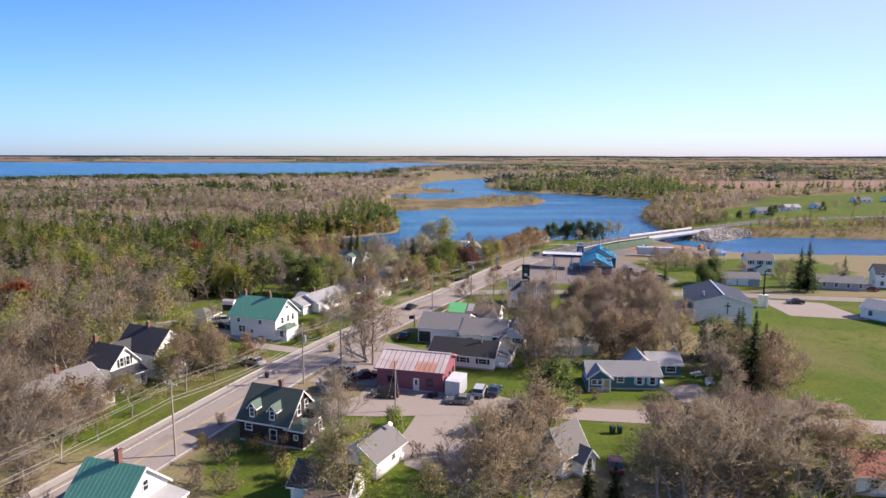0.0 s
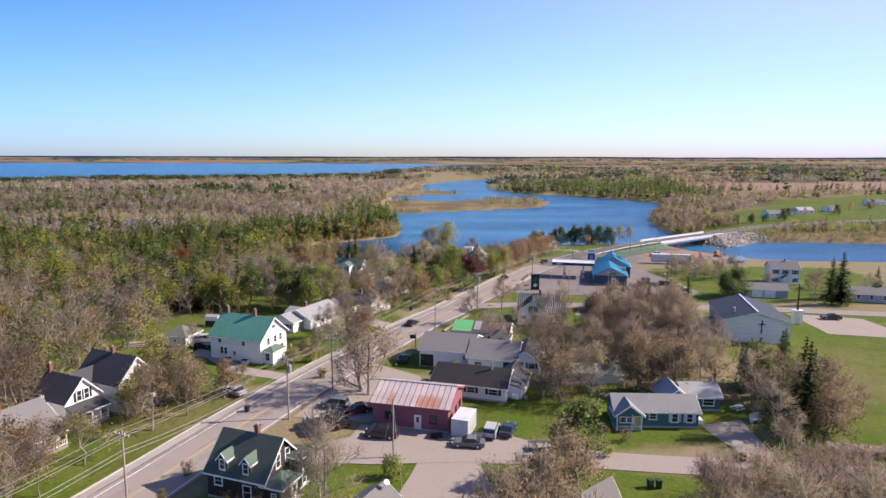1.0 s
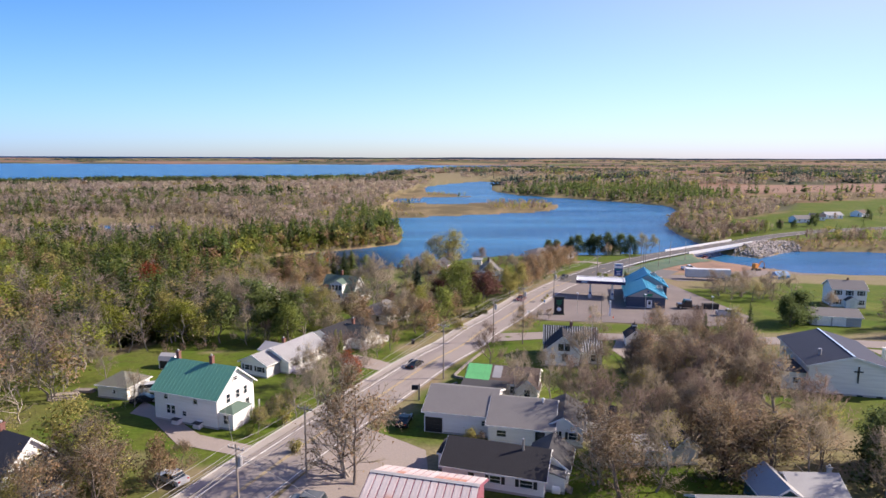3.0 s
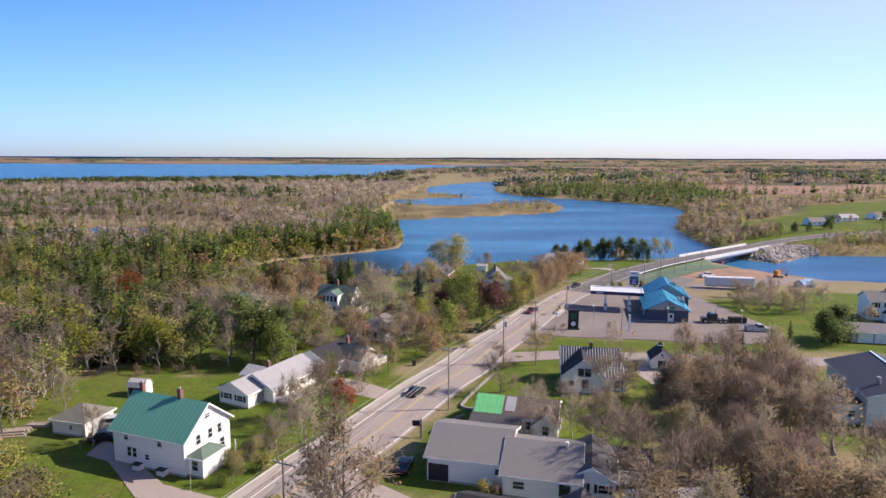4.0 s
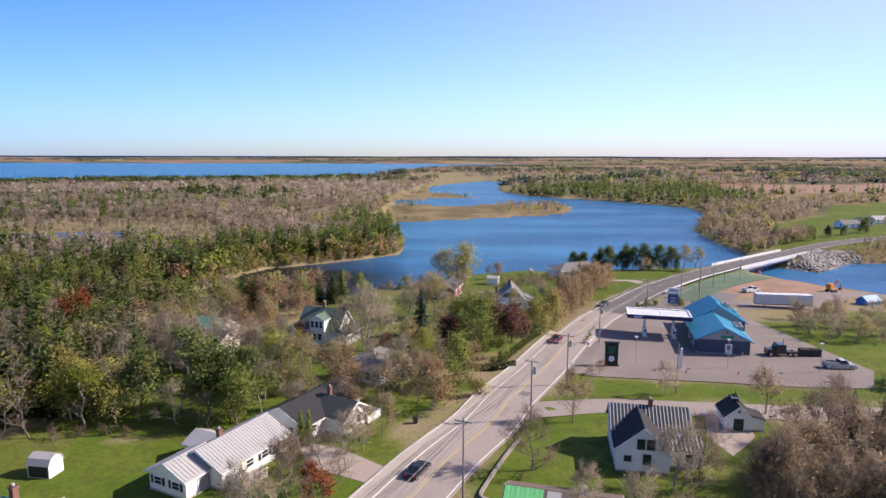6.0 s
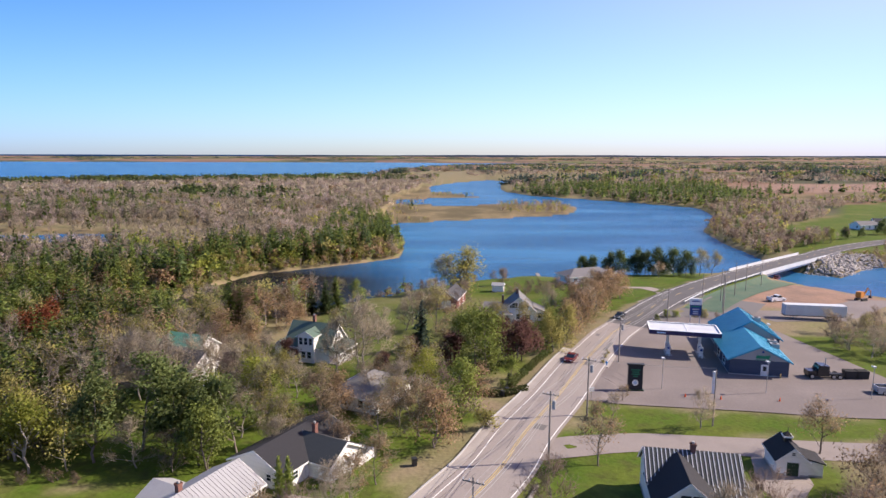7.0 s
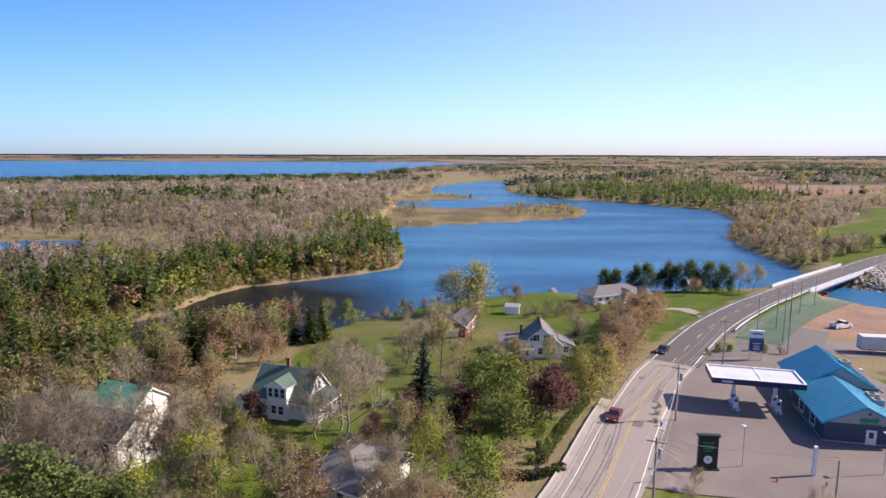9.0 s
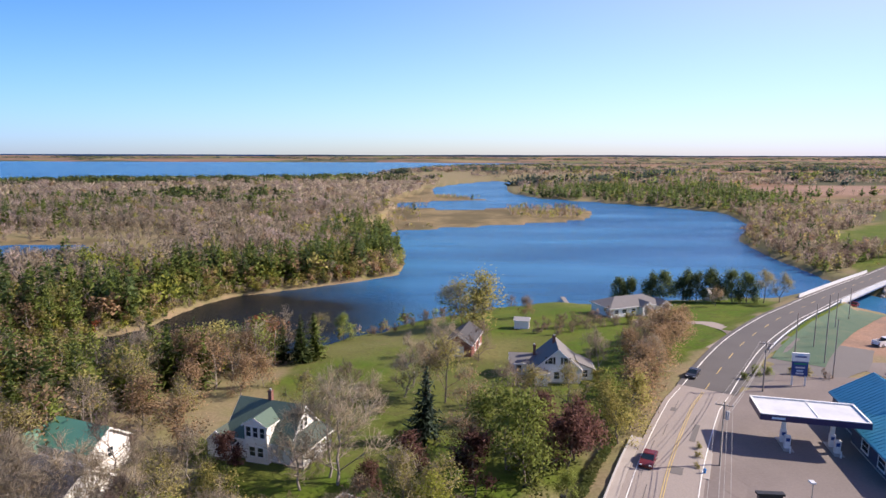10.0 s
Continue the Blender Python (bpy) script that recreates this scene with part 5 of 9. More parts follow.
def gambrel_shed():
    x, y = -55.4, 158.2
    h = thing("shed", "small white barn-roofed garden shed", "shed", x, y, spot(x, y), -8)
    prof = [(-1.2, -0.2), (1.2, -0.2), (1.2, 1.7), (0.8, 2.3), (0, 2.7), (-0.8, 2.3), (-1.2, 1.7)]
    part("wall", geo_extrude(prof, -1.5, 1.5, "x"), M["white_siding"], h)
    roof = [(-1.3, 1.6), (-0.85, 2.36), (0, 2.78), (0.85, 2.36), (1.3, 1.6), (1.38, 1.64), (0.92, 2.44), (0, 2.88), (-0.92, 2.44), (-1.38, 1.64)]
    part("roof", geo_extrude(roof, -1.6, 1.6, "x"), M["light_grey_roof"], h)
    part("door", geo_box(1.53, 0, 0.9, 0.06, 1.3, 1.7), M["trim_white"], h)
    # flat dark sheet on the wall stands in for the opening's inner shade
    part("open_front", geo_box(0, -1.215, 0.85, 2.7, 0.03, 1.5), M["trim_dark"], h, "dark panel painting the shade of the open front")


def cross_gable_house():
    h = thing("house", "white cross-gabled house with black roof and verandas", "house", -57.0, 109.0, spot(-57.0, 109.0), -24)
    a = body(h, 0.6, -4.2, 0, 7.4, 5.6, 4.2, 2.9, "white_siding", "charcoal_shingle")
    b = body(h, 1.6, 3.6, 0, 9.6, 7.0, 4.8, 3.5, "white_siding", "charcoal_shingle")
    for u in (-0.6, 0.6):
        window(a, "r", u, 4.6, 0.7, 1.5, "trim_dark"), window(b, "r", u + 0.3, 5.2, 0.7, 1.5, "trim_dark")
    window(a, "f", -1.4, 4.0, 0.8, 1.1), window(a, "f", -1.4, 1.7, 0.8, 1.2), window(b, "r", -2.0, 5.0, 0.6, 0.7)
    veranda(h, 5.2, -4.2, 90, 5.4, 2.0, 2.6, 0.9, "charcoal_shingle", n=5)
    veranda(h, 7.4, 3.4, 90, 7.0, 2.2, 2.6, 0.9, "charcoal_shingle", n=6)
    window(a, "r", 0.8, 1.7), window(b, "r", -1.5, 1.7), window(b, "r", 1.5, 1.7)
    chimney(h, -2.6, -4.2, 6.6, 8.4), chimney(h, 1.4, 3.6, 7.9, 9.3)
    link = body(h, -1.0, 0, 90, 4.0, 5.0, 4.0, 2.4, "white_siding", "charcoal_shingle")


def grey_veranda_house():
    h = thing("house", "grey-roofed white house with long pillared veranda", "house", -60.6, 92.4, spot(-60.6, 92.4), 66)
    b = body(h, 0, 0, 0, 13.0, 7.4, 3.4, 2.6, "white_siding", "grey_shingle")
    veranda(h, 0, -4.8, 0, 12.4, 2.2, 2.6, 0.8, "grey_shingle", n=9)
    for i in range(5):
        window(b, "f", -5 + 2.5 * i, 1.7)
    window(b, "r", 0, 4.0), window(b, "l", 0, 4.0), chimney(h, 1, 0, 5.6, 7.2)


def bungalow_grey_metal():
    h = thing("house", "white bungalow with pale grey metal roof and garage", "house", -32.6, 160.6, spot(-32.6, 160.6), 64)
    b = body(h, 0.6, 0, 0, 11.5, 7.6, 2.6, 1.9, "white_siding", "light_grey_roof", over=0.45)
    g = body(h, -6.0, 1.4, 0, 5.4, 6.2, 2.6, 1.4, "white_siding", "light_grey_roof", over=0.45)
    k = body(h, 0.5, 4.6, 90, 3.6, 4.2, 2.4, 1.0, "white_siding", "light_grey_roof")
    window(g, "l", -1.6, 1.5, 1.2, 0.9, "trim_dark"), window(g, "l", 1.4, 1.5, 1.2, 0.9, "trim_dark"), garage_door(g, "f", 0.4, 2.6, 2.1, "grey_siding")
    for u in (-1.2, 1.5, 4.4):
        window(b, "f", u, 1.6, 1.2, 1.0, "trim_dark" if u > 1 else "")
    door(b, "f", -3.2)
    part("deck", geo_box(-2.2, -5.0, 0.15, 4.6, 2.2, 0.5), M["walk"], h)
    for i in range(5):
        part("baluster", geo_box(-4.4 + i * 1.1, -6.05, 0.7, 0.08, 0.08, 0.9), M["trim_white"], h)
    part("rail", geo_box(-2.2, -6.05, 1.15, 4.6, 0.08, 0.08), M["trim_white"], h)
    chimney(h, -1.2, 0.6, 4.0, 5.4)
    ribs(h, b, 24, "light_grey_roof", size=0.03), ribs(h, g, 11, "light_grey_roof", size=0.03)


def bungalow_black_roof():
    h = thing("house", "white bungalow with black metal roof and brick chimney", "house", -25.4, 175.2, spot(-25.4, 175.2), 62)
    b = body(h, 0, 0, 0, 13.0, 8.6, 2.6, 2.0, "white_siding", "black_shingle", over=0.4)
    w = body(h, 1.0, -4.6, 90, 6.4, 6.0, 2.6, 1.7, "white_siding", "stripe_roof", over=0.4)
    for i in range(14):
        part("roof_seam", geo_box(0, 0, 0, 0.05, 3.6, 0.06), M["charcoal_shingle"], h, at=w["m"] @ pose(-3.2 + i * 0.48, -1.7, 2.6 + 1.7 - 1.7 * 0.567 + 0.2, 29.5, 0, 0))
    window(w, "l", 0.6, 1.6, 0.9, 1.0), window(w, "f", 0, 1.6), window(b, "l", -1.5, 1.6, 1.0, 1.0), window(b, "l", 2.0, 1.6, 0.7, 0.8)
    window(b, "f", -4.5, 1.6, 1.0, 1.0), door(b, "f", -3.0)
    posts(h, [(3.8, -8.0), (1.0, -8.6), (-1.6, -8.0)], -0.3, 2.6)
    part("fence", geo_join(geo_box(5.0, -8.2, 0.6, 3.4, 0.08, 1.3), geo_box(6.7, -6.9, 0.6, 0.08, 2.6, 1.3)), M["trim_white"], h)
    chimney(h, 1.4, -2.6, 3.8, 5.6)


def hip_house():
    h = thing("house", "white bungalow with grey hip roof among trees", "house", -18.0, 198.2, spot(-18.0, 198.2), 62)
    b = body(h, 0, 0, 0, 11.0, 8.8, 2.7, 2.4, "white_siding", "grey_shingle", "hip", 0.45)
    for u in (-3, -0.5, 2.5):
        window(b, "f", u, 1.6, 1.1, 1.1)
    window(b, "l", -1.5, 1.6), window(b, "l", 1.8, 1.6)


def veranda_house():
    h = thing("house", "white house with green roof, dormer and pillared veranda", "house", -32.6, 223.4, spot(-32.6, 223.4), -18)
    b = body(h, 0, 0, 0, 10.0, 7.4, 3.4, 3.9, "white_siding", "old_green_shingle", over=0.4)
    d = body(h, 0.2, -2.6, 90, 3.8, 3.6, 5.6, 1.0, "white_siding", "old_green_shingle", over=0.25, bottom=0, foundation=False)
    for u in (-1.1, 0, 1.1):
        window(d, "l", u, 4.6, 0.75, 1.4)
    window(d, "l", -0.6, 1.8), window(d, "l", 0.7, 1.8)
    veranda(h, 6.2, -0.4, 90, 7.6, 2.4, 2.7, 1.1, "green_shingle", n=6)
    window(b, "r", -0.8, 4.8, 0.8, 1.3), window(b, "r", 0.4, 4.8, 0.8, 1.3), window(b, "r", 2, 1.7), window(b, "f", -3.6, 1.7)
    k = body(h, -5.6, -2.4, 90, 5.4, 3.6, 2.6, 1.7, "white_siding", "green_shingle")
    chimney(h, -0.4, 0.2, 6.9, 8.8)


def grey_gable_house():
    h = thing("house", "two-storey white house behind bare trees with grey roof", "house", -52.0, 205.0, spot(-52.0, 205.0), -22)
    b = body(h, 0, 0, 0, 9.0, 6.8, 4.9, 2.3, "white_siding", "grey_shingle")
    for u in (-1.5, 1.3):
        window(b, "r", u, 4.0, 0.7, 1.1), window(b, "r", u, 1.7, 0.7, 1.1)
    part("wing_wall", geo_box(-6.6, -1.4, 1.2, 4.4, 4.2, 2.8), M["white_siding"], h, "low white wing")
    part("wing_roof", geo_extrude([(-4.0, 2.5), (-1.4, 3.7), (1.2, 2.5), (1.2, 2.65), (-1.4, 3.88), (-4.0, 2.65)], -9.0, -4.55, "x"), M["grey_shingle"], h)
    for u in (-2.6, 0, 2.6):
        window(b, "f", u, 4.0), window(b, "f", u, 1.7)
    veranda(h, -1.0, -4.6, 0, 6.0, 2.2, 2.6, 0.7, "grey_shingle", n=4)


def green_gable_house():
    h = thing("house", "white house with bright green metal gables in woods", "house", -57.8, 218.6, spot(-57.8, 218.6), -20)
    b = body(h, 1.0, 0, 0, 9.0, 6.4, 4.2, 2.2, "white_siding", "green_metal_roof")
    k = body(h, -5.2, -1.4, 90, 6.0, 4.6, 3.4, 1.9, "white_siding", "green_metal_roof")
    window(k, "l", 0, 2.0), window(b, "f", 1, 1.7), window(b, "r", 0, 3.0)


def steep_white_house():
    x, y = 12.6, 253.6
    h = thing("house", "white storey-and-half house with grey shingle gable", "house", x, y, spot(x, y), -4)
    b = body(h, 0, 0, 90, 8.0, 8.2, 3.0, 3.5, "white_siding", "grey_shingle", over=0.4)
    for u in (-1.4, 1.4):
        window(b, "l", u, 4.4, 0.8, 1.2, "trim_dark")
    window(b, "l", 2.0, 1.6, 1.6, 1.2), window(b, "l", -0.2, 1.6, 0.9, 1.3)
    p = body(h, -3.0, -4.9, 90, 1.8, 2.2, 2.4, 0.7, "white_siding", "grey_shingle", "hip", 0.2)
    door(p, "l", 0, panes=True)
    w = body(h, -6.0, 2.0, 0, 5.0, 5.0, 2.6, 1.1, "white_siding", "grey_shingle")
    e = body(h, 5.2, 0.4, 90, 5.0, 3.0, 2.4, 1.2, "white_siding", "grey_shingle", "shed")
    window(e, "l", 0, 1.5), window(w, "f", -1, 1.5)
    chimney(h, -0.4, 1.0, 6.2, 7.7), chimney(h, -4.0, 1.6, 3.4, 5.6, 0.5)


def barn():
    x, y = -4.6, 273.4
    h = thing("barn", "old barn with grey roof and dull red end", "barn", x, y, spot(x, y), 76)
    b = body(h, 0, 0, 0, 11.0, 6.0, 2.9, 2.0, "red_siding", "charcoal_shingle", over=0.3)
    garage_door(b, "l", 0, 2.4, 2.2, "trim_white"), window(b, "f", -2, 1.5), window(b, "f", 2.5, 1.5)


def white_shed():
    x, y = 10.4, 292.0
    h = thing("shed", "small white garden shed with pale roof", "shed", x, y, spot(x, y), -12)
    b = body(h, 0, 0, 0, 3.6, 2.6, 2.1, 0.6, "white_siding", "light_grey_roof", over=0.2, foundation=False)
    door(b, "r", 0, 0.8, 1.7, "red_siding", 0.1)


def river_bungalow():
    x, y = 41.6, 309.0
    h = thing("house", "long white riverside bungalow with grey hip roof", "house", x, y, spot(x, y) + 0.3, 22)
    b = body(h, 0, 0, 0, 18.0, 8.6, 2.6, 2.1, "white_siding", "grey_shingle", "hip", 0.5, -1.4)
    for s in (2.0, 7.6):
        g = body(h, s, -4.0, 90, 4.0, 3.6, 2.6, 1.2, "white_siding", "grey_shingle")
        window(g, "l", 0, 1.5, 1.2, 1.1)
    for u in (-7, -4.5, -1.5):
        window(b, "f", u, 1.5, 1.3, 1.0)
    garage_door(b, "r", 0, 3.0, 2.1, "grey_siding")
    door(b, "f", 5.0)
    bx, by = 76.0, 334.0
    k = thing("boathouse", "small white boathouse beneath dark pines", "shed", bx, by, spot(bx, by), 10)
    body(k, 0, 0, 0, 6.0, 4.0, 2.4, 1.5, "white_siding", "light_grey_roof")


for build in (dark_house, white_garage, black_roofed_shed, green_metal_house, maroon_shed, white_bungalow_dark_roof, long_white_hall, lime_sheet_house, striped_roof_house,
              cupola_outbuilding, teal_house, pointed_white_house, church, bell_post, back_houses, green_roof_house, hip_garage, gambrel_shed, cross_gable_house, grey_veranda_house,
              bungalow_grey_metal, bungalow_black_roof, hip_house, veranda_house, grey_gable_house, green_gable_house, steep_white_house, barn, white_shed, river_bungalow):
    build()


# ---- filling station, bridge, street furniture ----
def text(name, words, size, material, parent, at, depth=0.02, label=""):
    """Raised letters, standing upright and read from -y."""
    cu = bpy.data.curves.new(name, "FONT")
    cu.body, cu.size, cu.extrude, cu.align_x, cu.align_y = words, size, depth, "CENTER", "CENTER"
    tmp = bpy.data.objects.new(name, cu)
    me = bpy.data.meshes.new_from_object(tmp)
    bpy.data.objects.remove(tmp)
    me.materials.append(M[material])
    ob = new(name, me)
    ob.parent = parent
    ob.matrix_local = at @ pose(0, 0, 0, 90, 0, 0)
    return tagged(ob, label)


def store():
    x, y = 54.6, 218.1
    h = thing("store", "convenience store with teal metal roof and dark walls", "shop", x, y, spot(x, y), -12)
    a = body(h, -0.4, -1.2, 90, 14.0, 10.2, 3.2, 2.5, "slate_blue_siding", "teal_roof", over=0.5, trim="teal_roof")
    b = body(h, 1.2, 11.2, 90, 11.0, 11.2, 3.6, 3.4, "slate_blue_siding", "teal_roof", over=0.5, trim="teal_roof")
    tri = [(-5.35, 3.12), (5.35, 3.12), (0, 5.62)]
    part("gable_panel", geo_extrude([(p - 0.4, z) for p, z in tri], -8.34, -8.22), M["light_grey_roof"], h, "pale grey gable cladding")
    tri2 = [(-5.5, 3.6), (5.5, 3.6), (0, 6.9)]
    part("gable_panel", geo_extrude([(p + 1.2, z) for p, z in tri2], 5.55, 5.68), M["light_grey_roof"], h, "pale grey gable cladding")
    part("sign_mark", geo_extrude([(-1.1, 3.5), (1.2, 3.5), (1.35, 4.2), (0.4, 4.05), (-0.95, 4.1)], -8.42, -8.36), M["sign_green"], h, "dark green word mark drawn as a plain shape")
    part("sign_bar", geo_box(0.2, -8.4, 3.25, 2.6, 0.05, 0.12), M["sign_green"], h)
    part("sign_emblem", geo_tube([(0.1, -8.42, 4.75), (0.1, -8.36, 4.75)], 0.22, 12), M["sign_blue"], h)
    door(a, "l", 1.0, 1.1, 2.1, "trim_white", 0.1, True)
    window(a, "b", 2.5, 1.6, 2.0, 1.4), window(a, "b", -2.5, 1.6, 2.0, 1.4), window(b, "b", 0, 1.6, 2.4, 1.4)
    ribs(h, a, 18, "teal_roof", -1, 0.04), ribs(h, a, 18, "teal_roof", 1, 0.04), ribs(h, b, 14, "teal_roof", -1, 0.04), ribs(h, b, 14, "teal_roof", 1, 0.04)
    for dx, dy, z in ((4.0, -1.0, 4.0), (4.2, 1.4, 4.0), (3.2, 10.0, 6.3)):
        u = part("rooftop_unit", geo_box(dx, dy, z, 1.5, 1.3, 1.0), M["light_grey_roof"], h, "pale rooftop air unit")
        part("fan_grille", geo_tube([(dx, dy, z + 0.5), (dx, dy, z + 0.58)], 0.45, 14), M["trim_dark"], u)
    part("valley_panel", geo_extrude([(-5.7, 2.95), (-3.1, 4.25), (-3.1, 4.4), (-5.7, 3.12)], -6.2, -2.2), M["light_grey_roof"], h, "pale flat roof patch")
    part("bollard", geo_tube([(3.2, -8.8, -0.3), (3.2, -8.8, 1.0)], 0.12, 10), M["line_yellow"], h)


def canopy():
    x, y = 43.5, 224.4
    h = thing("fuel_canopy", "white-topped fuel canopy with navy fascia on posts", "canopy", x, y, spot(x, y), -13)
    part("canopy_deck", geo_box(0, 0, 5.1, 13.6, 6.6, 0.3), M["canopy_white"], h)
    part("roof_rim", geo_join(*[geo_box(0, e * 3.3, 5.38, 13.8, 0.25, 0.2) for e in (-1, 1)], *[geo_box(e * 6.8, 0, 5.38, 0.25, 6.6, 0.2) for e in (-1, 1)], geo_box(0.6, 0, 5.3, 0.14, 6.4, 0.08)), M["trim_white"], h)
    for e in (-1, 1):
        part("fascia", geo_box(0, e * 3.38, 4.95, 13.8, 0.12, 0.85), M["canopy_navy"], h)
        part("fascia", geo_box(e * 6.88, 0, 4.95, 0.12, 6.64, 0.85), M["canopy_navy"], h)
    part("fascia_mark", geo_box(-4.6, -3.46, 4.95, 1.7, 0.04, 0.3), M["pale_blue"], h)
    for px in (-2.9, 3.4):
        part("post", geo_box(px, 0, 2.4, 0.5, 0.5, 5.2), M["trim_white"], h)
        k = thing("pump_island", "concrete pump island with fuel pump", "pump", *(h.matrix_world @ Vector((px, -1.0, 0))), -12, "pump islands")
        part("kerb", geo_box(0, 0, 0.1, 1.3, 4.6, 0.24), M["concrete"], k)
        for e in (-1.1, 0.9):
            pump = part("fuel_pump", geo_box(0, e, 1.1, 0.75, 0.55, 1.9), M["trim_white"], k)
            part("display", geo_box(0, e - 0.29, 1.5, 0.5, 0.03, 0.5), M["sign_blue"], pump)
            part("hose", geo_tube([(0.4, e, 1.6), (0.55, e, 1.0), (0.48, e, 0.5), (0.4, e, 0.9)], 0.03, 6), M["tyre"], pump)
        part("bollard", geo_tube([(0, -2.6, 0), (0, -2.6, 1.1)], 0.1, 10), M["trim_white"], k)


def signs():
    x, y = 27.4, 202.6
    h = thing("pylon_sign", "black pylon sign with round white emblem", "sign", x, y, spot(x, y), -4)
    part("panel", geo_box(0, 0, 2.5, 2.5, 0.5, 4.5), M["sign_black"], h)
    part("cap", geo_box(0, 0, 4.85, 2.9, 0.7, 0.22), M["trim_dark"], h)
    part("base", geo_box(0, 0, 0.1, 3.0, 0.9, 0.5), M["bin_green"], h)
    part("emblem", geo_tube([(0, -0.26, 1.6), (0, -0.3, 1.6)], 0.55, 20), M["trim_white"], h, "round white emblem")
    part("emblem_centre", geo_tube([(0, -0.3, 1.6), (0, -0.32, 1.6)], 0.3, 16), M["pale_blue"], h)
    for i, w in enumerate((1.5, 1.2, 1.4, 0.8)):
        part("text_bar", geo_box(0, -0.26, 3.9 - 0.38 * i, w, 0.03, 0.16), M["sign_green"], h)
    x, y = 55.2, 247.8
    h = thing("price_sign", "tall blue and white fuel price sign on posts", "sign", x, y, spot(x, y), -10)
    for e in (-1.1, 1.1):
        part("post", geo_box(e, 0, 2.6, 0.2, 0.25, 6.0), M["trim_white"], h)
    part("upper_panel", geo_box(0, -0.05, 5.5, 2.8, 0.4, 1.5), M["trim_white"], h)
    part("lower_panel", geo_box(0, -0.05, 3.35, 2.6, 0.4, 2.6), M["sign_blue"], h)
    for i, (z, w, c) in enumerate(((5.6, 1.9, "sign_blue"), (5.95, 1.0, "pale_blue"), (4.3, 2.1, "sign_green"), (3.6, 1.5, "canopy_white"), (3.0, 1.1, "pale_blue"), (2.5, 1.3, "canopy_white"))):
        part("text_bar", geo_box(0, -0.27, z, w, 0.03, 0.26), M[c], h)
    x, y = 19.0, 198.6
    h = thing("small_sign", "small square board on a roadside post", "sign", x, y, spot(x, y), 20)
    part("post", geo_box(0, 0, 0.8, 0.08, 0.08, 1.8), M["pole_wood"], h)
    part("board", geo_box(0, -0.06, 1.5, 0.9, 0.05, 0.7), M["canopy_white"], h)
    x, y = 56.2, 168.0
    h = thing("notice_board", "dark notice board on the church lawn", "sign", x, y, spot(x, y), -8)
    part("board", geo_box(0, 0, 1.7, 1.9, 0.12, 2.2), M["trim_dark"], h)
    for e in (-0.8, 0.8):
        part("post", geo_box(e, 0, 0.4, 0.1, 0.1, 1.2), M["trim_dark"], h)
    x, y = -6.6, 142.0
    h = thing("post_box_stand", "dark post with hanging board at roadside", "sign", x, y, spot(x, y), 0)
    part("post", geo_box(0, 0, 1.4, 0.25, 0.25, 3.0), M["pole_wood"], h)
    part("board", geo_box(-0.7, 0, 2.2, 1.1, 0.2, 0.8), M["trim_dark"], h)


def street_island():
    line = [(24.6, 214.0), (25.6, 213.6), (28.9, 220.6), (28.4, 223.2), (27.6, 223.0)]
    bm_pts = [Vector((p[0], p[1], land_at(*p))) for p in line]
    v = [p + Vector((0, 0, z)) for z in (-0.1, 0.25) for p in bm_pts]
    f = [(4, 3, 2, 1, 0), (5, 6, 7, 8, 9)] + [(i, (i + 1) % 5, 5 + (i + 1) % 5, 5 + i) for i in range(5)]
    tagged(new("kerb_island", mesh("kerb_island", v, f, M["walk"])), "narrow kerbed planting island at the forecourt", "kerb", kind="structure")
    h = thing("fire_hydrant", "small blue fire hydrant on the kerb island", "hydrant", 25.6, 215.2, land_at(25.6, 215.2) + 0.22, 0)
    part("barrel", geo_tube([(0, 0, 0), (0, 0, 0.6), (0, 0, 0.75)], [0.16, 0.16, 0.08], 10), M["tarp_blue"], h)
    part("cap", geo_tube([(-0.24, 0, 0.45), (0.24, 0, 0.45)], 0.08, 8), M["tarp_blue"], h)


def bridge():
    i0, i1 = int(np.argmin(np.abs(left_edge[:, 0] - BRIDGE_FROM + 9))), int(np.argmin(np.abs(left_edge[:, 0] - BRIDGE_TO - 2)))
    line = left_edge[i0:i1 + 1]
    h = tagged(new("bridge"), "white concrete girder road bridge over the river", "bridge")
    h.location = (0, 0, 0)

    def beam(name, d0, d1, z0, z1, material, label=""):
        a, b = offset(line, d0), offset(line, d1)
        v, n = [], len(line)
        for edge, z in ((a, z0), (b, z0), (b, z1), (a, z1)):
            v += [(p[0], p[1], float(road_height(p[0], p[1])) + z) for p in edge]
        f = [(k * n + j, ((k + 1) % 4) * n + j, ((k + 1) % 4) * n + j + 1, k * n + j + 1) for k in range(4) for j in range(n - 1)]
        f += [tuple(k * n for k in range(4))[::-1], tuple(k * n + n - 1 for k in range(4))]
        part(name, ([Vector(p) for p in v], f), M[material], h, label)

    beam("deck", -1.2, 9.6, -0.45, 0.06, "concrete")
    beam("parapet", -1.5, -1.2, -0.6, 0.95, "canopy_white", "white concrete parapet")
    beam("parapet", 9.6, 9.9, -0.6, 0.9, "canopy_white", "white concrete parapet")
    for d in (0.2, 3.0, 5.8, 8.6):
        beam("girder", d - 0.25, d + 0.35, -1.7, -0.45, "canopy_white")
    for j in (2, -3):
        p, d = line[j], (line[j] - line[j - 1])
        m = pose(*(p + offset(line, 4.2)[j] - p), float(road_height(*p)) - 4.6, 0, 0, math.degrees(math.atan2(d[1], d[0])))
        part("abutment", geo_box(0, 0, 0, 2.4, 10.8, 8.0), M["concrete"], h, at=m)


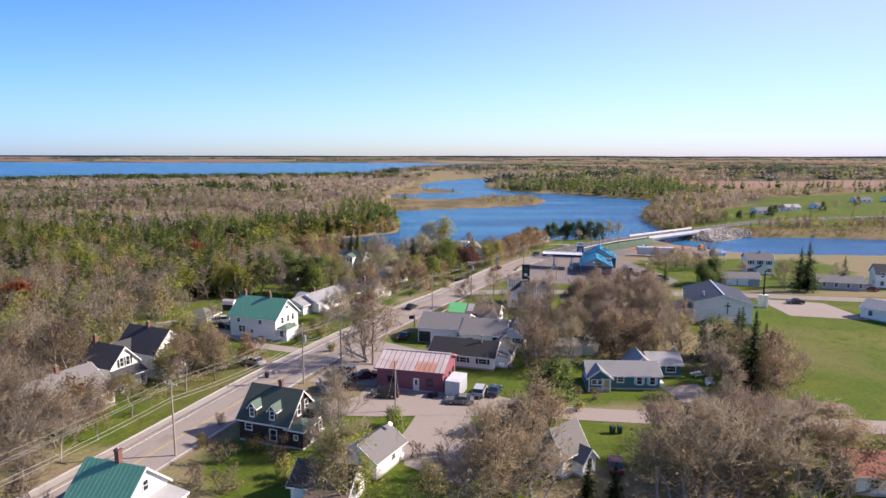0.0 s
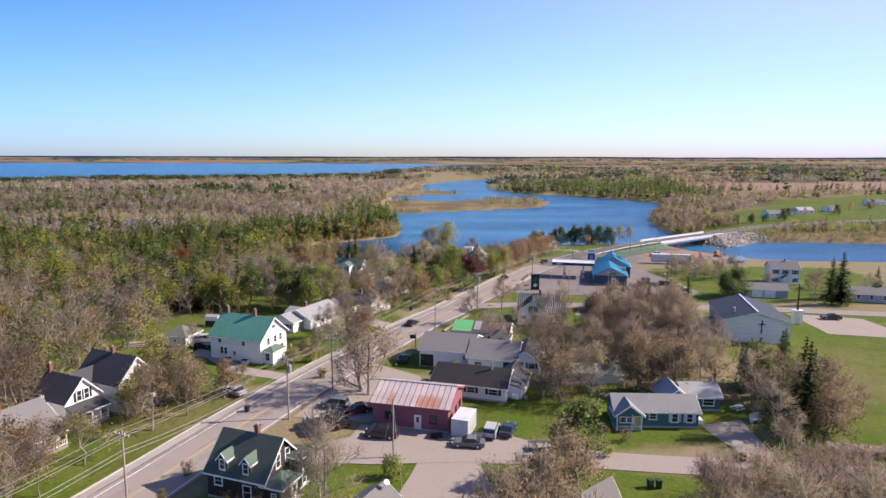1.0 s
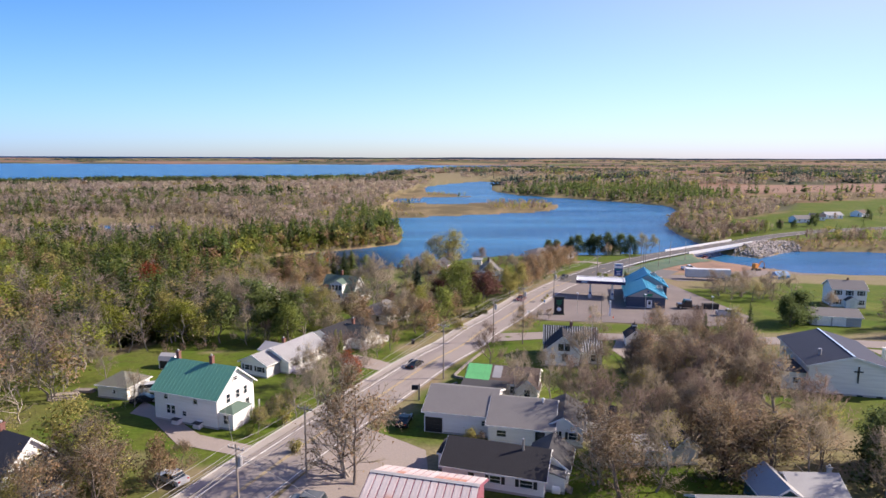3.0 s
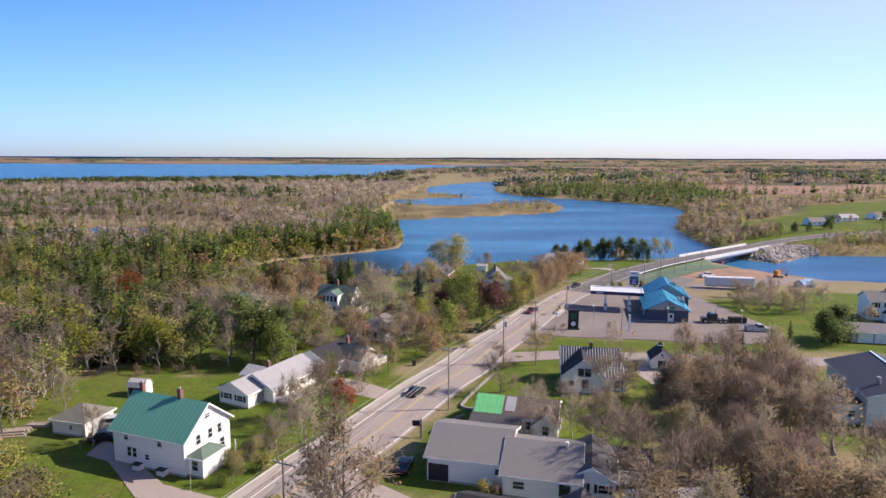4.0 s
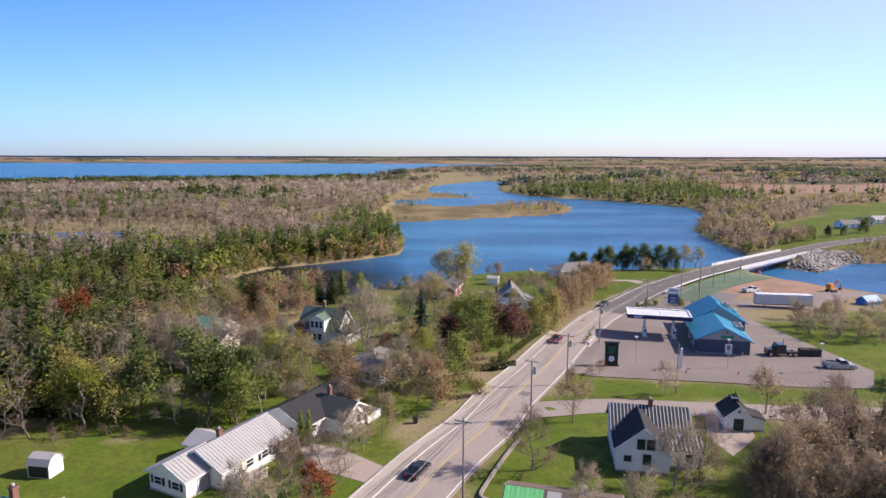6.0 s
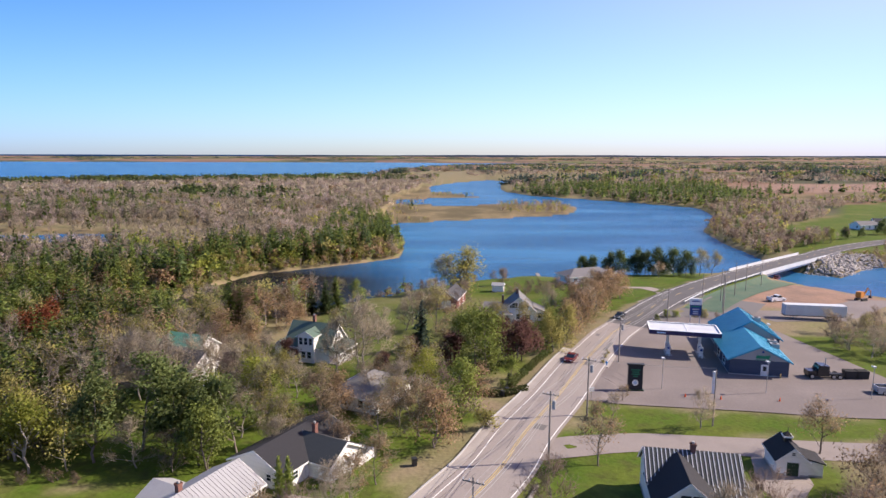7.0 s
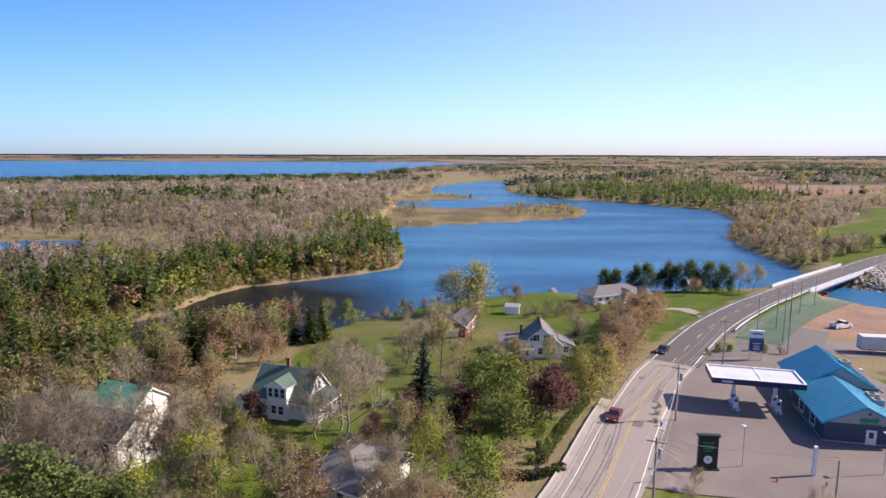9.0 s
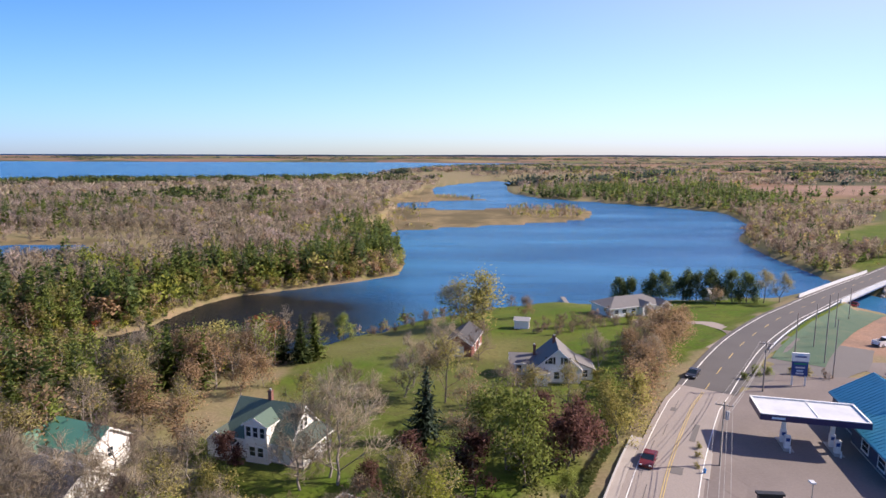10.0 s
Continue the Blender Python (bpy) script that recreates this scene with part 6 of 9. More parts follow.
def riprap():
    rnd = random.Random(9)
    bases = []
    for k in range(4):
        bm = bmesh.new()
        bmesh.ops.create_icosphere(bm, subdivisions=1, radius=0.75)
        for v in bm.verts:
            v.co *= rnd.uniform(0.7, 1.15)
            v.co.z *= 0.75
        me = bpy.data.meshes.new("boulder")
        bm.to_mesh(me)
        bm.free()
        bases.append((np.array([v.co for v in me.vertices]), np.array([p.vertices[:] for p in me.polygons])))
        bpy.data.meshes.remove(me)
    vs, fs, n = [], [], 0
    rng = np.random.default_rng(9)
    heap = [(136, 366), (138, 353), (150, 344), (164, 352.5), (184, 368), (187, 384), (169, 378), (154, 365)]
    xs, ys = rng.uniform(134, 188, 3000), rng.uniform(342, 386, 3000)
    zs = land(xs, ys)
    ok = inside(xs, ys, heap) & (zs > WATER - 1.2) & (distance(xs, ys, ROAD_MID, False) > 5.0)
    for x, y, z in zip(xs[ok], ys[ok], zs[ok]):
        v, f = rnd.choice(bases)
        s, a = rnd.uniform(0.5, 1.2), rnd.uniform(0, 6.28)
        r = np.array([[math.cos(a), -math.sin(a), 0], [math.sin(a), math.cos(a), 0], [0, 0, 1]]) * s
        vs.append(v @ r.T + np.array([x, y, z + 0.15]))
        fs.append(f + n)
        n += len(v)
    tagged(new("riprap_boulders", big_mesh("riprap_boulders", np.concatenate(vs), np.concatenate(fs), M["rock"])), "pale rough boulders heaped round the bridge ends", "rocks", kind="stuff")


def guard_rail():
    i0, i1 = int(np.argmax(left_edge[:, 1] > 272)), int(np.argmin(np.abs(left_edge[:, 0] - BRIDGE_FROM + 8)))
    line = offset(left_edge[i0:i1], 9.9)
    h = tagged(new("guard_rail"), "steel roadside guard rail on short posts", "guard rail")
    z = [float(road_height(*p)) for p in line]
    part("rail", geo_tube([(p[0], p[1], q_ + 0.7) for p, q_ in zip(line, z)], 0.16, 6), M["canopy_white"], h)
    g = geo_box(0, 0, 0, 0.18, 0.18, 1.1)
    me = mesh("post", g[0], g[1], M["concrete"])
    for p, q_ in zip(line[::1], z[::1]):
        part("post", me, None, h, at=pose(p[0], p[1], q_ + 0.2))


def net_bank():
    """The bank below the road, under green erosion netting."""
    i0, i1 = int(np.argmax(left_edge[:, 1] > 270)), int(np.argmin(np.abs(left_edge[:, 0] - BRIDGE_FROM + 5)))
    strip("bank", left_edge[i0:i1], (11.0, 20.5), 0.14, M["net_green"], "grass bank under green erosion netting", cuts=8)


M["net_green"] = mat("net_green", (0.07, 0.12, 0.075), 0.2, 3, 0.3, 0.9, 0.4, tint=(0.11, 0.125, 0.075))

POLES = [(-35.6, 78.2, 10.5, 1), (-24.4, 105.0, 10.0, 1), (-19.7, 116.5, 9.6, 1), (-2.6, 152.0, 10.5, 1), (8.2, 175.2, 10.0, 1), (16.6, 190.9, 9.6, 1), (28.6, 217.6, 9.0, 1), (47.3, 244.5, 9.4, 1),
         (63.6, 264.6, 9.5, 0), (67.6, 261.0, 11.0, 0), (72.0, 272.5, 9.6, 0), (79.7, 280.8, 10.2, 0), (87.5, 290.5, 9.0, 0), (98.0, 302.0, 8.5, 0), (-7.4, 93.0, 8.2, 0), (34.8, 187.7, 8.8, 0), (63.8, 251.8, 11.5, 0)]
POLE_TOPS = []


def poles():
    for x, y, h, arms in POLES:
        z = land_at(x, y)
        p = thing("utility_pole", "weathered wooden utility pole with wires" if arms else "plain weathered wooden pole", "pole", x, y, z, 66, "utility poles")
        part("shaft", geo_tube([(0, 0, -0.4), (0, 0, h)], [0.15, 0.1] if arms else [0.12, 0.08], 8), M["pole_wood"], p)
        if arms:
            part("crossarm", geo_box(0, 0, h - 0.5, 0.12, 2.2, 0.14), M["pole_wood"], p)
            for dy in (-1.0, -0.4, 0.4, 1.0):
                part("insulator", geo_tube([(0, dy, h - 0.43), (0, dy, h - 0.2)], [0.06, 0.04], 6), M["canopy_white"], p)
            if y in (105.0, 190.9, 217.6, 175.2):
                part("transformer", geo_tube([(0.05, -0.45, h - 2.4), (0.05, -0.45, h - 1.3), (0.05, -0.45, h - 1.2)], [0.26, 0.26, 0.14], 10), M["light_grey_roof"], p)
            POLE_TOPS.append((x, y, z + h, z))

    def wire(a, b, sag, r=0.022, name="power_line", label="thin sagging overhead power line"):
        pts = [(a[0] + (b[0] - a[0]) * i / 12, a[1] + (b[1] - a[1]) * i / 12, a[2] + (b[2] - a[2]) * i / 12 - sag * 4 * (i / 12) * (1 - i / 12)) for i in range(13)]
        v, f = geo_tube(pts, r, 4)
        tagged(new(name, mesh(name, v, f, M["wire"])), label, "wire", "overhead wires")

    u = Vector((-0.914, 0.407, 0))
    tops = [(-52.6, 38.0, 10.4, 0.0)] + POLE_TOPS
    for (ax, ay, az, _), (bx, by, bz, _) in zip(tops, tops[1:]):
        for d in (-1.0, -0.4, 1.0):
            wire((ax + u.x * d, ay + u.y * d, az - 0.2), (bx + u.x * d, by + u.y * d, bz - 0.2), 0.5)
        for dz in (2.2, 2.7):
            wire((ax, ay, az - dz), (bx, by, bz - dz), 0.7, 0.03)
    for a, b in (((-35.6, 78.2, 9.6), (-50, 92, 4.4)), ((-24.4, 105, 9), (-7.4, 93, 8)), ((-24.4, 105, 8.8), (-35.5, 131, 5.4)), ((-7.4, 93, 8), (-5, 77, 3.5)), ((34.8, 187.7, 8.4), (16.6, 190.9, 8.8)), ((-7.4, 93, 7.6), (-9.2, 89.6, 0.2))):
        wire(a, b, 0.4)


def light_poles():
    for x, y in ((32.4, 203.4), (49.6, 201.4), (66.0, 199.0), (62.0, 226.0)):
        p = thing("lot_light", "slim grey lot light with square head", "lamp", x, y, spot(x, y), 0, "forecourt lights")
        part("shaft", geo_tube([(0, 0, -0.2), (0, 0, 5.6)], 0.06, 8), M["steel"], p)
        part("head", geo_box(0, 0.2, 5.65, 0.5, 0.7, 0.18), M["canopy_white"], p)
    p = thing("white_post", "thick white post at the forecourt edge", "post", 40.4, 201.0, spot(40.4, 201.0), 0)
    part("shaft", geo_box(0, 0, 2.0, 0.4, 0.4, 4.2), M["trim_white"], p)
    for x, y in ((35.0, 199.4), (40.6, 198.4), (50.0, 197.6)):
        c = thing("traffic_cone", "small orange traffic cone on asphalt", "cone", x, y, spot(x, y) + 0.07, 0, "traffic cones")
        part("cone", geo_tube([(0, 0, 0), (0, 0, 0.7)], [0.18, 0.03], 10), M["cone_orange"], c)
        part("foot", geo_box(0, 0, 0.03, 0.4, 0.4, 0.06), M["cone_orange"], c)
    # paint on the forecourt
    for i in range(7):
        x0, y0 = 33.5 + 4.2 * i, 207.5 - 0.4 * i
        strip("bay_line", np.array([(x0, y0), (x0 + 1.6, y0 - 2.2), (x0 + 3.0, y0 - 4.2)]), 0.07, 0.095, M["line_white"], "faded white parking bay line", cuts=1)


for make in (store, canopy, signs, street_island, bridge, riprap, guard_rail, net_bank, poles, light_poles):
    make()


# ---- vehicles ----
def wheel_meshes(r, w):
    t = geo_tube([(0, -w / 2, 0), (0, -w / 2 + 0.04, 0), (0, w / 2 - 0.04, 0), (0, w / 2, 0)], [r * 0.92, r, r, r * 0.92], 14)
    d = geo_tube([(0, -w / 2 - 0.01, 0), (0, w / 2 + 0.01, 0)], r * 0.6, 10)
    return mesh("wheel", *t, M["tyre"]), mesh("rim", *d, M["steel"])


WHEELS = {r: wheel_meshes(r, 0.24) for r in (0.33, 0.38, 0.5)}


def car(name, label, x, y, heading, colour, kind="saloon"):
    """A car along its own x, nose at +x: lower body, cabin of glass and roof, wheels, lamps."""
    h = thing(name, label, "car" if kind != "pickup" else "pickup truck", x, y, spot(x, y) + 0.08, heading)
    L, W, hb, ht = {"saloon": (4.5, 1.78, 0.88, 1.42), "suv": (4.7, 1.86, 1.05, 1.72), "van": (4.9, 1.9, 1.05, 1.76), "pickup": (5.6, 1.95, 1.12, 1.85)}[kind]
    r = 0.38 if kind in ("suv", "pickup") else 0.33
    l2 = L / 2
    low = [(-l2, 0.36), (-l2 + 0.1, 0.26), (l2 - 0.1, 0.26), (l2, 0.4), (l2 - 0.06, 0.66), (l2 - 0.5, hb - 0.1), (0.3 * l2, hb), (-l2 + 0.1, hb + 0.02), (-l2, 0.7)]
    b = part("body", geo_extrude(low, -W / 2, W / 2), M[colour], h)
    if kind == "saloon":
        cab = [(-l2 + 0.55, hb - 0.02), (0.42 * l2, hb - 0.02), (0.1 * l2, ht - 0.06), (-0.45 * l2, ht - 0.06)]
    elif kind == "pickup":
        cab = [(-0.12 * l2, hb - 0.02), (0.5 * l2, hb - 0.02), (0.3 * l2, ht - 0.06), (-0.08 * l2, ht - 0.06)]
    else:
        cab = [(-l2 + 0.1, hb - 0.02), (0.48 * l2, hb - 0.02), (0.2 * l2, ht - 0.06), (-l2 + 0.35, ht - 0.06)]
    part("glazing", geo_extrude(cab, -W / 2 + 0.12, W / 2 - 0.12), M["glass"], h)
    top = [(cab[3][0] - 0.04, ht - 0.08), (cab[2][0] + 0.04, ht - 0.08), (cab[2][0] - 0.1, ht), (cab[3][0] + 0.1, ht)]
    part("roof", geo_extrude(top, -W / 2 + 0.14, W / 2 - 0.14), M[colour], h)
    if kind == "pickup":
        part("cargo_bed", geo_join(geo_box(-0.56 * l2, W / 2 - 0.08, hb + 0.14, 0.84 * l2, 0.1, 0.32), geo_box(-0.56 * l2, -W / 2 + 0.08, hb + 0.14, 0.84 * l2, 0.1, 0.32), geo_box(-l2 + 0.06, 0, hb + 0.14, 0.1, W - 0.1, 0.32)), M[colour], h)
        part("bed_floor", geo_box(-0.56 * l2, 0, hb + 0.03, 0.8 * l2, W - 0.3, 0.04), M["trim_dark"], h)
    for sx in (-0.6, 0.62):
        for sy in (-1, 1):
            w = part("wheel", WHEELS[r][0], None, h, at=pose(sx * l2, sy * (W / 2 - 0.1), r))
            part("rim", WHEELS[r][1], None, w)
    for sy in (-1, 1):
        part("headlight", geo_box(l2 - 0.05, sy * (W / 2 - 0.3), 0.64, 0.1, 0.36, 0.14), M["lamp_clear"], h)
        part("tail_light", geo_box(-l2 + 0.02, sy * (W / 2 - 0.25), 0.78, 0.08, 0.3, 0.16), M["lamp_red"], h)
        part("mirror", geo_box(0.32 * l2, sy * (W / 2 + 0.08), hb + 0.08, 0.12, 0.16, 0.12), M[colour], h)
    for e in (-1, 1):
        part("bumper", geo_box(e * (l2 + 0.02), 0, 0.42, 0.1, W - 0.1, 0.2), M["trim_dark"] if kind != "saloon" else M[colour], h)
    return h


for spec in (("car", "black saloon driving on the main road", -8.2, 158.6, 66, "car_black", "saloon"), ("car", "dark saloon driving past the hedge", 38.0, 252.0, 236, "car_black", "saloon"), ("car", "dark red saloon driving into the village", 19.3, 218.2, 243, "car_red", "saloon"),
             ("car", "red car crossing the bridge", 118.5, 331.5, 228, "car_red", "saloon"), ("car", "black van parked before the maroon workshop", -9.6, 99.0, 170, "car_black", "van"), ("car", "dark grey saloon parked beside the container", 2.8, 96.2, 172, "car_grey", "saloon"),
             ("car", "silver four-wheel-drive parked on the grass", 6.3, 100.0, 76, "car_silver", "suv"), ("car", "dark blue saloon parked on the grass", 8.8, 100.4, 70, "car_navy", "saloon"), ("car", "dark grey four-wheel-drive parked in the yard", -18.2, 109.6, 168, "car_grey", "suv"),
             ("car", "dark red saloon behind the workshop", -14.2, 107.6, 200, "car_red", "saloon"), ("pickup_truck", "black pickup truck parked in the yard", -17.2, 103.6, 130, "car_black", "pickup"), ("pickup_truck", "old silver pickup truck in the yard", -19.8, 101.6, 120, "car_silver", "pickup"),
             ("car", "small red car behind the spruces", 22.2, 75.0, 80, "car_red", "saloon"), ("car", "black saloon parked by the church lane", 95.6, 165.4, 172, "car_black", "saloon"), ("car", "pale silver saloon parked in a drive", -36.2, 115.2, 150, "car_silver", "saloon"),
             ("car", "black saloon parked beside the garage", -51.8, 140.6, 20, "car_black", "saloon"), ("car", "pale estate car parked beside the garage", -52.2, 145.0, 15, "car_silver", "suv"), ("pickup_truck", "white pickup truck by the waterside", 89.2, 275.2, 20, "car_white", "pickup"), ("pickup_truck", "silver pickup truck at the forecourt edge", 71.2, 201.6, -4, "car_silver", "pickup"),
             ("car", "dark car under the hall's awning", -8.4, 132.6, 80, "car_black", "saloon"), ("car", "dark red car beside the grey bungalow", 128.6, 184.0, 160, "car_red", "saloon"), ("car", "dark car parked beyond the bungalow", 48.4, 331.0, 20, "car_black", "saloon")):
    car(*spec)


def trailer():
    x, y = 87.4, 253.6
    h = thing("semi_trailer", "long white box trailer parked on gravel", "trailer", x, y, spot(x, y) + 0.05, -8)
    part("box", geo_box(0, 0, 2.45, 14.4, 2.5, 2.7), M["canopy_white"], h)
    part("skirt", geo_box(0, 0, 1.0, 14.4, 2.3, 0.2), M["trim_dark"], h)
    for sx in (3.6, 4.8):
        for sy in (-1, 1):
            w = part("wheel", WHEELS[0.5][0], None, h, at=pose(sx, sy * 1.05, 0.5))
            part("rim", WHEELS[0.5][1], None, w)
    for sy in (-0.8, 0.8):
        part("landing_leg", geo_box(-4.6, sy, 0.5, 0.16, 0.16, 1.0), M["steel"], h)
    part("door_bar", geo_box(7.24, 0.3, 2.4, 0.05, 0.05, 2.4), M["steel"], h)


def black_truck():
    x, y = 63.6, 209.6
    h = thing("flatbed_truck", "black truck with low trailer by the store", "truck", x, y, spot(x, y) + 0.06, -4)
    cab = [(-1.0, 0.6), (1.0, 0.6), (1.0, 2.5), (-0.6, 2.6), (-1.0, 1.6)]
    part("cab", geo_extrude(cab, -1.1, 1.1), M["car_black"], h)
    part("windscreen", geo_extrude([(-1.04, 1.65), (-0.68, 2.5), (-0.72, 2.52), (-1.08, 1.67)], -0.95, 0.95), M["glass"], h)
    part("bonnet", geo_box(-1.8, 0, 1.05, 1.6, 1.7, 0.9), M["car_black"], h)
    part("stack", geo_tube([(1.2, 0.9, 0.8), (1.2, 0.9, 3.5)], 0.1, 8), M["steel"], h)
    part("chassis", geo_box(2.2, 0, 0.75, 3.2, 0.9, 0.3), M["trim_dark"], h)
    for sx in (-1.9, 1.9, 3.0):
        for sy in (-1, 1):
            w = part("wheel", WHEELS[0.5][0], None, h, at=pose(sx, sy * 0.95, 0.5))
            part("rim", WHEELS[0.5][1], None, w)
    for i, dx in enumerate((5.2, 7.4)):
        b = thing("dumpster", "black steel waste skip beside the lot", "bin", x + dx, y - 0.2, spot(x + dx, y) + 0.06, -4, "waste skips")
        part("tub", geo_box(0, 0, 0.75, 1.9, 1.4, 1.4, taper=1.08), M["trim_dark"], b)
        part("lid", geo_box(0, 0, 1.5, 2.0, 1.5, 0.08), M["tyre"], b)


def container():
    x, y = 2.3, 100.6
    h = thing("storage_container", "white steel storage container beside the workshop", "container", x, y, spot(x, y) + 0.1, 72)
    part("box", geo_box(0, 0, 1.45, 4.6, 2.5, 2.7), M["canopy_white"], h)
    ridge = mesh("wall_rib", *geo_box(0, 0, 0, 0.08, 0.05, 2.4), M["canopy_white"])
    for i in range(12):
        for e in (-1, 1):
            part("wall_rib", ridge, None, h, at=pose(-2.1 + i * 0.38, e * 1.26, 1.45))
    part("door_bar", geo_box(-2.33, 0.2, 1.4, 0.05, 0.05, 2.4), M["steel"], h)
    part("door_bar", geo_box(-2.33, -0.5, 1.4, 0.05, 0.05, 2.4), M["steel"], h)


def yard_clutter():
    rnd = random.Random(4)
    p = thing("lumber_pile", "stack of weathered boards by the workshop", "lumber", 1.4, 98.0, spot(1.4, 98.0) + 0.1, -10)
    for i in range(7):
        part("board", geo_box(rnd.uniform(-0.3, 0.3), (i % 4) * 0.32 - 0.5, 0.1 + 0.14 * (i // 4), rnd.uniform(2.2, 3.2), 0.24, 0.1), M["grey_wood"], p)
    p = thing("scrap_heap", "heap of old machine parts and tyres", "scrap", -2.0, 98.6, spot(-2.0, 98.6) + 0.1, 5)
    for i in range(4):
        part("old_tyre", geo_tube([(rnd.uniform(-0.8, 0.8), rnd.uniform(-0.4, 0.4), 0.05 + 0.1 * i), (rnd.uniform(-0.8, 0.8), rnd.uniform(-0.4, 0.4), 0.28 + 0.1 * i)], 0.34, 10), M["tyre"], p)
    part("old_engine", geo_box(0.9, 0.1, 0.4, 0.7, 0.5, 0.7, taper=0.8), M["trim_dark"], p)
    p = thing("lumber_pile", "weathered log and board pile on the lawn", "lumber", -64.2, 145.0, spot(-64.2, 145.0), 0)
    for i in range(9):
        part("log", geo_tube([(-1.6 + rnd.uniform(-.2, .2), (i % 5) * 0.3 - 0.6, 0.2 + 0.26 * (i // 5)), (1.6, (i % 5) * 0.3 - 0.6, 0.2 + 0.26 * (i // 5))], 0.14, 7), M["pale_bark"], p)
    for x, y, g in ((24.6, 85.4, 1), (25.6, 85.3, 1), (38.0, 92.2, 1), (39.0, 92.0, 0), (-31.6, 107.6, 0), (6.2, 208.6, 0), (5.0, 201.2, 0), (-9.4, 174.6, 0), (4.2, 199.8, 0)):
        b = thing("wheelie_bin", "dark green wheeled bin at the kerb" if g else "black wheeled bin at the roadside", "bin", x, y, spot(x, y) + 0.05, rnd.uniform(-30, 30), "wheeled bins")
        part("tub", geo_box(0, 0, 0.5, 0.55, 0.6, 0.95, taper=1.15), M["bin_green" if g else "trim_dark"], b)
        part("lid", geo_box(0, 0, 1.02, 0.66, 0.72, 0.08), M["bin_green" if g else "trim_dark"], b)
    p = thing("trampoline", "small white garden swing seat on lawn", "garden seat", 46.8, 104.4, spot(46.8, 104.4), 20)
    part("seat", geo_box(0, 0, 0.5, 1.6, 0.8, 0.12), M["canopy_white"], p)
    part("back", geo_box(0, 0.4, 0.9, 1.6, 0.1, 0.8), M["canopy_white"], p)
    for sx in (-0.7, 0.7):
        part("leg", geo_box(sx, 0, 0.22, 0.1, 0.7, 0.5), M["canopy_white"], p)
    p = thing("flatbed_cart", "small flat utility trailer at the lane", "trailer", 12.6, 95.2, spot(12.6, 95.2) + 0.1, 3)
    part("bed", geo_box(0, 0, 0.55, 3.0, 1.5, 0.12), M["grey_wood"], p)
    part("side_rail", geo_box(0, 0.72, 0.8, 3.0, 0.05, 0.4), M["steel"], p)
    for sy in (-1, 1):
        part("wheel", WHEELS[0.33][0], None, p, at=pose(0, sy * 0.85, 0.33))
    p = thing("excavator", "orange excavator on the red shore soil", "excavator", 118.6, 283.0, spot(118.6, 283.0), 30)
    for sy in (-0.9, 0.9):
        part("track", geo_box(0, sy, 0.4, 3.2, 0.5, 0.8, taper=0.85), M["tyre"], p)
    part("cab", geo_box(-0.3, 0.3, 1.9, 1.9, 1.6, 1.7, taper=0.9), M["orange_paint"], p)
    part("boom", geo_tube([(0.6, -0.3, 1.5), (2.6, -0.3, 3.6), (4.4, -0.3, 2.6), (4.6, -0.3, 1.0)], [0.25, 0.22, 0.16, 0.12], 6), M["orange_paint"], p)
    part("bucket", geo_box(4.5, -0.3, 0.7, 0.8, 0.9, 0.7, taper=0.7), M["trim_dark"], p)
    d = thing("dock", "narrow wooden jetty reaching into the river", "jetty", 30.0, 326.0, WATER, 90)
    part("deck", geo_box(12, 0, 1.0, 16, 1.4, 0.12), M["grey_wood"], d)
    for i in range(6):
        part("pile", geo_tube([(5 + i * 2.8, 0.6, -1.6), (5 + i * 2.8, 0.6, 1.1)], 0.1, 6), M["pole_wood"], d)


for make in (trailer, black_truck, container, yard_clutter):
    make()


def log_pile(x, y, heading):
    """Cut logs lying in a low stack on the grass."""
    h = thing("log_pile", "low stack of weathered cut logs on grass", "logs", x, y, spot(x, y), heading)
    rnd = random.Random(9)
    for row, n in enumerate((7, 6, 4)):
        for i in range(n):
            r = rnd.uniform(0.13, 0.19)
            cy, cz = (i - n / 2) * 0.36 + rnd.uniform(-0.04, 0.04), 0.12 + row * 0.27
            part("log", geo_tube([(-1.8 + rnd.uniform(-0.3, 0.3), cy, cz), (1.8 + rnd.uniform(-0.3, 0.3), cy, cz + rnd.uniform(-0.03, 0.03))], r, 8), M["pole_wood"], h)


log_pile(-66.2, 142.4, 12)


def picnic_table(x, y, heading):
    """A white garden table with two benches."""
    h = thing("picnic_table", "white painted picnic table on the lawn", "table", x, y, spot(x, y), heading)
    for k in range(4):
        part("board", geo_box(0, -0.3 + 0.2 * k, 0.75, 1.8, 0.17, 0.04), M["trim_white"], h)
    for e in (-1, 1):
        part("bench_board", geo_box(0, e * 0.72, 0.45, 1.8, 0.26, 0.04), M["trim_white"], h)
        part("leg", geo_join(geo_box(e * 0.65, 0, 0.38, 0.08, 1.55, 0.09), geo_box(e * 0.65, -0.4, 0.36, 0.08, 0.09, 0.74), geo_box(e * 0.65, 0.4, 0.36, 0.08, 0.09, 0.74)), M["trim_white"], h)


picnic_table(46.2, 108.9, 25)


# ---- trees ----
def diamonds(rng, centre, along, across, length, width):
    """Leaf or twig blades: three-cornered, centred on centre, long along one way and thin across."""
    n = len(centre)
    a, b = along * length[:, None] * 0.58, across * width[:, None] * 0.6
    v = np.stack([centre - a + b, centre - a - b, centre + a], 1).reshape(-1, 3)
    return v, np.arange(3 * n).reshape(n, 3)


def unit(v):
    return v / np.maximum(np.linalg.norm(v, axis=1), 1e-6)[:, None]


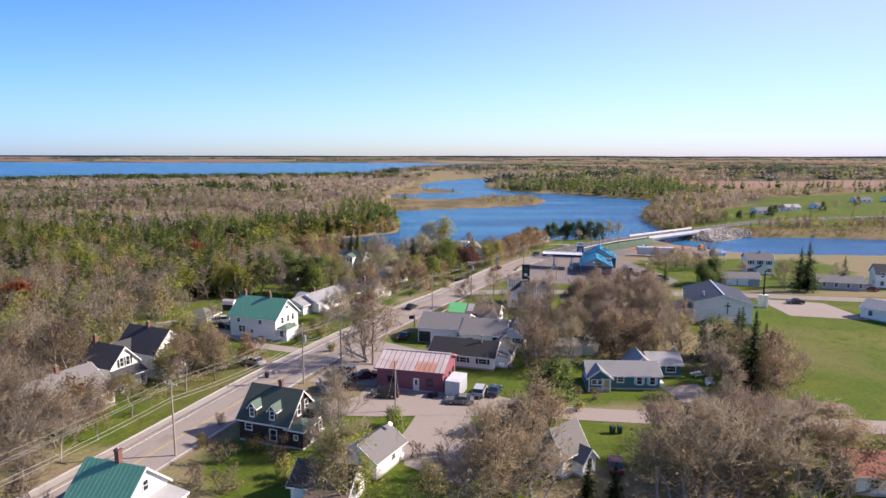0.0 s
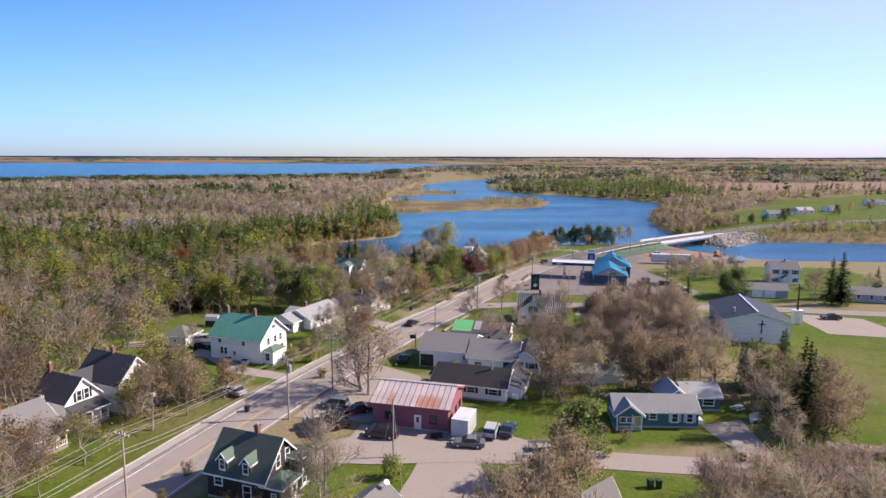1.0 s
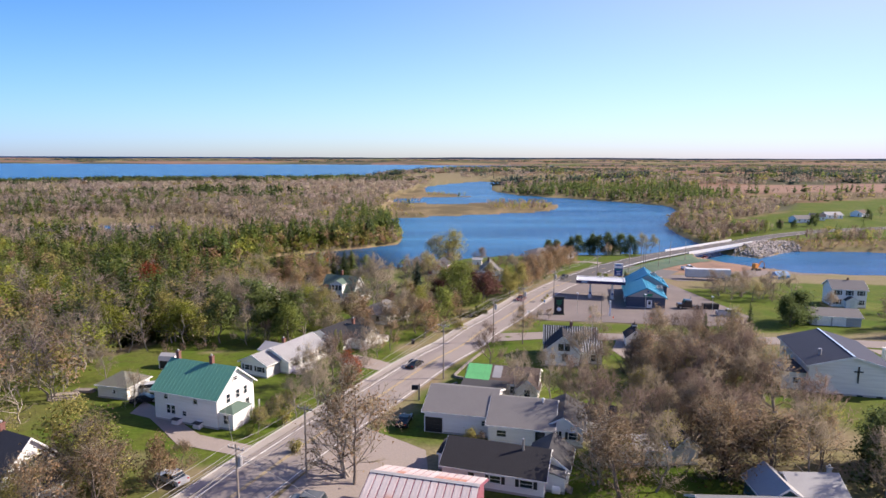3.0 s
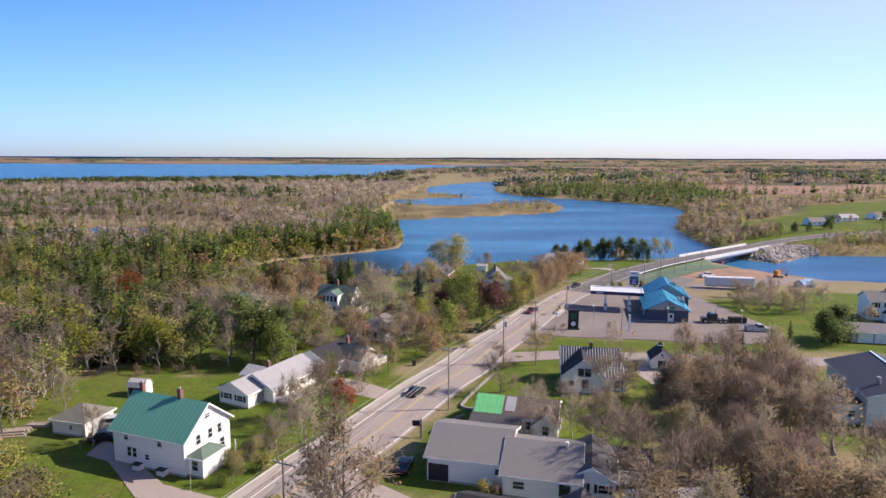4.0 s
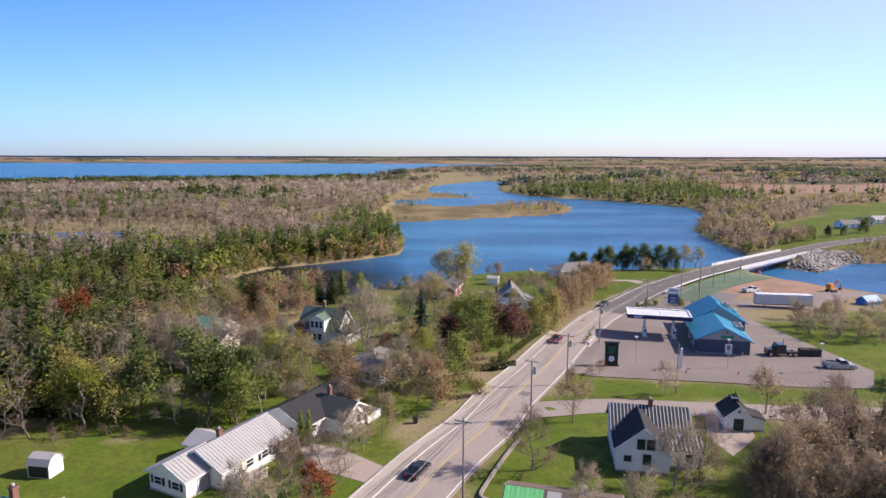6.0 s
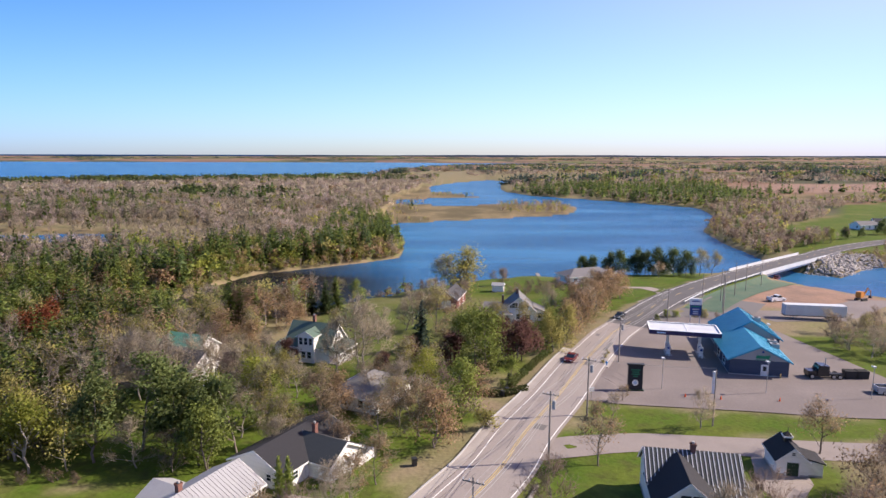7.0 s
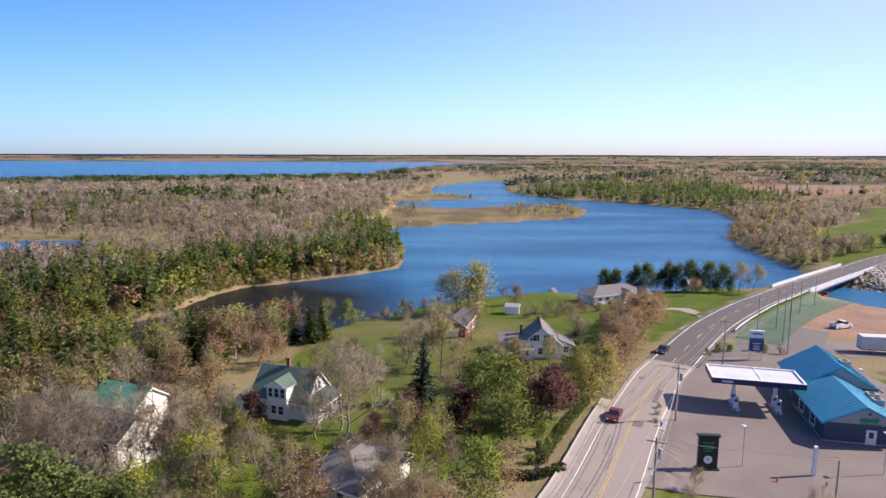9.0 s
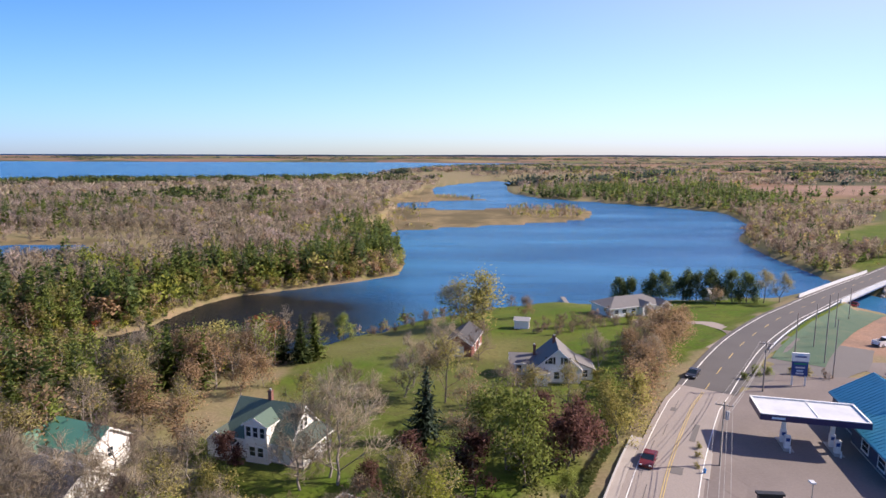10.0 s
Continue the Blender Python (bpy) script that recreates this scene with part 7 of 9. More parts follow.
def random_blades(rng, centre, size, slim=0.6, flat=0.0):
    n = len(centre)
    a = rng.normal(size=(n, 3))
    a[:, 2] *= 1 - flat
    a = unit(a)
    b = unit(np.cross(a, rng.normal(size=(n, 3))))
    s = size * rng.uniform(0.7, 1.4, n)
    return diamonds(rng, centre, a, b, s, s * slim)


def crown_normals(v, height, rng, mix=0.4, up=0.7):
    """Normals that point out of a crown as a whole, a little scattered blade by blade."""
    n = np.column_stack([v[:, 0], v[:, 1], (v[:, 2] - 0.45 * height) * 0.8 + up * height])
    n = unit(n) + mix * np.repeat(unit(rng.normal(size=(len(v) // 3, 3))), 3, 0)
    return unit(n)


def limbs(segments, sides=5):
    """Tapered limbs from (start, end, start radius, end radius)."""
    v, f = [], []
    for p, q, r0, r1 in segments:
        d = (q - p).normalized()
        a = d.orthogonal().normalized()
        b = d.cross(a)
        k = sides if r0 > 0.08 else 3
        i0 = len(v)
        for c, r in ((p, r0), (q, r1)):
            v += [c + r * (math.cos(6.283 * j / k) * a + math.sin(6.283 * j / k) * b) for j in range(k)]
        f += [(i0 + j, i0 + (j + 1) % k, i0 + k + (j + 1) % k, i0 + k + j) for j in range(k)]
    return v, f


def grow(rnd, height, spread, levels=3, first=0.2, stems=1):
    """A branching skeleton: a wavering stem with side branches that fork; gives its limbs and the tips with their directions."""
    segs, tips = [], []

    def branch(p, d, length, r, level):
        q = p + d * length + Vector((rnd.gauss(0, 0.08), rnd.gauss(0, 0.08), 0.05)) * length
        segs.append((p, q, r, r * 0.62))
        tips.append((q, (q - p).normalized(), length))
        if level >= levels:
            return
        for i in range(rnd.choice((2, 3, 3) if level else (3, 3, 4))):
            ang, lean = rnd.uniform(0, 6.283), spread * rnd.uniform(0.5, 1.35)
            side = d.orthogonal().normalized()
            side = Matrix.Rotation(ang, 3, d) @ side
            nd = (d * math.cos(lean) + side * math.sin(lean) + Vector((0, 0, 0.14))).normalized()
            start = p.lerp(q, rnd.uniform(0.55, 1.0))
            branch(start, nd, length * rnd.uniform(0.5, 0.8), r * rnd.uniform(0.42, 0.6), level + 1)

    for s in range(stems):
        many = stems > 1
        p = Vector((rnd.gauss(0, 0.2) * many, rnd.gauss(0, 0.2) * many, -0.25))
        lean = Vector((rnd.gauss(0, 0.04 + 0.2 * many), rnd.gauss(0, 0.04 + 0.2 * many), 1)).normalized()
        tall, r0 = height * (0.86 if not many else rnd.uniform(0.6, 0.86)), 0.012 * height + 0.05
        nodes = 7
        for i in range(nodes):
            s0, s1 = i / nodes, (i + 1) / nodes
            q = p + lean * tall / nodes + Vector((rnd.gauss(0, 0.035), rnd.gauss(0, 0.035), 0)) * height * 0.6
            segs.append((p, q, r0 * (1 - 0.86 * s0), r0 * (1 - 0.86 * s1)))
            if s1 > first:
                reach = height * 0.44 * (1.0 - 0.62 * ((s1 - first) / (1 - first)) ** 1.4)
                for _ in range(rnd.choice((2, 3)) if not many else rnd.choice((1, 2))):
                    ang, up = rnd.uniform(0, 6.283), rnd.uniform(0.35, 0.95) + 0.5 * s1
                    nd = (Vector((math.cos(ang), math.sin(ang), 0)) * (0.55 + spread) + Vector((0, 0, up))).normalized()
                    branch(p.lerp(q, rnd.random()), nd, reach * rnd.uniform(0.45, 0.75), r0 * (1 - 0.8 * s1) * 0.5, 1)
            p = q
        tips.append((p, lean, height * 0.1))
    k = height / max(t[0].z for t in tips)
    return [(a * k, b * k, r0, r1) for a, b, r0, r1 in segs], [(p * k, d, l * k) for p, d, l in tips]


def twigs(rng, tips, per, length, width):
    """Fine twigs: each tip carries a few sprays that fork again into twigs."""
    p = np.array([t[0] for t in tips])
    d = np.array([t[1] for t in tips])
    l = np.array([t[2] for t in tips])
    sprays = max(2, round(per / 5))
    p, d, l = np.repeat(p, sprays, 0), np.repeat(d, sprays, 0), np.repeat(l, sprays)
    p = p - d * (rng.uniform(0, 0.9, len(d)) * l)[:, None]
    w = unit(d + rng.normal(size=d.shape) * 0.6 + np.array([0, 0, 0.35]))
    n = length * rng.uniform(1.0, 2.4, len(d))
    first = diamonds(rng, p + w * n[:, None] * 0.5, w, unit(np.cross(w, rng.normal(size=w.shape))), n, width * rng.uniform(0.7, 1.2, len(d)))[0]
    k = 4
    q, w2, n2 = np.repeat(p, k, 0), np.repeat(w, k, 0), np.repeat(n, k)
    q = q + w2 * (rng.uniform(0.25, 1.0, len(q)) * n2)[:, None]
    w2 = unit(w2 + rng.normal(size=w2.shape) * 0.65)
    m = length * rng.uniform(0.5, 1.3, len(q))
    second = diamonds(rng, q + w2 * m[:, None] * 0.5, w2, unit(np.cross(w2, rng.normal(size=w2.shape))), m, width * rng.uniform(0.5, 1.0, len(q)))[0]
    v = np.concatenate([first, second])
    return v, np.arange(len(v)).reshape(-1, 3)


def foliage(rng, tips, n, size, puff, flat=0.2):
    p = np.array([t[0] for t in tips])[rng.integers(0, len(tips), n)]
    return random_blades(rng, p + rng.normal(size=(n, 3)) * puff, size, 0.62, flat)


def spruce_blades(rng, h, r, tiers=22, per=13, blades=5, droop=0.35):
    """Needled branches in whorls, shorter towards the top, with ragged ends."""
    c, a, ln, wd = [], [], [], []
    for i in range(tiers):
        s = i / (tiers - 1)
        z = h * (0.08 + 0.9 * s)
        reach = r * (1 - s) ** 0.85 + 0.12
        for j in range(max(4, int(per * (1 - 0.6 * s)))):
            ang = rng.uniform(0, 6.283)
            out = np.array([math.cos(ang), math.sin(ang), -droop * rng.uniform(0.3, 1.3) + 0.5 * s])
            rr = reach * rng.uniform(0.6, 1.15)
            for k in range(blades):
                t = (k + 0.7) / blades
                c.append(out * rr * t + np.array([0, 0, z]) + rng.normal(size=3) * 0.08)
                a.append(out + rng.normal(size=3) * 0.45)
                ln.append(rr / blades * 2.0 + 0.22)
                wd.append(0.3 * (1.2 - t) * rr / r + 0.14)
    c, a = np.array(c), unit(np.array(a))
    b = unit(np.cross(a, np.array([0, 0, 1.0]) + rng.normal(size=a.shape) * 0.6))
    return diamonds(rng, c, a, b, np.array(ln), np.array(wd))


def trunk_mesh(segs, material):
    v, f = limbs(segs)
    return mesh("trunk", v, f, M[material], True)


def tree_kinds():
    """For each kind of tree, a few grown meshes: part name, mesh."""
    rnd, rng = random.Random(11), np.random.default_rng(11)
    kinds = {}

    def leafy_tree(key, count, h, spread, levels, leaf, n, size, puff, bark="bark", twig_mat=None, per=0, first=0.2, stems=1, flat=0.2):
        kinds[key] = []
        for _ in range(count):
            segs, tips = grow(rnd, h, spread, levels - 2, first, stems)
            per_tip = max(1, round(per / max(len(tips), 1))) if per else 0
            parts_ = [("trunk", trunk_mesh(segs, bark))]
            if per:
                v, q4 = twigs(rng, tips, per_tip, h * 0.075, 0.05)
                parts_.append(("branchwork", big_mesh("branchwork", v, q4, M[twig_mat], crown_normals(v, h, rng, 0.5, 0.9))))
            if n:
                v, q4 = foliage(rng, tips, n, size, puff, flat)
                parts_.append(("crown", big_mesh("crown", v, q4, M[leaf], crown_normals(v, h, rng))))
            kinds[key].append((h, parts_))

    leafy_tree("bare", 5, 11, 0.6, 5, None, 0, 0, 0, "pale_bark", "twig", 2400)
    leafy_tree("bare_rosy", 3, 10, 0.65, 5, None, 0, 0, 0, "bark", "twig_brown", 2400, first=0.14)
    leafy_tree("thicket", 4, 8, 0.6, 4, "leaf_rust", 420, 0.2, 0.5, "pale_bark", "twig_grey", 1800, first=0.1, stems=3)
    leafy_tree("half_rust", 4, 11, 0.6, 5, "leaf_rust", 1300, 0.23, 0.55, "bark", "twig_grey", 1200, first=0.18)
    leafy_tree("half_olive", 3, 11, 0.6, 5, "leaf_olive", 1500, 0.24, 0.6, "bark", "twig_grey", 1200, first=0.18)
    leafy_tree("rust", 3, 9, 0.6, 4, "leaf_rust", 2600, 0.26, 0.65, "bark", first=0.14)
    leafy_tree("brown", 4, 9, 0.65, 4, "leaf_brown", 2300, 0.24, 0.65, "bark", "twig_grey", 700, first=0.12, stems=2)
    leafy_tree("olive", 3, 10, 0.6, 4, "leaf_olive", 2600, 0.27, 0.7, "bark", first=0.14)
    leafy_tree("yellow", 3, 9, 0.5, 4, "leaf_yellow", 2400, 0.25, 0.65, "pale_bark", first=0.16)
    leafy_tree("green", 3, 9, 0.55, 4, "leaf_green", 2800, 0.27, 0.65, "bark", first=0.1)
    leafy_tree("maroon", 3, 7.5, 0.6, 4, "leaf_maroon", 2600, 0.29, 0.5, "bark", first=0.16)
    leafy_tree("red", 2, 9, 0.55, 4, "leaf_red", 2200, 0.32, 0.6, "bark", first=0.15)
    leafy_tree("pine", 4, 12, 0.8, 4, "needle_garden", 3600, 0.34, 0.55, "bark", first=0.16, flat=0.5)
    leafy_tree("dark_pine", 4, 8, 0.8, 4, "needle_pine", 3600, 0.32, 0.62, "bark", first=0.05, flat=0.3)
    leafy_tree("shrub", 4, 2.4, 0.7, 3, "leaf_olive", 800, 0.18, 0.28, "bark", "twig_brown", 300, first=0.08, stems=3)
    leafy_tree("bare_shrub", 4, 3.0, 0.65, 4, "leaf_rust", 160, 0.15, 0.3, "bark", "twig_brown", 900, first=0.08, stems=3)
    leafy_tree("green_shrub", 3, 2.2, 0.7, 3, "leaf_green", 1000, 0.18, 0.28, "bark", first=0.08, stems=3)
    for key, material, h, r in (("spruce", "needle_dark", 12, 2.9), ("young_spruce", "needle_green", 9, 2.6), ("blue_spruce", "needle_blue_haze", 9.5, 2.4)):
        kinds[key] = []
        for _ in range(3):
            v, q4 = spruce_blades(rng, h, r * rng.uniform(0.9, 1.15))
            segs = [(Vector((0, 0, -0.2)), Vector((0, 0, h * 0.5)), 0.2, 0.11), (Vector((0, 0, h * 0.5)), Vector((0, 0, h * 0.97)), 0.11, 0.02)]
            kinds[key].append((h, [("trunk", trunk_mesh(segs, "bark")), ("crown", big_mesh("crown", v, q4, M[material], crown_normals(v, h, rng)))]))
    kinds["cedar"] = []
    for _ in range(2):
        v, q4 = spruce_blades(rng, 5.5, 0.75, 20, 12, 3, -0.9)
        kinds["cedar"].append((5.5, [("trunk", trunk_mesh([(Vector((0, 0, -0.2)), Vector((0, 0, 5)), 0.1, 0.02)], "bark")), ("crown", big_mesh("crown", v, q4, M["leaf_green"]))]))
    return kinds


KINDS = tree_kinds()
TREE_LABELS = {"bare": ("tree", "tall bare grey-brown tree with fine twigs", "tree"), "bare_rosy": ("tree", "bare spreading tree with rosy brown twigs", "tree"),
               "thicket": ("thicket_tree", "many-stemmed half-bare tree in a thicket", "tree"), "half_rust": ("tree", "half-bare broadleaf tree with last rust leaves", "tree"),
               "half_olive": ("tree", "thinning broadleaf tree with olive leaves", "tree"), "rust": ("tree", "round broadleaf tree in rust-brown leaf", "tree"),
               "brown": ("tree", "bushy tree in withered brown leaf", "tree"), "olive": ("tree", "broadleaf tree with dull olive-green crown", "tree"), "yellow": ("tree", "slender tree in yellow-green autumn leaf", "tree"),
               "green": ("tree", "full leafy dark green tree", "tree"), "maroon": ("tree", "ornamental tree with dark maroon leaves", "tree"), "red": ("tree", "maple in red autumn leaf", "tree"),
               "dark_pine": ("pine", "bushy dark pine on the river bank", "tree"), "pine": ("pine", "green pine with bare lower trunk and clumped needles", "tree"), "shrub": ("shrub", "low olive garden shrub", "shrub"),
               "bare_shrub": ("shrub", "leafless brown twiggy shrub", "shrub"), "green_shrub": ("shrub", "dense dark green garden shrub", "shrub"),
               "spruce": ("spruce", "tall ragged dark green spruce", "tree"), "young_spruce": ("spruce", "young spruce with mid-green needles", "tree"), "blue_spruce": ("spruce", "blue-green pyramid spruce on a lawn", "tree"),
               "cedar": ("cedar", "slim columnar green cedar beside the house", "tree")}
tree_rnd = random.Random(5)


def tree(kind, x, y, height, wide=1.0, group=""):
    base, parts_ = tree_rnd.choice(KINDS[kind])
    wide *= 0.95 if kind == "dark_pine" else 1.0
    name, label, category = TREE_LABELS[kind]
    ob = thing(name, label, category, x, y, land_at(x, y), 0, group)
    s = height / base
    ob.matrix_world = ob.matrix_world @ pose(0, 0, 0, tree_rnd.uniform(-2, 2), tree_rnd.uniform(-2, 2), tree_rnd.uniform(0, 360)) @ Matrix.Diagonal((s * wide, s * wide, s, 1))
    for pname, me in parts_:
        piece = part(pname, me, None, ob)
        if pname == "branchwork":
            tagged(piece, kind="stuff")
    return ob


# trees that stand alone or mark a garden
for kind, x, y, h in (
        ("blue_spruce", -11.0, 226.0, 11.5), ("bare", -21.6, 213, 14), ("bare", -23, 215, 12), ("bare", -26, 211.7, 10.8), ("maroon", -4.2, 210.5, 7.6), ("maroon", 8.2, 216, 8.2),
        ("green", 2, 212.5, 11.5), ("olive", 20, 229, 9), ("rust", 36.7, 263.3, 10.5), ("young_spruce", 23.4, 267.3, 5.6), ("half_olive", -38.6, 283, 8), ("half_rust", -50, 268.5, 8.5), ("thicket", -54, 266, 8.5), ("half_rust", -58, 262, 9), ("spruce", -44, 269.7, 9.8), ("spruce", -41, 272, 8.8), ("young_spruce", -37.1, 271.2, 10.5), ("spruce", -39.4, 268.5, 10.8),
        ("green", -34.3, 289.5, 6.5), ("bare", -65, 249.5, 11), ("rust", -57, 253.8, 10.5), ("half_rust", -50.7, 256.8, 9.6), ("rust", 12.9, 304.2, 5.8), ("dark_pine", 46.4, 337.7, 8.0),
        ("dark_pine", 50, 337, 7.8), ("dark_pine", 59.6, 334.2, 8.8), ("dark_pine", 56, 335.5, 8.4), ("dark_pine", 64.3, 330, 9.0), ("dark_pine", 68, 329, 8.6), ("dark_pine", 73, 328, 9.4), ("dark_pine", 78, 326, 9.0), ("dark_pine", 82, 325.5, 8.6),
        ("half_olive", 86.4, 324, 9.5), ("half_olive", 90, 322, 8.5), ("half_rust", 69.6, 318.4, 5.9), ("half_olive", -8.2, 241, 11), ("bare", -14.4, 249.7, 9.4), ("half_rust", -11, 246, 9.0), ("pine", 15.8, 86.4, 10.0),
        ("dark_pine", 54.6, 120.6, 7), ("spruce", 60, 121.6, 10), ("spruce", 108.8, 182.3, 15), ("spruce", 111, 190.5, 12.6), ("spruce", 118, 198, 9), ("bare_rosy", 104, 186, 8), ("spruce", 87.5, 197, 7.2),
        ("half_rust", -13.4, 114.7, 14.2), ("cedar", -24.6, 165.9, 5.4), ("cedar", -23.8, 166.8, 5.1), ("bare_rosy", 6.5, 159.8, 8.2), ("half_rust", 14.6, 174.9, 8.2), ("half_rust", 45.5, 178.6, 8), ("bare", 32.6, 186.8, 6),
        ("green_shrub", -7.2, 87.1, 2.6), ("bare", -13.8, 80.3, 11.5), ("bare", -15.2, 81.5, 9.5), ("half_rust", -43.5, 101, 10.5), ("half_rust", -40.5, 106.5, 9), ("rust", -37, 113, 6.4),
        ("rust", -53.5, 86, 8), ("half_rust", -48.5, 83, 7), ("pine", -51.8, 175, 12.5), ("yellow", -58.5, 172, 10), ("pine", -37.6, 174.5, 11.2), ("pine", -42, 177, 12), ("pine", -47.2, 178.6, 12.8), ("bare", -45.4, 173.6, 7.5), ("bare_rosy", -40.2, 172.4, 5.5), ("pine", -33.5, 177.2, 10.8), ("green", -35.8, 172.8, 9),
        ("half_olive", -31, 186.4, 10.3), ("brown", -24.8, 188.4, 8.6), ("rust", -22.5, 191, 7), ("rust", -6.9, 179.9, 8.8), ("half_rust", -9.2, 183.6, 9), ("green", -3.3, 190.8, 9), ("rust", -0.8, 193.4, 7.5), ("maroon", 9.7, 219.5, 8.2),
        ("maroon", 6, 224, 7.5), ("olive", 16.9, 224.3, 7.8), ("green", 6.5, 208, 4.5), ("half_olive", -12, 203, 9), ("yellow", -10, 199, 8), ("half_rust", -12.5, 187, 8), ("bare", -11.6, 194, 9), ("maroon", -12.5, 213, 6.4), ("maroon", -17.2, 209.6, 4.6), ("maroon", -36.5, 215.2, 5.6),
        ("green", 0.2, 217, 11), ("green", -2.8, 222, 9), ("half_olive", 6, 232, 9), ("half_olive", 12, 234, 8.4), ("rust", 21.6, 234.5, 9), ("green", 17.5, 232, 7.5),
        ("rust", 26, 243, 9), ("half_rust", 29.5, 249, 9.4), ("rust", 32.4, 255.4, 9.2), ("rust", 40, 270, 8.6), ("half_rust", 36, 272, 9), ("bare_rosy", 30, 262, 8), ("rust", 45, 277.5, 8), ("rust", 43, 283, 7.6),
        ("bare", -52.5, 195, 11), ("bare", -57, 198, 11.5), ("bare", -61, 209, 10), ("bare_rosy", -50, 212.6, 9.5),
        ("half_olive", -38.6, 199, 9), ("yellow", -36, 193, 9.4), ("yellow", -41, 189, 8), ("bare", -45.5, 190.5, 8.5), ("olive", -33.6, 204.4, 7), ("green", -39.5, 214.5, 5.5), ("rust", -46, 222, 8), ("half_olive", -48.5, 228, 9),
        ("rust", -48, 262, 8.6), ("half_rust", -55, 263, 9), ("rust", -61, 259, 10), ("bare", -69, 257, 11), ("half_rust", -66, 243, 9), ("rust", -45.5, 247, 7), ("rust", -52, 241, 8), ("half_olive", -60, 236, 10), ("half_rust", -70, 266, 9.5), ("rust", -42.6, 251.5, 6),
        ("bare", 30.1, 66, 12.6), ("bare_rosy", 34, 69.5, 12), ("bare", 38.5, 66, 12), ("bare_rosy", 26.6, 71.5, 10.5), ("bare", 43.5, 72, 11), ("bare", 33, 76, 9), ("bare_rosy", 40.5, 77.5, 9), ("half_rust", 46.5, 66.5, 10.5), ("bare", 29, 79.5, 8),
        ("half_rust", 5.6, 65.9, 11.4), ("thicket", 8.3, 69.5, 11), ("half_rust", 10.8, 75.5, 9.5), ("thicket", 4.5, 72.5, 9), ("thicket", 1.6, 67, 8), ("thicket", 7.5, 78, 8), ("spruce", 19.5, 65.6, 6.0), ("spruce", 16.8, 67.6, 5.4), ("half_olive", -1.6, 62.6, 7),
        ("half_olive", -10.4, 64.6, 10.5), ("bare", -12.6, 66.2, 10), ("yellow", -8.6, 66.8, 5.4), ("bare", 44, 91.4, 7.4), ("brown", 52.5, 97, 7.5), ("brown", 57.5, 100.5, 8.5), ("bare_rosy", 50.6, 103.5, 10), ("bare", 46.8, 99, 9), ("brown", 55.8, 106, 9), ("brown", 60, 107, 8.6),
        ("spruce", 51.9, 100.5, 14.0), ("bare_rosy", 64.2, 106, 5), ("bare", 49.4, 110.5, 9), ("dark_pine", 62, 112.6, 6.5), ("half_olive", 53.4, 115, 9), ("spruce", 56.4, 109.7, 12.0), ("bare", 61.8, 114.0, 7.0),
        ("bare", -24.4, 143, 9), ("bare_rosy", -22.4, 148.5, 9), ("bare_rosy", -19.5, 153.8, 8), ("bare", -17.5, 159.6, 7.6), ("half_rust", -23.6, 155.6, 7), ("half_rust", -16, 165, 6.6), ("bare", -26.8, 147.6, 7), ("half_rust", -13.8, 169.6, 6.6), ("red", -19.3, 150.3, 5.6),
        ("half_rust", -35.2, 116.4, 5), ("half_olive", -43.6, 110.5, 9), ("half_olive", -46.2, 116, 8), ("bare", -62.5, 84, 11), ("bare", -66, 78, 12), ("bare", -58.5, 76, 11), ("bare", -54.5, 69, 10),
        ("bare", -61, 68, 11), ("bare_rosy", -68.5, 89, 11), ("half_rust", -70, 98, 11), ("bare", -74, 92, 12), ("bare_rosy", -66, 104, 12), ("half_rust", -69, 113, 12), ("bare", -73, 107, 12), ("half_olive", -64, 121, 10), ("bare", -52, 62, 9),
        ("bare", -49.6, 76.4, 8), ("half_rust", -53, 80.4, 9), ("bare_rosy", -45.8, 64.6, 6), ("bare", 8.8, 140, 8), ("bare", 15.4, 142.6, 8.6), ("bare", 11.4, 150.4, 6), ("bare_rosy", 18.6, 138.6, 8.5), ("bare", 23, 154.6, 9.4), ("bare_rosy", 26.6, 157, 8.6),
        ("bare", -52.6, 138.6, 6), ("bare", -63.6, 150.2, 7), ("bare", 66, 121.5, 4.5), ("bare", 20.5, 190.6, 4.2), ("half_rust", 24, 197.5, 3), ("bare", -42.2, 209.2, 8), ("bare", -39.6, 211.4, 8.5), ("bare", -46.6, 211.5, 7.5), ("bare", -57.2, 206.8, 9.5), ("bare", -50.8, 199.8, 9.5), ("bare", -46.5, 201.6, 9), ("bare", -41.5, 199.2, 8.5), ("half_olive", -40.7, 206.7, 7), ("green", -32.8, 187.4, 7.5), ("brown", 12.2, 78.6, 10.5), ("brown", 14.2, 80.6, 9), ("bare", 21.4, 257, 8), ("bare_rosy", 26.4, 246, 8.5), ("olive", 16, 228.4, 8),
        ("bare", -7.6, 266, 8.5), ("bare_rosy", -1.5, 265, 8), ("bare", -10.5, 270, 8), ("bare_shrub", -60.5, 168, 2.2), ("bare_shrub", -57.5, 169.2, 1.8), ("bare_shrub", -54, 170, 2), ("bare_shrub", -51, 169.4, 1.6), ("half_olive", -27.5, 132, 4.5), ("half_olive", -29.5, 128.5, 4), ("bare", -22.8, 139, 7.5), ("bare", -25.4, 134.5, 6.5),
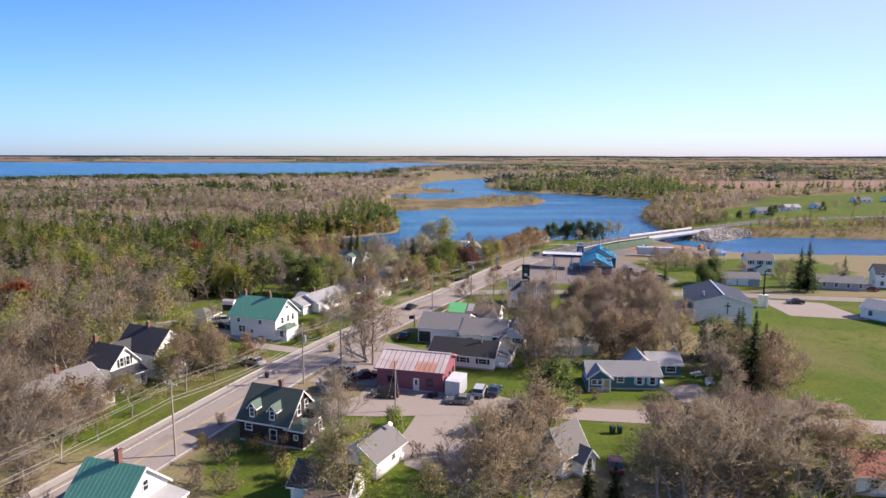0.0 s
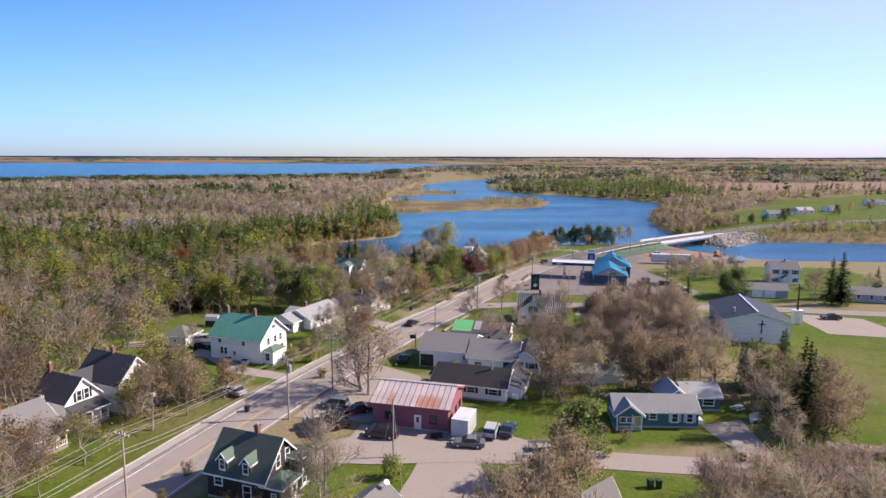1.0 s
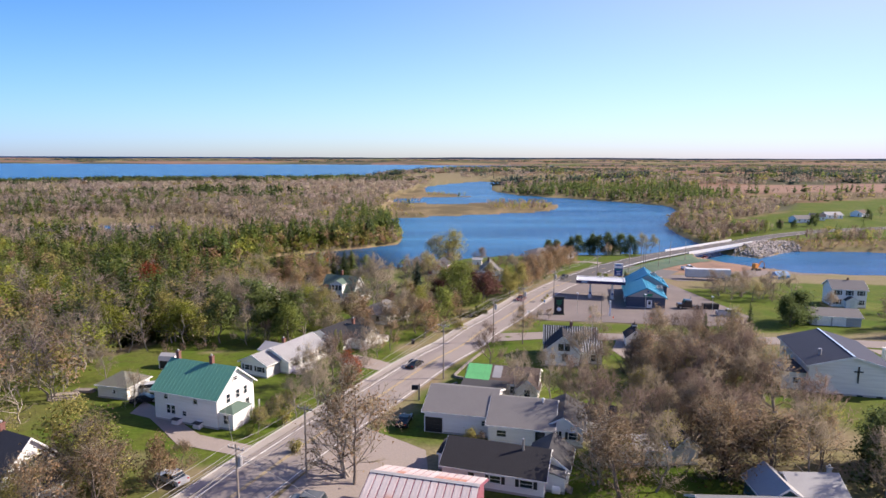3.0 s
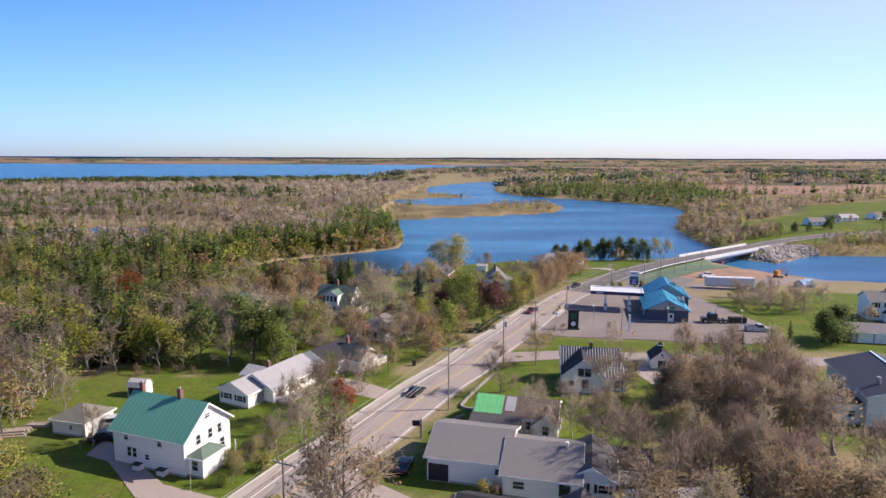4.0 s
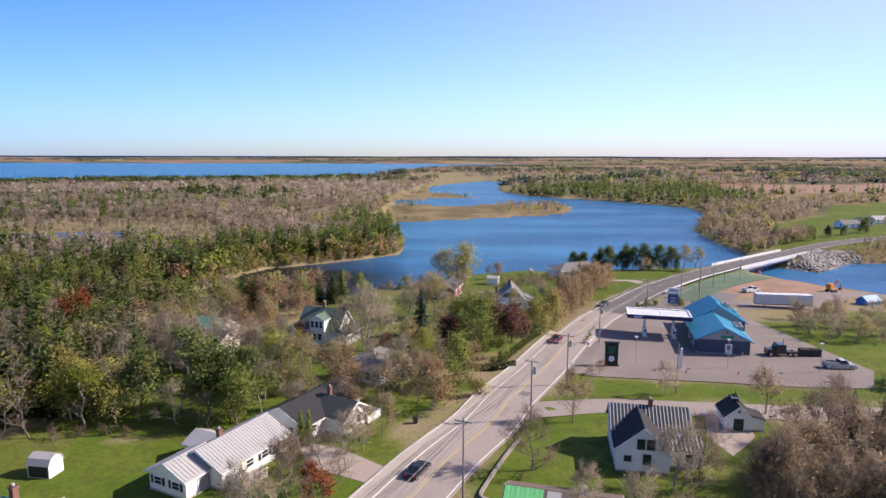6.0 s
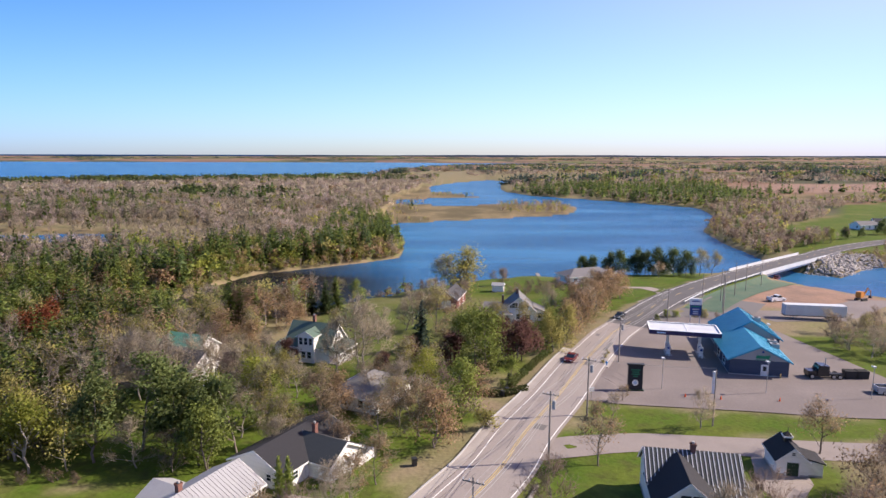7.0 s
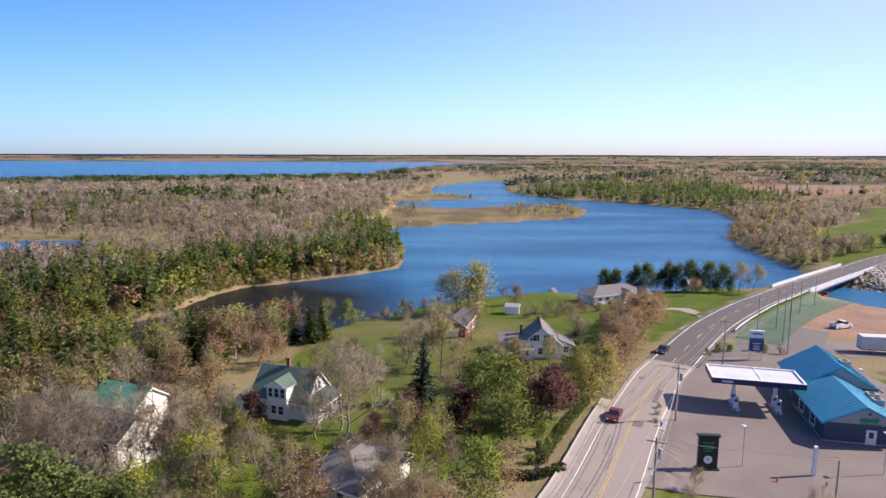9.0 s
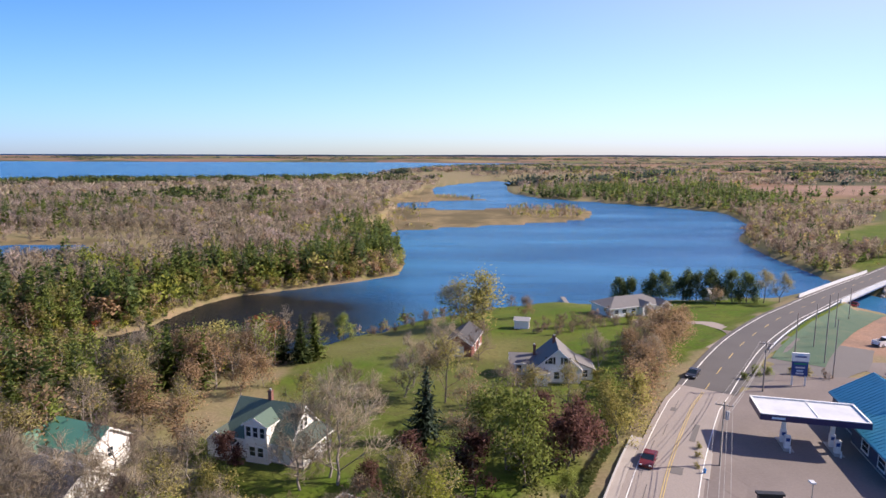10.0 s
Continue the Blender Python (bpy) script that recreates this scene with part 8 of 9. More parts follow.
        ("dark_pine", 204, 428, 6), ("dark_pine", 216, 434, 5), ("dark_pine", 232, 442, 7), ("green", 190, 418, 7), ("half_olive", 184, 414, 6.5), ("half_olive", 178, 410, 6), ("dark_pine", 246, 462, 6), ("half_rust", 262, 468, 6), ("dark_pine", 290, 476, 7), ("half_olive", 308, 490, 8), ("bare", 330, 500, 8), ("dark_pine", 345, 520, 7),
        ("spruce", 53.6, 117.6, 9.5), ("spruce", 57.4, 118.4, 10.5), ("spruce", 61, 114.5, 8.5), ("bare", 98, 232, 7), ("bare_rosy", 92, 238, 6.5), ("half_olive", 88, 235, 6), ("thicket", 84, 240, 5.5), ("bare", 101, 226, 7), ("thicket", 96, 243, 5.5), ("half_olive", 104, 238, 6), ("bare_rosy", 80, 232, 6),
        ("spruce", 59.4, 254.4, 3.0), ("spruce", 50, 164.5, 9.5), ("spruce", 57, 168, 9), ("spruce", 62.5, 172, 10), ("young_spruce", 55, 160, 7.5), ("half_rust", 100, 206, 6), ("bare", 126, 196, 7), ("spruce", 133, 203, 8), ("bare_rosy", 117, 205, 6.5)):
    tree(kind, x, y, h)

for kind, x, y, h, wide in (("dark_pine", 51.5, 113.4, 8.6, 1.1), ("thicket", 79.9, 226.8, 5, 1.3), ("bare", 81.1, 221.8, 6, 1.3), ("thicket", 85.8, 225.2, 5.5, 1.3), ("half_olive", 86.5, 220.3, 6, 1.3), ("thicket", 90.8, 223.6, 5, 1.3), ("bare_rosy", 92.5, 220.3, 5.5, 1.3), ("bare", 84.3, 233.1, 6, 1.3), ("thicket", 89.7, 231.3, 5, 1.3), ("bare", 95.5, 230.5, 5.5, 1.3),
                            ("dark_pine", 84.5, 194.6, 7.6, 1.35), ("dark_pine", 82, 191, 7, 1.3), ("olive", -1.9, 297, 14, 1.4), ("half_olive", -4.5, 295.4, 11.5, 1.3), ("olive", 1.2, 298.4, 10, 1.3), ("thicket", 27, 64, 9, 1.3), ("brown", 19, 111, 8.5, 1.1), ("bare", -36.5, 196, 8, 1.2), ("bare", -31, 199.5, 7, 1.2), ("bare_rosy", -40.5, 198.5, 8, 1.2), ("bare", -35, 183, 7.5, 1.2), ("half_olive", -28.5, 181.5, 7, 1.2), ("bare", -18.5, 197, 7, 1.2), ("half_rust", -17, 201.6, 6.5, 1.2), ("brown", -19.6, 178, 6, 1.1), ("bare", -27.5, 176.5, 6.5, 1.1), ("half_olive", -13, 190.6, 6.5, 1.2), ("bare_rosy", -6.5, 196.6, 6.5, 1.2), ("bare", -15.6, 244, 8, 1.2), ("half_olive", -31, 236, 7, 1.2), ("bare_rosy", -24, 240.5, 7, 1.2), ("bare", -21, 233, 8, 1.2), ("half_rust", -5, 233, 8, 1.2), ("bare", 2.4, 239, 7, 1.2), ("bare", 23.4, 113.5, 9, 1.2), ("brown", 20, 119.5, 8, 1.2), ("thicket", 16.6, 115.5, 8, 1.2), ("brown", 33, 117, 8.5, 1.3), ("brown", 38.5, 116, 9, 1.3), ("brown", 50.5, 106.6, 5, 1.2), ("brown", -47, 111, 9, 1.2), ("green", -45, 115, 7.5, 1.2), ("olive", -51.6, 118.5, 9, 1.1), ("brown", -41.4, 111.6, 6.5, 1.2), ("olive", -48.6, 106, 7, 1.1), ("thicket", -14.6, 116.4, 11, 1.15), ("red", -91, 223, 10, 1.1), ("red", -99, 143, 10, 1.1), ("red", -104, 147, 9, 1.1), ("red", -95, 227, 9, 1.0), ("yellow", -110, 189, 12, 1.2), ("yellow", -102, 189, 12, 1.2), ("yellow", -97, 198, 11, 1.1), ("yellow", -64, 176, 9, 1.1), ("yellow", -71, 170, 10, 1.1), ("olive", -59.5, 177, 9, 1.2), ("olive", -68, 178, 10, 1.2), ("yellow", -44, 182, 8, 1.1), ("half_rust", -99, 218, 9, 1.1), ("olive", -56, 182, 9, 1.2), ("half_rust", 31.5, 71.5, 10, 1.2), ("thicket", 36, 72.5, 9.5, 1.3), ("bare_rosy", 41, 69.5, 11, 1.2),
                            ("thicket", 44.5, 76.5, 8.5, 1.3), ("thicket", 37.5, 81, 7.5, 1.3), ("half_rust", 48, 72, 9.5, 1.2), ("thicket", 30, 75, 8, 1.3), ("bare", 24.5, 67, 10, 1.2), ("thicket", 34, 66, 8.5, 1.4), ("thicket", 41, 64.5, 9, 1.4), ("half_rust", 52, 66, 9.5, 1.2), ("thicket", 46.5, 82, 6.5, 1.3),
                            ("thicket", 3, 64, 8, 1.3), ("thicket", 10.5, 66, 8, 1.3), ("bare", -57, 82, 10.5, 1.3), ("bare_rosy", -61.5, 78.5, 10.5, 1.3), ("bare", -55.5, 77.5, 9, 1.3), ("half_rust", -52.2, 88.8, 7.4, 1.3), ("bare", -65.5, 84, 11, 1.3), ("bare", -50.5, 69.5, 8, 1.3), ("bare", -57.5, 66, 9.5, 1.3),
                            ("half_olive", -47.6, 90.6, 6.6, 1.3), ("bare", -67.5, 70.5, 11, 1.3), ("bare", -70.5, 80, 11, 1.2), ("bare", -49.5, 203, 10.5, 1.3), ("bare", -55, 201, 10.5, 1.3), ("half_olive", -26, 195.5, 7, 1.2),
                            ("bare", -60.5, 203, 10, 1.3), ("half_olive", -66, 214, 10, 1.2), ("half_rust", -70, 226, 10, 1.2), ("bare", -62, 226, 10, 1.3), ("rust", -55, 230, 8.5, 1.2), ("half_olive", -8.5, 205.5, 7.6, 1.2), ("half_rust", -14.5, 180.5, 7.5, 1.2), ("half_rust", -5.5, 216, 8, 1.2),
                            ("rust", 38.6, 276.4, 7.6, 1.3), ("half_rust", 33.5, 267, 8, 1.3), ("rust", 28.4, 256.4, 8, 1.2)):
    tree(kind, x, y, h, wide)

# the thicket between the bungalows and the church lane
spots_rnd = random.Random(21)
THICKET = [(21, 118), (34, 112), (46, 116), (51, 128), (50, 140), (55, 152), (57, 166), (52, 174), (42, 166), (34, 166), (29, 150), (17, 138)]
count = 0
while count < 74:
    x, y = spots_rnd.uniform(14, 66), spots_rnd.uniform(110, 176)
    if inside(np.array([x]), np.array([y]), THICKET)[0] and not (24 < x < 31 and 118 < y < 126):
        tree(spots_rnd.choices(("thicket", "bare", "bare_rosy", "half_rust", "brown", "half_olive", "spruce"), (4, 4, 11, 2, 1.2, 0.8, 1.0))[0], x, y, spots_rnd.uniform(6, 10.5), 0.95, "trees of the thicket")
        count += 1
# shrubs in gardens and along the lanes
for kind, x, y, h in (("shrub", -33, 80.6, 1.6), ("shrub", -25.5, 79.5, 2), ("bare_shrub", -29, 77, 3.4), ("bare_shrub", -22, 77.4, 3.6), ("shrub", -20, 73, 2.4), ("bare_shrub", -30, 71, 3), ("bare_shrub", -26, 69.5, 3.4), ("green_shrub", -19.4, 71, 1.8), ("bare_shrub", -33, 88, 2),
                      ("bare_shrub", -3.4, 77.8, 2.4), ("shrub", -22.6, 122.8, 2), ("shrub", -31.5, 132.6, 2.2), ("bare_shrub", -29.8, 135, 2.8), ("shrub", -27.6, 138.6, 2.6), ("shrub", -26.5, 132, 2.4), ("green_shrub", -30.6, 128.6, 1.4), ("shrub", 1.4, 126.4, 2.4), ("bare_shrub", 3, 125.6, 2.2),
                      ("green_shrub", 4.2, 204.4, 1.3), ("green_shrub", 50, 252.6, 1.8), ("green_shrub", 53, 253.6, 1.6), ("shrub", 60, 252.8, 1.8), ("shrub", 57.4, 254, 1.6), ("bare_shrub", 62.5, 251.5, 1.8), ("green_shrub", 47, 250, 1.3), ("shrub", 26.5, 219.6, 0.9), ("shrub", 25.4, 216.4, 0.8), ("shrub", 27.6, 222.2, 1.0),
                      ("shrub", -20, 183, 2), ("bare_shrub", -34, 190.5, 2.6), ("bare_shrub", -28.6, 189, 2.4), ("shrub", -38.6, 186, 2.2), ("bare_shrub", -31.6, 193.6, 2.2), ("shrub", -23.6, 199.6, 2), ("bare_shrub", -26.4, 207, 2), ("green_shrub", -30.6, 205.4, 1.8), ("bare_shrub", -44.6, 186.4, 2.8), ("shrub", -15, 226, 1.6), ("bare_shrub", -26, 229, 2), ("bare_shrub", -19, 237, 2.4), ("shrub", -34.4, 229, 2.2), ("green_shrub", -14.6, 191, 2.4), ("shrub", -4.5, 185.5, 2), ("shrub", 1.5, 186.5, 3), ("bare_shrub", -38, 206, 2.5), ("green_shrub", -41.5, 205, 2.8), ("green_shrub", -36.5, 210.6, 3.2), ("shrub", -20, 172.4, 2.4), ("bare_shrub", -18, 170.6, 2.6),
                      ("bare_shrub", -20, 306, 3), ("bare_shrub", -15, 310.5, 3.4), ("bare_shrub", -10, 314, 3), ("bare_shrub", -4, 318, 3.2), ("bare_shrub", 3, 322, 3), ("bare_shrub", 11, 327, 3.2), ("bare_shrub", 20, 291, 3.8), ("bare_shrub", 24.5, 293, 3.8), ("bare_shrub", 29, 296, 3.6), ("bare_shrub", 34, 298, 3.6), ("bare_shrub", 18, 284, 2.6), ("bare_shrub", 22, 287, 2.8), ("bare_shrub", 26, 289.5, 2.8), ("bare_shrub", 30, 291, 2.6), ("bare_shrub", 34, 292.6, 2.8), ("bare_shrub", 14, 286, 3), ("bare_shrub", 16, 290, 3), ("shrub", 38, 294.6, 3), ("shrub", 21, 93.6, 1.6), ("bare_shrub", 25, 98, 2), ("bare_shrub", 22.5, 99.4, 1.8),
                      ("bare_shrub", 9.4, 256.5, 2.4), ("bare_shrub", 4, 252.5, 3), ("shrub", 19.6, 250, 2.4), ("bare_shrub", -14, 300, 2), ("bare_shrub", -22, 296, 2), ("bare_shrub", -27, 293, 2.2), ("bare_shrub", -7, 306, 2.4), ("bare_shrub", -18, 303, 2.4), ("bare_shrub", -29, 300, 2.2), ("bare_shrub", 4, 316, 2)):
    tree(kind, x, y, h)


def hedge(points, width, height, material="hedge"):
    """A clipped hedge of small leaves along a line."""
    line = spline(points, 0.5)
    rng = np.random.default_rng(3)
    n = int(len(line) * 46 * height)
    i = rng.integers(0, len(line), n)
    side = rng.choice((-1, 1), n) * (width / 2) * rng.uniform(0.75, 1.08, n)
    top = rng.random(n) < 0.35
    side = np.where(top, rng.uniform(-1, 1, n) * width / 2, side)
    p = line[i] + rng.normal(size=(n, 2)) * 0.12
    nrm = np.gradient(line, axis=0)[i]
    nrm = unit(np.column_stack([nrm[:, 1], -nrm[:, 0], np.zeros(n)]))
    z = np.where(top, height, rng.uniform(0, height, n))
    c = np.column_stack([p, land(p[:, 0], p[:, 1]) + z]) + nrm * side[:, None]
    v, q4 = random_blades(rng, c, 0.34, 0.7)
    return tagged(new("hedge", big_mesh("hedge", v, q4, M[material])), "low clipped green hedge edging a garden", "hedge")


hedge([(-31, 208.6), (-24, 205.2), (-17, 208.0)], 0.8, 1.0)
hedge([(-2, 201.0), (4, 200.0), (8.4, 201.6)], 0.8, 1.0)
hedge([(6.0, 204.2), (10.8, 214.6), (16.4, 225.2)], 0.8, 1.0)
hedge([(52, 94.6), (57, 93.6), (63, 92.4)], 1.6, 1.2, "twig_rosy")


# ---- woods ----
def low_templates(kind, blades, seed, count=6):
    """Coarser trees for woods, ten metres high: blade arrays."""
    rng = np.random.default_rng(seed)
    out = []
    for _ in range(count):
        if kind == "conifer":
            s = rng.random(blades) ** 0.8
            ang = rng.uniform(0, 6.283, blades)
            r = 1.9 * (1 - s) ** 0.9 * rng.uniform(0.6, 1.1, blades) + 0.08
            c = np.column_stack([r * np.cos(ang), r * np.sin(ang), 0.8 + 9.4 * s])
            a = unit(np.column_stack([np.cos(ang), np.sin(ang), rng.normal(0.15, 0.5, blades)]))
            b = unit(np.cross(a, rng.normal(size=a.shape)))
            size = (4.3 / math.sqrt(blades)) * 2.1 * (1.25 - s)
            out.append(diamonds(rng, c, a, b, size * 1.3, size * 0.85)[0])
        elif kind == "bare":
            n = blades
            ang, rad = rng.uniform(0, 6.283, n), 2.3 * np.sqrt(rng.random(n))
            hgt = rng.uniform(0.15, 1.0, n)
            c = np.column_stack([rad * np.cos(ang) * (0.4 + 0.6 * hgt), rad * np.sin(ang) * (0.4 + 0.6 * hgt), 2.0 + 7.0 * hgt - 0.35 * rad])
            lean = unit(np.column_stack([np.cos(ang) * 0.25 * rad, np.sin(ang) * 0.25 * rad, np.full(n, 0.8)]) + rng.normal(size=(n, 3)) * 0.45)
            ln = rng.uniform(0.8, 2.0, n) * (60 / n) ** 0.25
            out.append(diamonds(rng, c, lean, unit(np.cross(lean, rng.normal(size=lean.shape))), ln, 3.5 / math.sqrt(n) * rng.uniform(0.4, 1.2, n))[0])
        else:
            k = 9
            cl = np.column_stack([rng.normal(size=(k, 2)) * 1.35, rng.uniform(3.2, 8.6, k)])
            p = cl[rng.integers(0, k, blades)] + rng.normal(size=(blades, 3)) * np.array([0.95, 0.95, 0.8])
            out.append(random_blades(rng, p, 8.4 / math.sqrt(blades), 0.7)[0])
    return out


def clump_templates(kind, blades, seed, reach=7.0, trees=6, count=6):
    """Groups of coarse trees whose crowns close, for woods far off."""
    rng = np.random.default_rng(seed + 5)
    base = low_templates(kind, blades, seed, 8)
    out = []
    for _ in range(count):
        made = []
        for j in range(trees):
            r, ang = reach * math.sqrt((j + 0.3) / trees), 2.4 * j + rng.uniform(0, 1)
            made.append(base[rng.integers(0, len(base))] * np.array([1.15, 1.15, rng.uniform(0.7, 1.1)]) + np.array([r * math.cos(ang), r * math.sin(ang), 0]))
        out.append(np.concatenate(made))
    return out


def mid_templates(kind, seed, count=7):
    """Finer trees for the near wood, ten metres high: blade arrays, and their limbs as loose quads."""
    rnd, rng = random.Random(seed), np.random.default_rng(seed)
    out, wood = [], []
    for _ in range(count):
        if kind == "conifer":
            v = spruce_blades(rng, 10, 2.3 * rng.uniform(0.85, 1.2), 15, 10, 3)[0]
            segs = [(Vector((0, 0, -0.2)), Vector((0, 0, 6)), 0.16, 0.08)]
        else:
            segs, tips = grow(rnd, 10, 0.55, 2, 0.25)
            thick = [s for s in segs if s[2] > 0.035]
            v = twigs(rng, rnd.sample(tips, min(len(tips), 27)), 10, 1.0, 0.08)[0] if kind == "bare" else foliage(rng, tips, 440, 0.39, 0.7)[0]
            segs = thick
        out.append(v)
        lv, lf = limbs(segs, 3)
        wood.append(np.array([lv[i] for q_ in lf for i in q_]))
    return out, wood


def woods(name, label, x, y, h, templates, material, seed, wood=None, bark="pale_bark"):
    rng = np.random.default_rng(seed)
    pick = rng.integers(0, len(templates), len(x))
    z = land(x, y)
    up = 1.2 if "twig" in material else 0.5 if "needle" in material else 0.9
    vs, ns, ts, ws = [], [], [], []
    for i, t in enumerate(templates):
        k = pick == i
        m = int(k.sum())
        if not m:
            continue
        ang, w = rng.uniform(0, 6.283, m), h[k] / 10 * rng.uniform(0.85, 1.25, m)
        c, s = np.cos(ang), np.sin(ang)

        def spread(a, wide, tall, dx, dy, dz):
            return np.stack([(a[None, :, 0] * c[:, None] - a[None, :, 1] * s[:, None]) * wide + dx, (a[None, :, 0] * s[:, None] + a[None, :, 1] * c[:, None]) * wide + dy, a[None, :, 2] * tall + dz], 2).reshape(-1, 3)

        place = (w[:, None], (h[k] / 10)[:, None], x[k][:, None], y[k][:, None], z[k][:, None])
        vs.append(spread(t, *place))
        ns.append(spread(crown_normals(t, 10, rng, 0.3, up), 1.0, 1.0 + 0 * w[:, None], 0, 0, 0))
        ts.append(np.repeat(rng.uniform(-1, 1, m), len(t)))
        if wood is not None:
            ws.append(spread(wood[i], *place))
    v = np.concatenate(vs)
    if ws:
        wv = np.concatenate(ws)
        tagged(new("woodland_trunks", big_mesh("woodland_trunks", wv, np.arange(len(wv)).reshape(-1, 4), M[bark])), "trunks and limbs standing in the near wood", "woods", kind="stuff")
    return tagged(new(name, big_mesh(name, v, np.arange(len(v)).reshape(-1, 3), M[material], np.concatenate(ns), np.concatenate(ts))), label, "woods", kind="stuff")


def scatter(rng, n, x0, x1, y0, y1):
    """Points over a rectangle, with the lines of sight's wedge and dry land kept, and lawns, roads and houses left free."""
    x, y = rng.uniform(x0, x1, n), rng.uniform(y0, y1, n)
    d = distance(x, y, RIVER)
    keep = ~inside(x, y, RIVER) & ~inside(x, y, BAY) & (d > 2.5) & (distance(x, y, BAY) > 4)
    keep &= ~inside(x, y, POND) & (distance(x, y, POND) > 4) & ~inside(x, y, MARSH)
    keep &= np.abs(x) < 0.80 * y + 22
    keep &= distance(x, y, ROAD_MID, False) > 14
    return x[keep], y[keep]


def patches(x, y, s, p):
    return np.sin(x / s + 2.1 * np.sin(y / (1.7 * s) + p)) + np.sin(y / (0.8 * s) + 1.4 * np.sin(x / (1.3 * s) + 2 * p)) + 0.6 * np.sin((x - y) / (0.35 * s) + p)


GARDENS = [(-66, 60), (-40, 60), (-20, 100), (-6, 160), (30, 240), (60, 290), (100, 340), (40, 345), (-20, 320), (-40, 300), (-46, 262), (-62, 230), (-62, 196), (-55, 186), (-50, 172), (-62, 172), (-68, 162), (-66, 130)]


def plant_woods():
    rng = np.random.default_rng(77)
    kinds = ("needle_dark", "needle_green", "leaf_olive", "leaf_yellow", "leaf_rust", "leaf_red", "twig", "twig_rosy", "leaf_green", "twig_brown", "twig_grey")
    shape = {"needle_dark": "conifer", "needle_green": "conifer", "twig": "bare", "twig_rosy": "bare", "twig_brown": "bare", "twig_grey": "bare"}
    names = {"needle_dark": ("dark spruce", "conifers"), "needle_green": ("lighter green spruce and fir", "conifers"), "leaf_olive": ("olive broadleaf", "broadleaf trees"), "leaf_yellow": ("yellowing broadleaf", "broadleaf trees"),
             "leaf_rust": ("rust-brown broadleaf", "broadleaf trees"), "leaf_red": ("red maple", "broadleaf trees"), "twig": ("bare grey-brown", "leafless trees"), "twig_rosy": ("bare rosy-brown", "leafless trees"), "leaf_green": ("late green broadleaf", "broadleaf trees"), "twig_brown": ("bare dull brown", "leafless trees"), "twig_grey": ("bare dull grey", "leafless trees")}

    def choose(weights):
        w = np.array(weights + [0.0 * weights[0]] * (len(kinds) - len(weights)), dtype=float)
        w /= w.sum(0)
        u = rng.random(w.shape[1])
        return (u[None] > np.cumsum(w, 0)).sum(0)

    def plant(zone, x, y, weights, h, blades, seed, clump=0, spruce="needle_dark"):
        pick = choose(weights)
        for i, kname in enumerate(kinds):
            k = pick == i
            if k.sum() < 1:
                continue
            sh = shape.get(kname, "broad")
            words, what = names[kname]
            temps, wood = mid_templates(sh, seed + i) if blades > 150 else (low_templates(sh, blades if sh != "bare" else int(blades * 1.2), seed + i), None)
            if clump:
                temps = clump_templates(sh, blades, seed + i, clump)
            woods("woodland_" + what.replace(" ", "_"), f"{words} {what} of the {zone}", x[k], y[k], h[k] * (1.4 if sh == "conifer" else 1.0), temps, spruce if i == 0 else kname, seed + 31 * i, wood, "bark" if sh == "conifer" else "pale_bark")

    one = lambda x: np.ones_like(x)
    # the near wood behind the gardens
    x, y = scatter(rng, 3500, -260, -40, 95, 300)
    k = ~inside(x, y, GARDENS)
    x, y = x[k], y[k]
    p, e = patches(x, y, 30, 0.4), patches(x, y, 17, 2.0)
    inlet = np.clip((y - 205) / 25, 0, 1)
    bare = 1 - 0.8 * inlet
    plant("near wood", x, y, [0.9 * (p > 0.6) + 0.05 + 0.5 * inlet, 0.9 * (p > 0.3) + 0.05 + 1.6 * inlet, 0.6 * one(x), 0.6 * (e > 0.5) + 0.15, 0.45 * one(x) + 0.25 * inlet, 0.22 * (e < -1.2) + 0.07 * inlet, 2.0 * bare, 0.8 * bare, 0.3 + 0.8 * inlet, 0.2 * bare, 0.7 * bare],
          rng.uniform(6.5, 11, len(x)), 190, 100)
    # across the inlet
    x, y = scatter(rng, 9500, -520, -20, 285, 640)
    k = ~((y < 300) & inside(x, y, GARDENS)) & ~((distance(x, y, RIVER) < 300) & (y < 330) & (x > -92))
    x, y = x[k], y[k]
    d = distance(x, y, RIVER)
    p, e = patches(x, y, 42, 1.1), patches(x, y, 20, 0.3)
    shore = np.clip(1.15 - d / 34, 0, 1) * np.clip(0.75 + 0.3 * e, 0.15, 1)
    inland = np.clip((d - 14) / 30, 0, 1)
    plant("wood across the inlet", x, y, [1.3 * shore + 0.5 * (p > 1.2), 1.6 * shore + 0.4 * (p > 0.9) + 0.08, 0.7 * shore + 0.12, 0.15 * shore + 0.03, 0.4 * shore + 0.06, 0.03 * shore, 2.2 * inland + 0.25, 1.8 * inland * (e > -0.4) + 0.1, 0.5 * shore + 0.03, 0.1 * one(x), 0.8 * inland],
          np.where(distance(x, y, POND) < 40, 0.55, 1.0) * rng.uniform(6, 10.5, len(x)), 72, 200)
    # trees right down to the water on the far side of the inlet
    x, y = rng.uniform(-150, -18, 5200), rng.uniform(255, 400, 5200)
    far_bank, near_bank = np.array(RIVER_FAR[-11:]), np.array(RIVER_NEAR[:8])
    d = distance(x, y, far_bank, False)
    k = (land(x, y) > WATER + 0.5) & (d < 26) & (~inside(x, y, RIVER) | (d < 9)) & (d < distance(x, y, near_bank, False)) & (rng.random(len(x)) < 0.5)
    x, y, d = x[k], y[k], d[k]
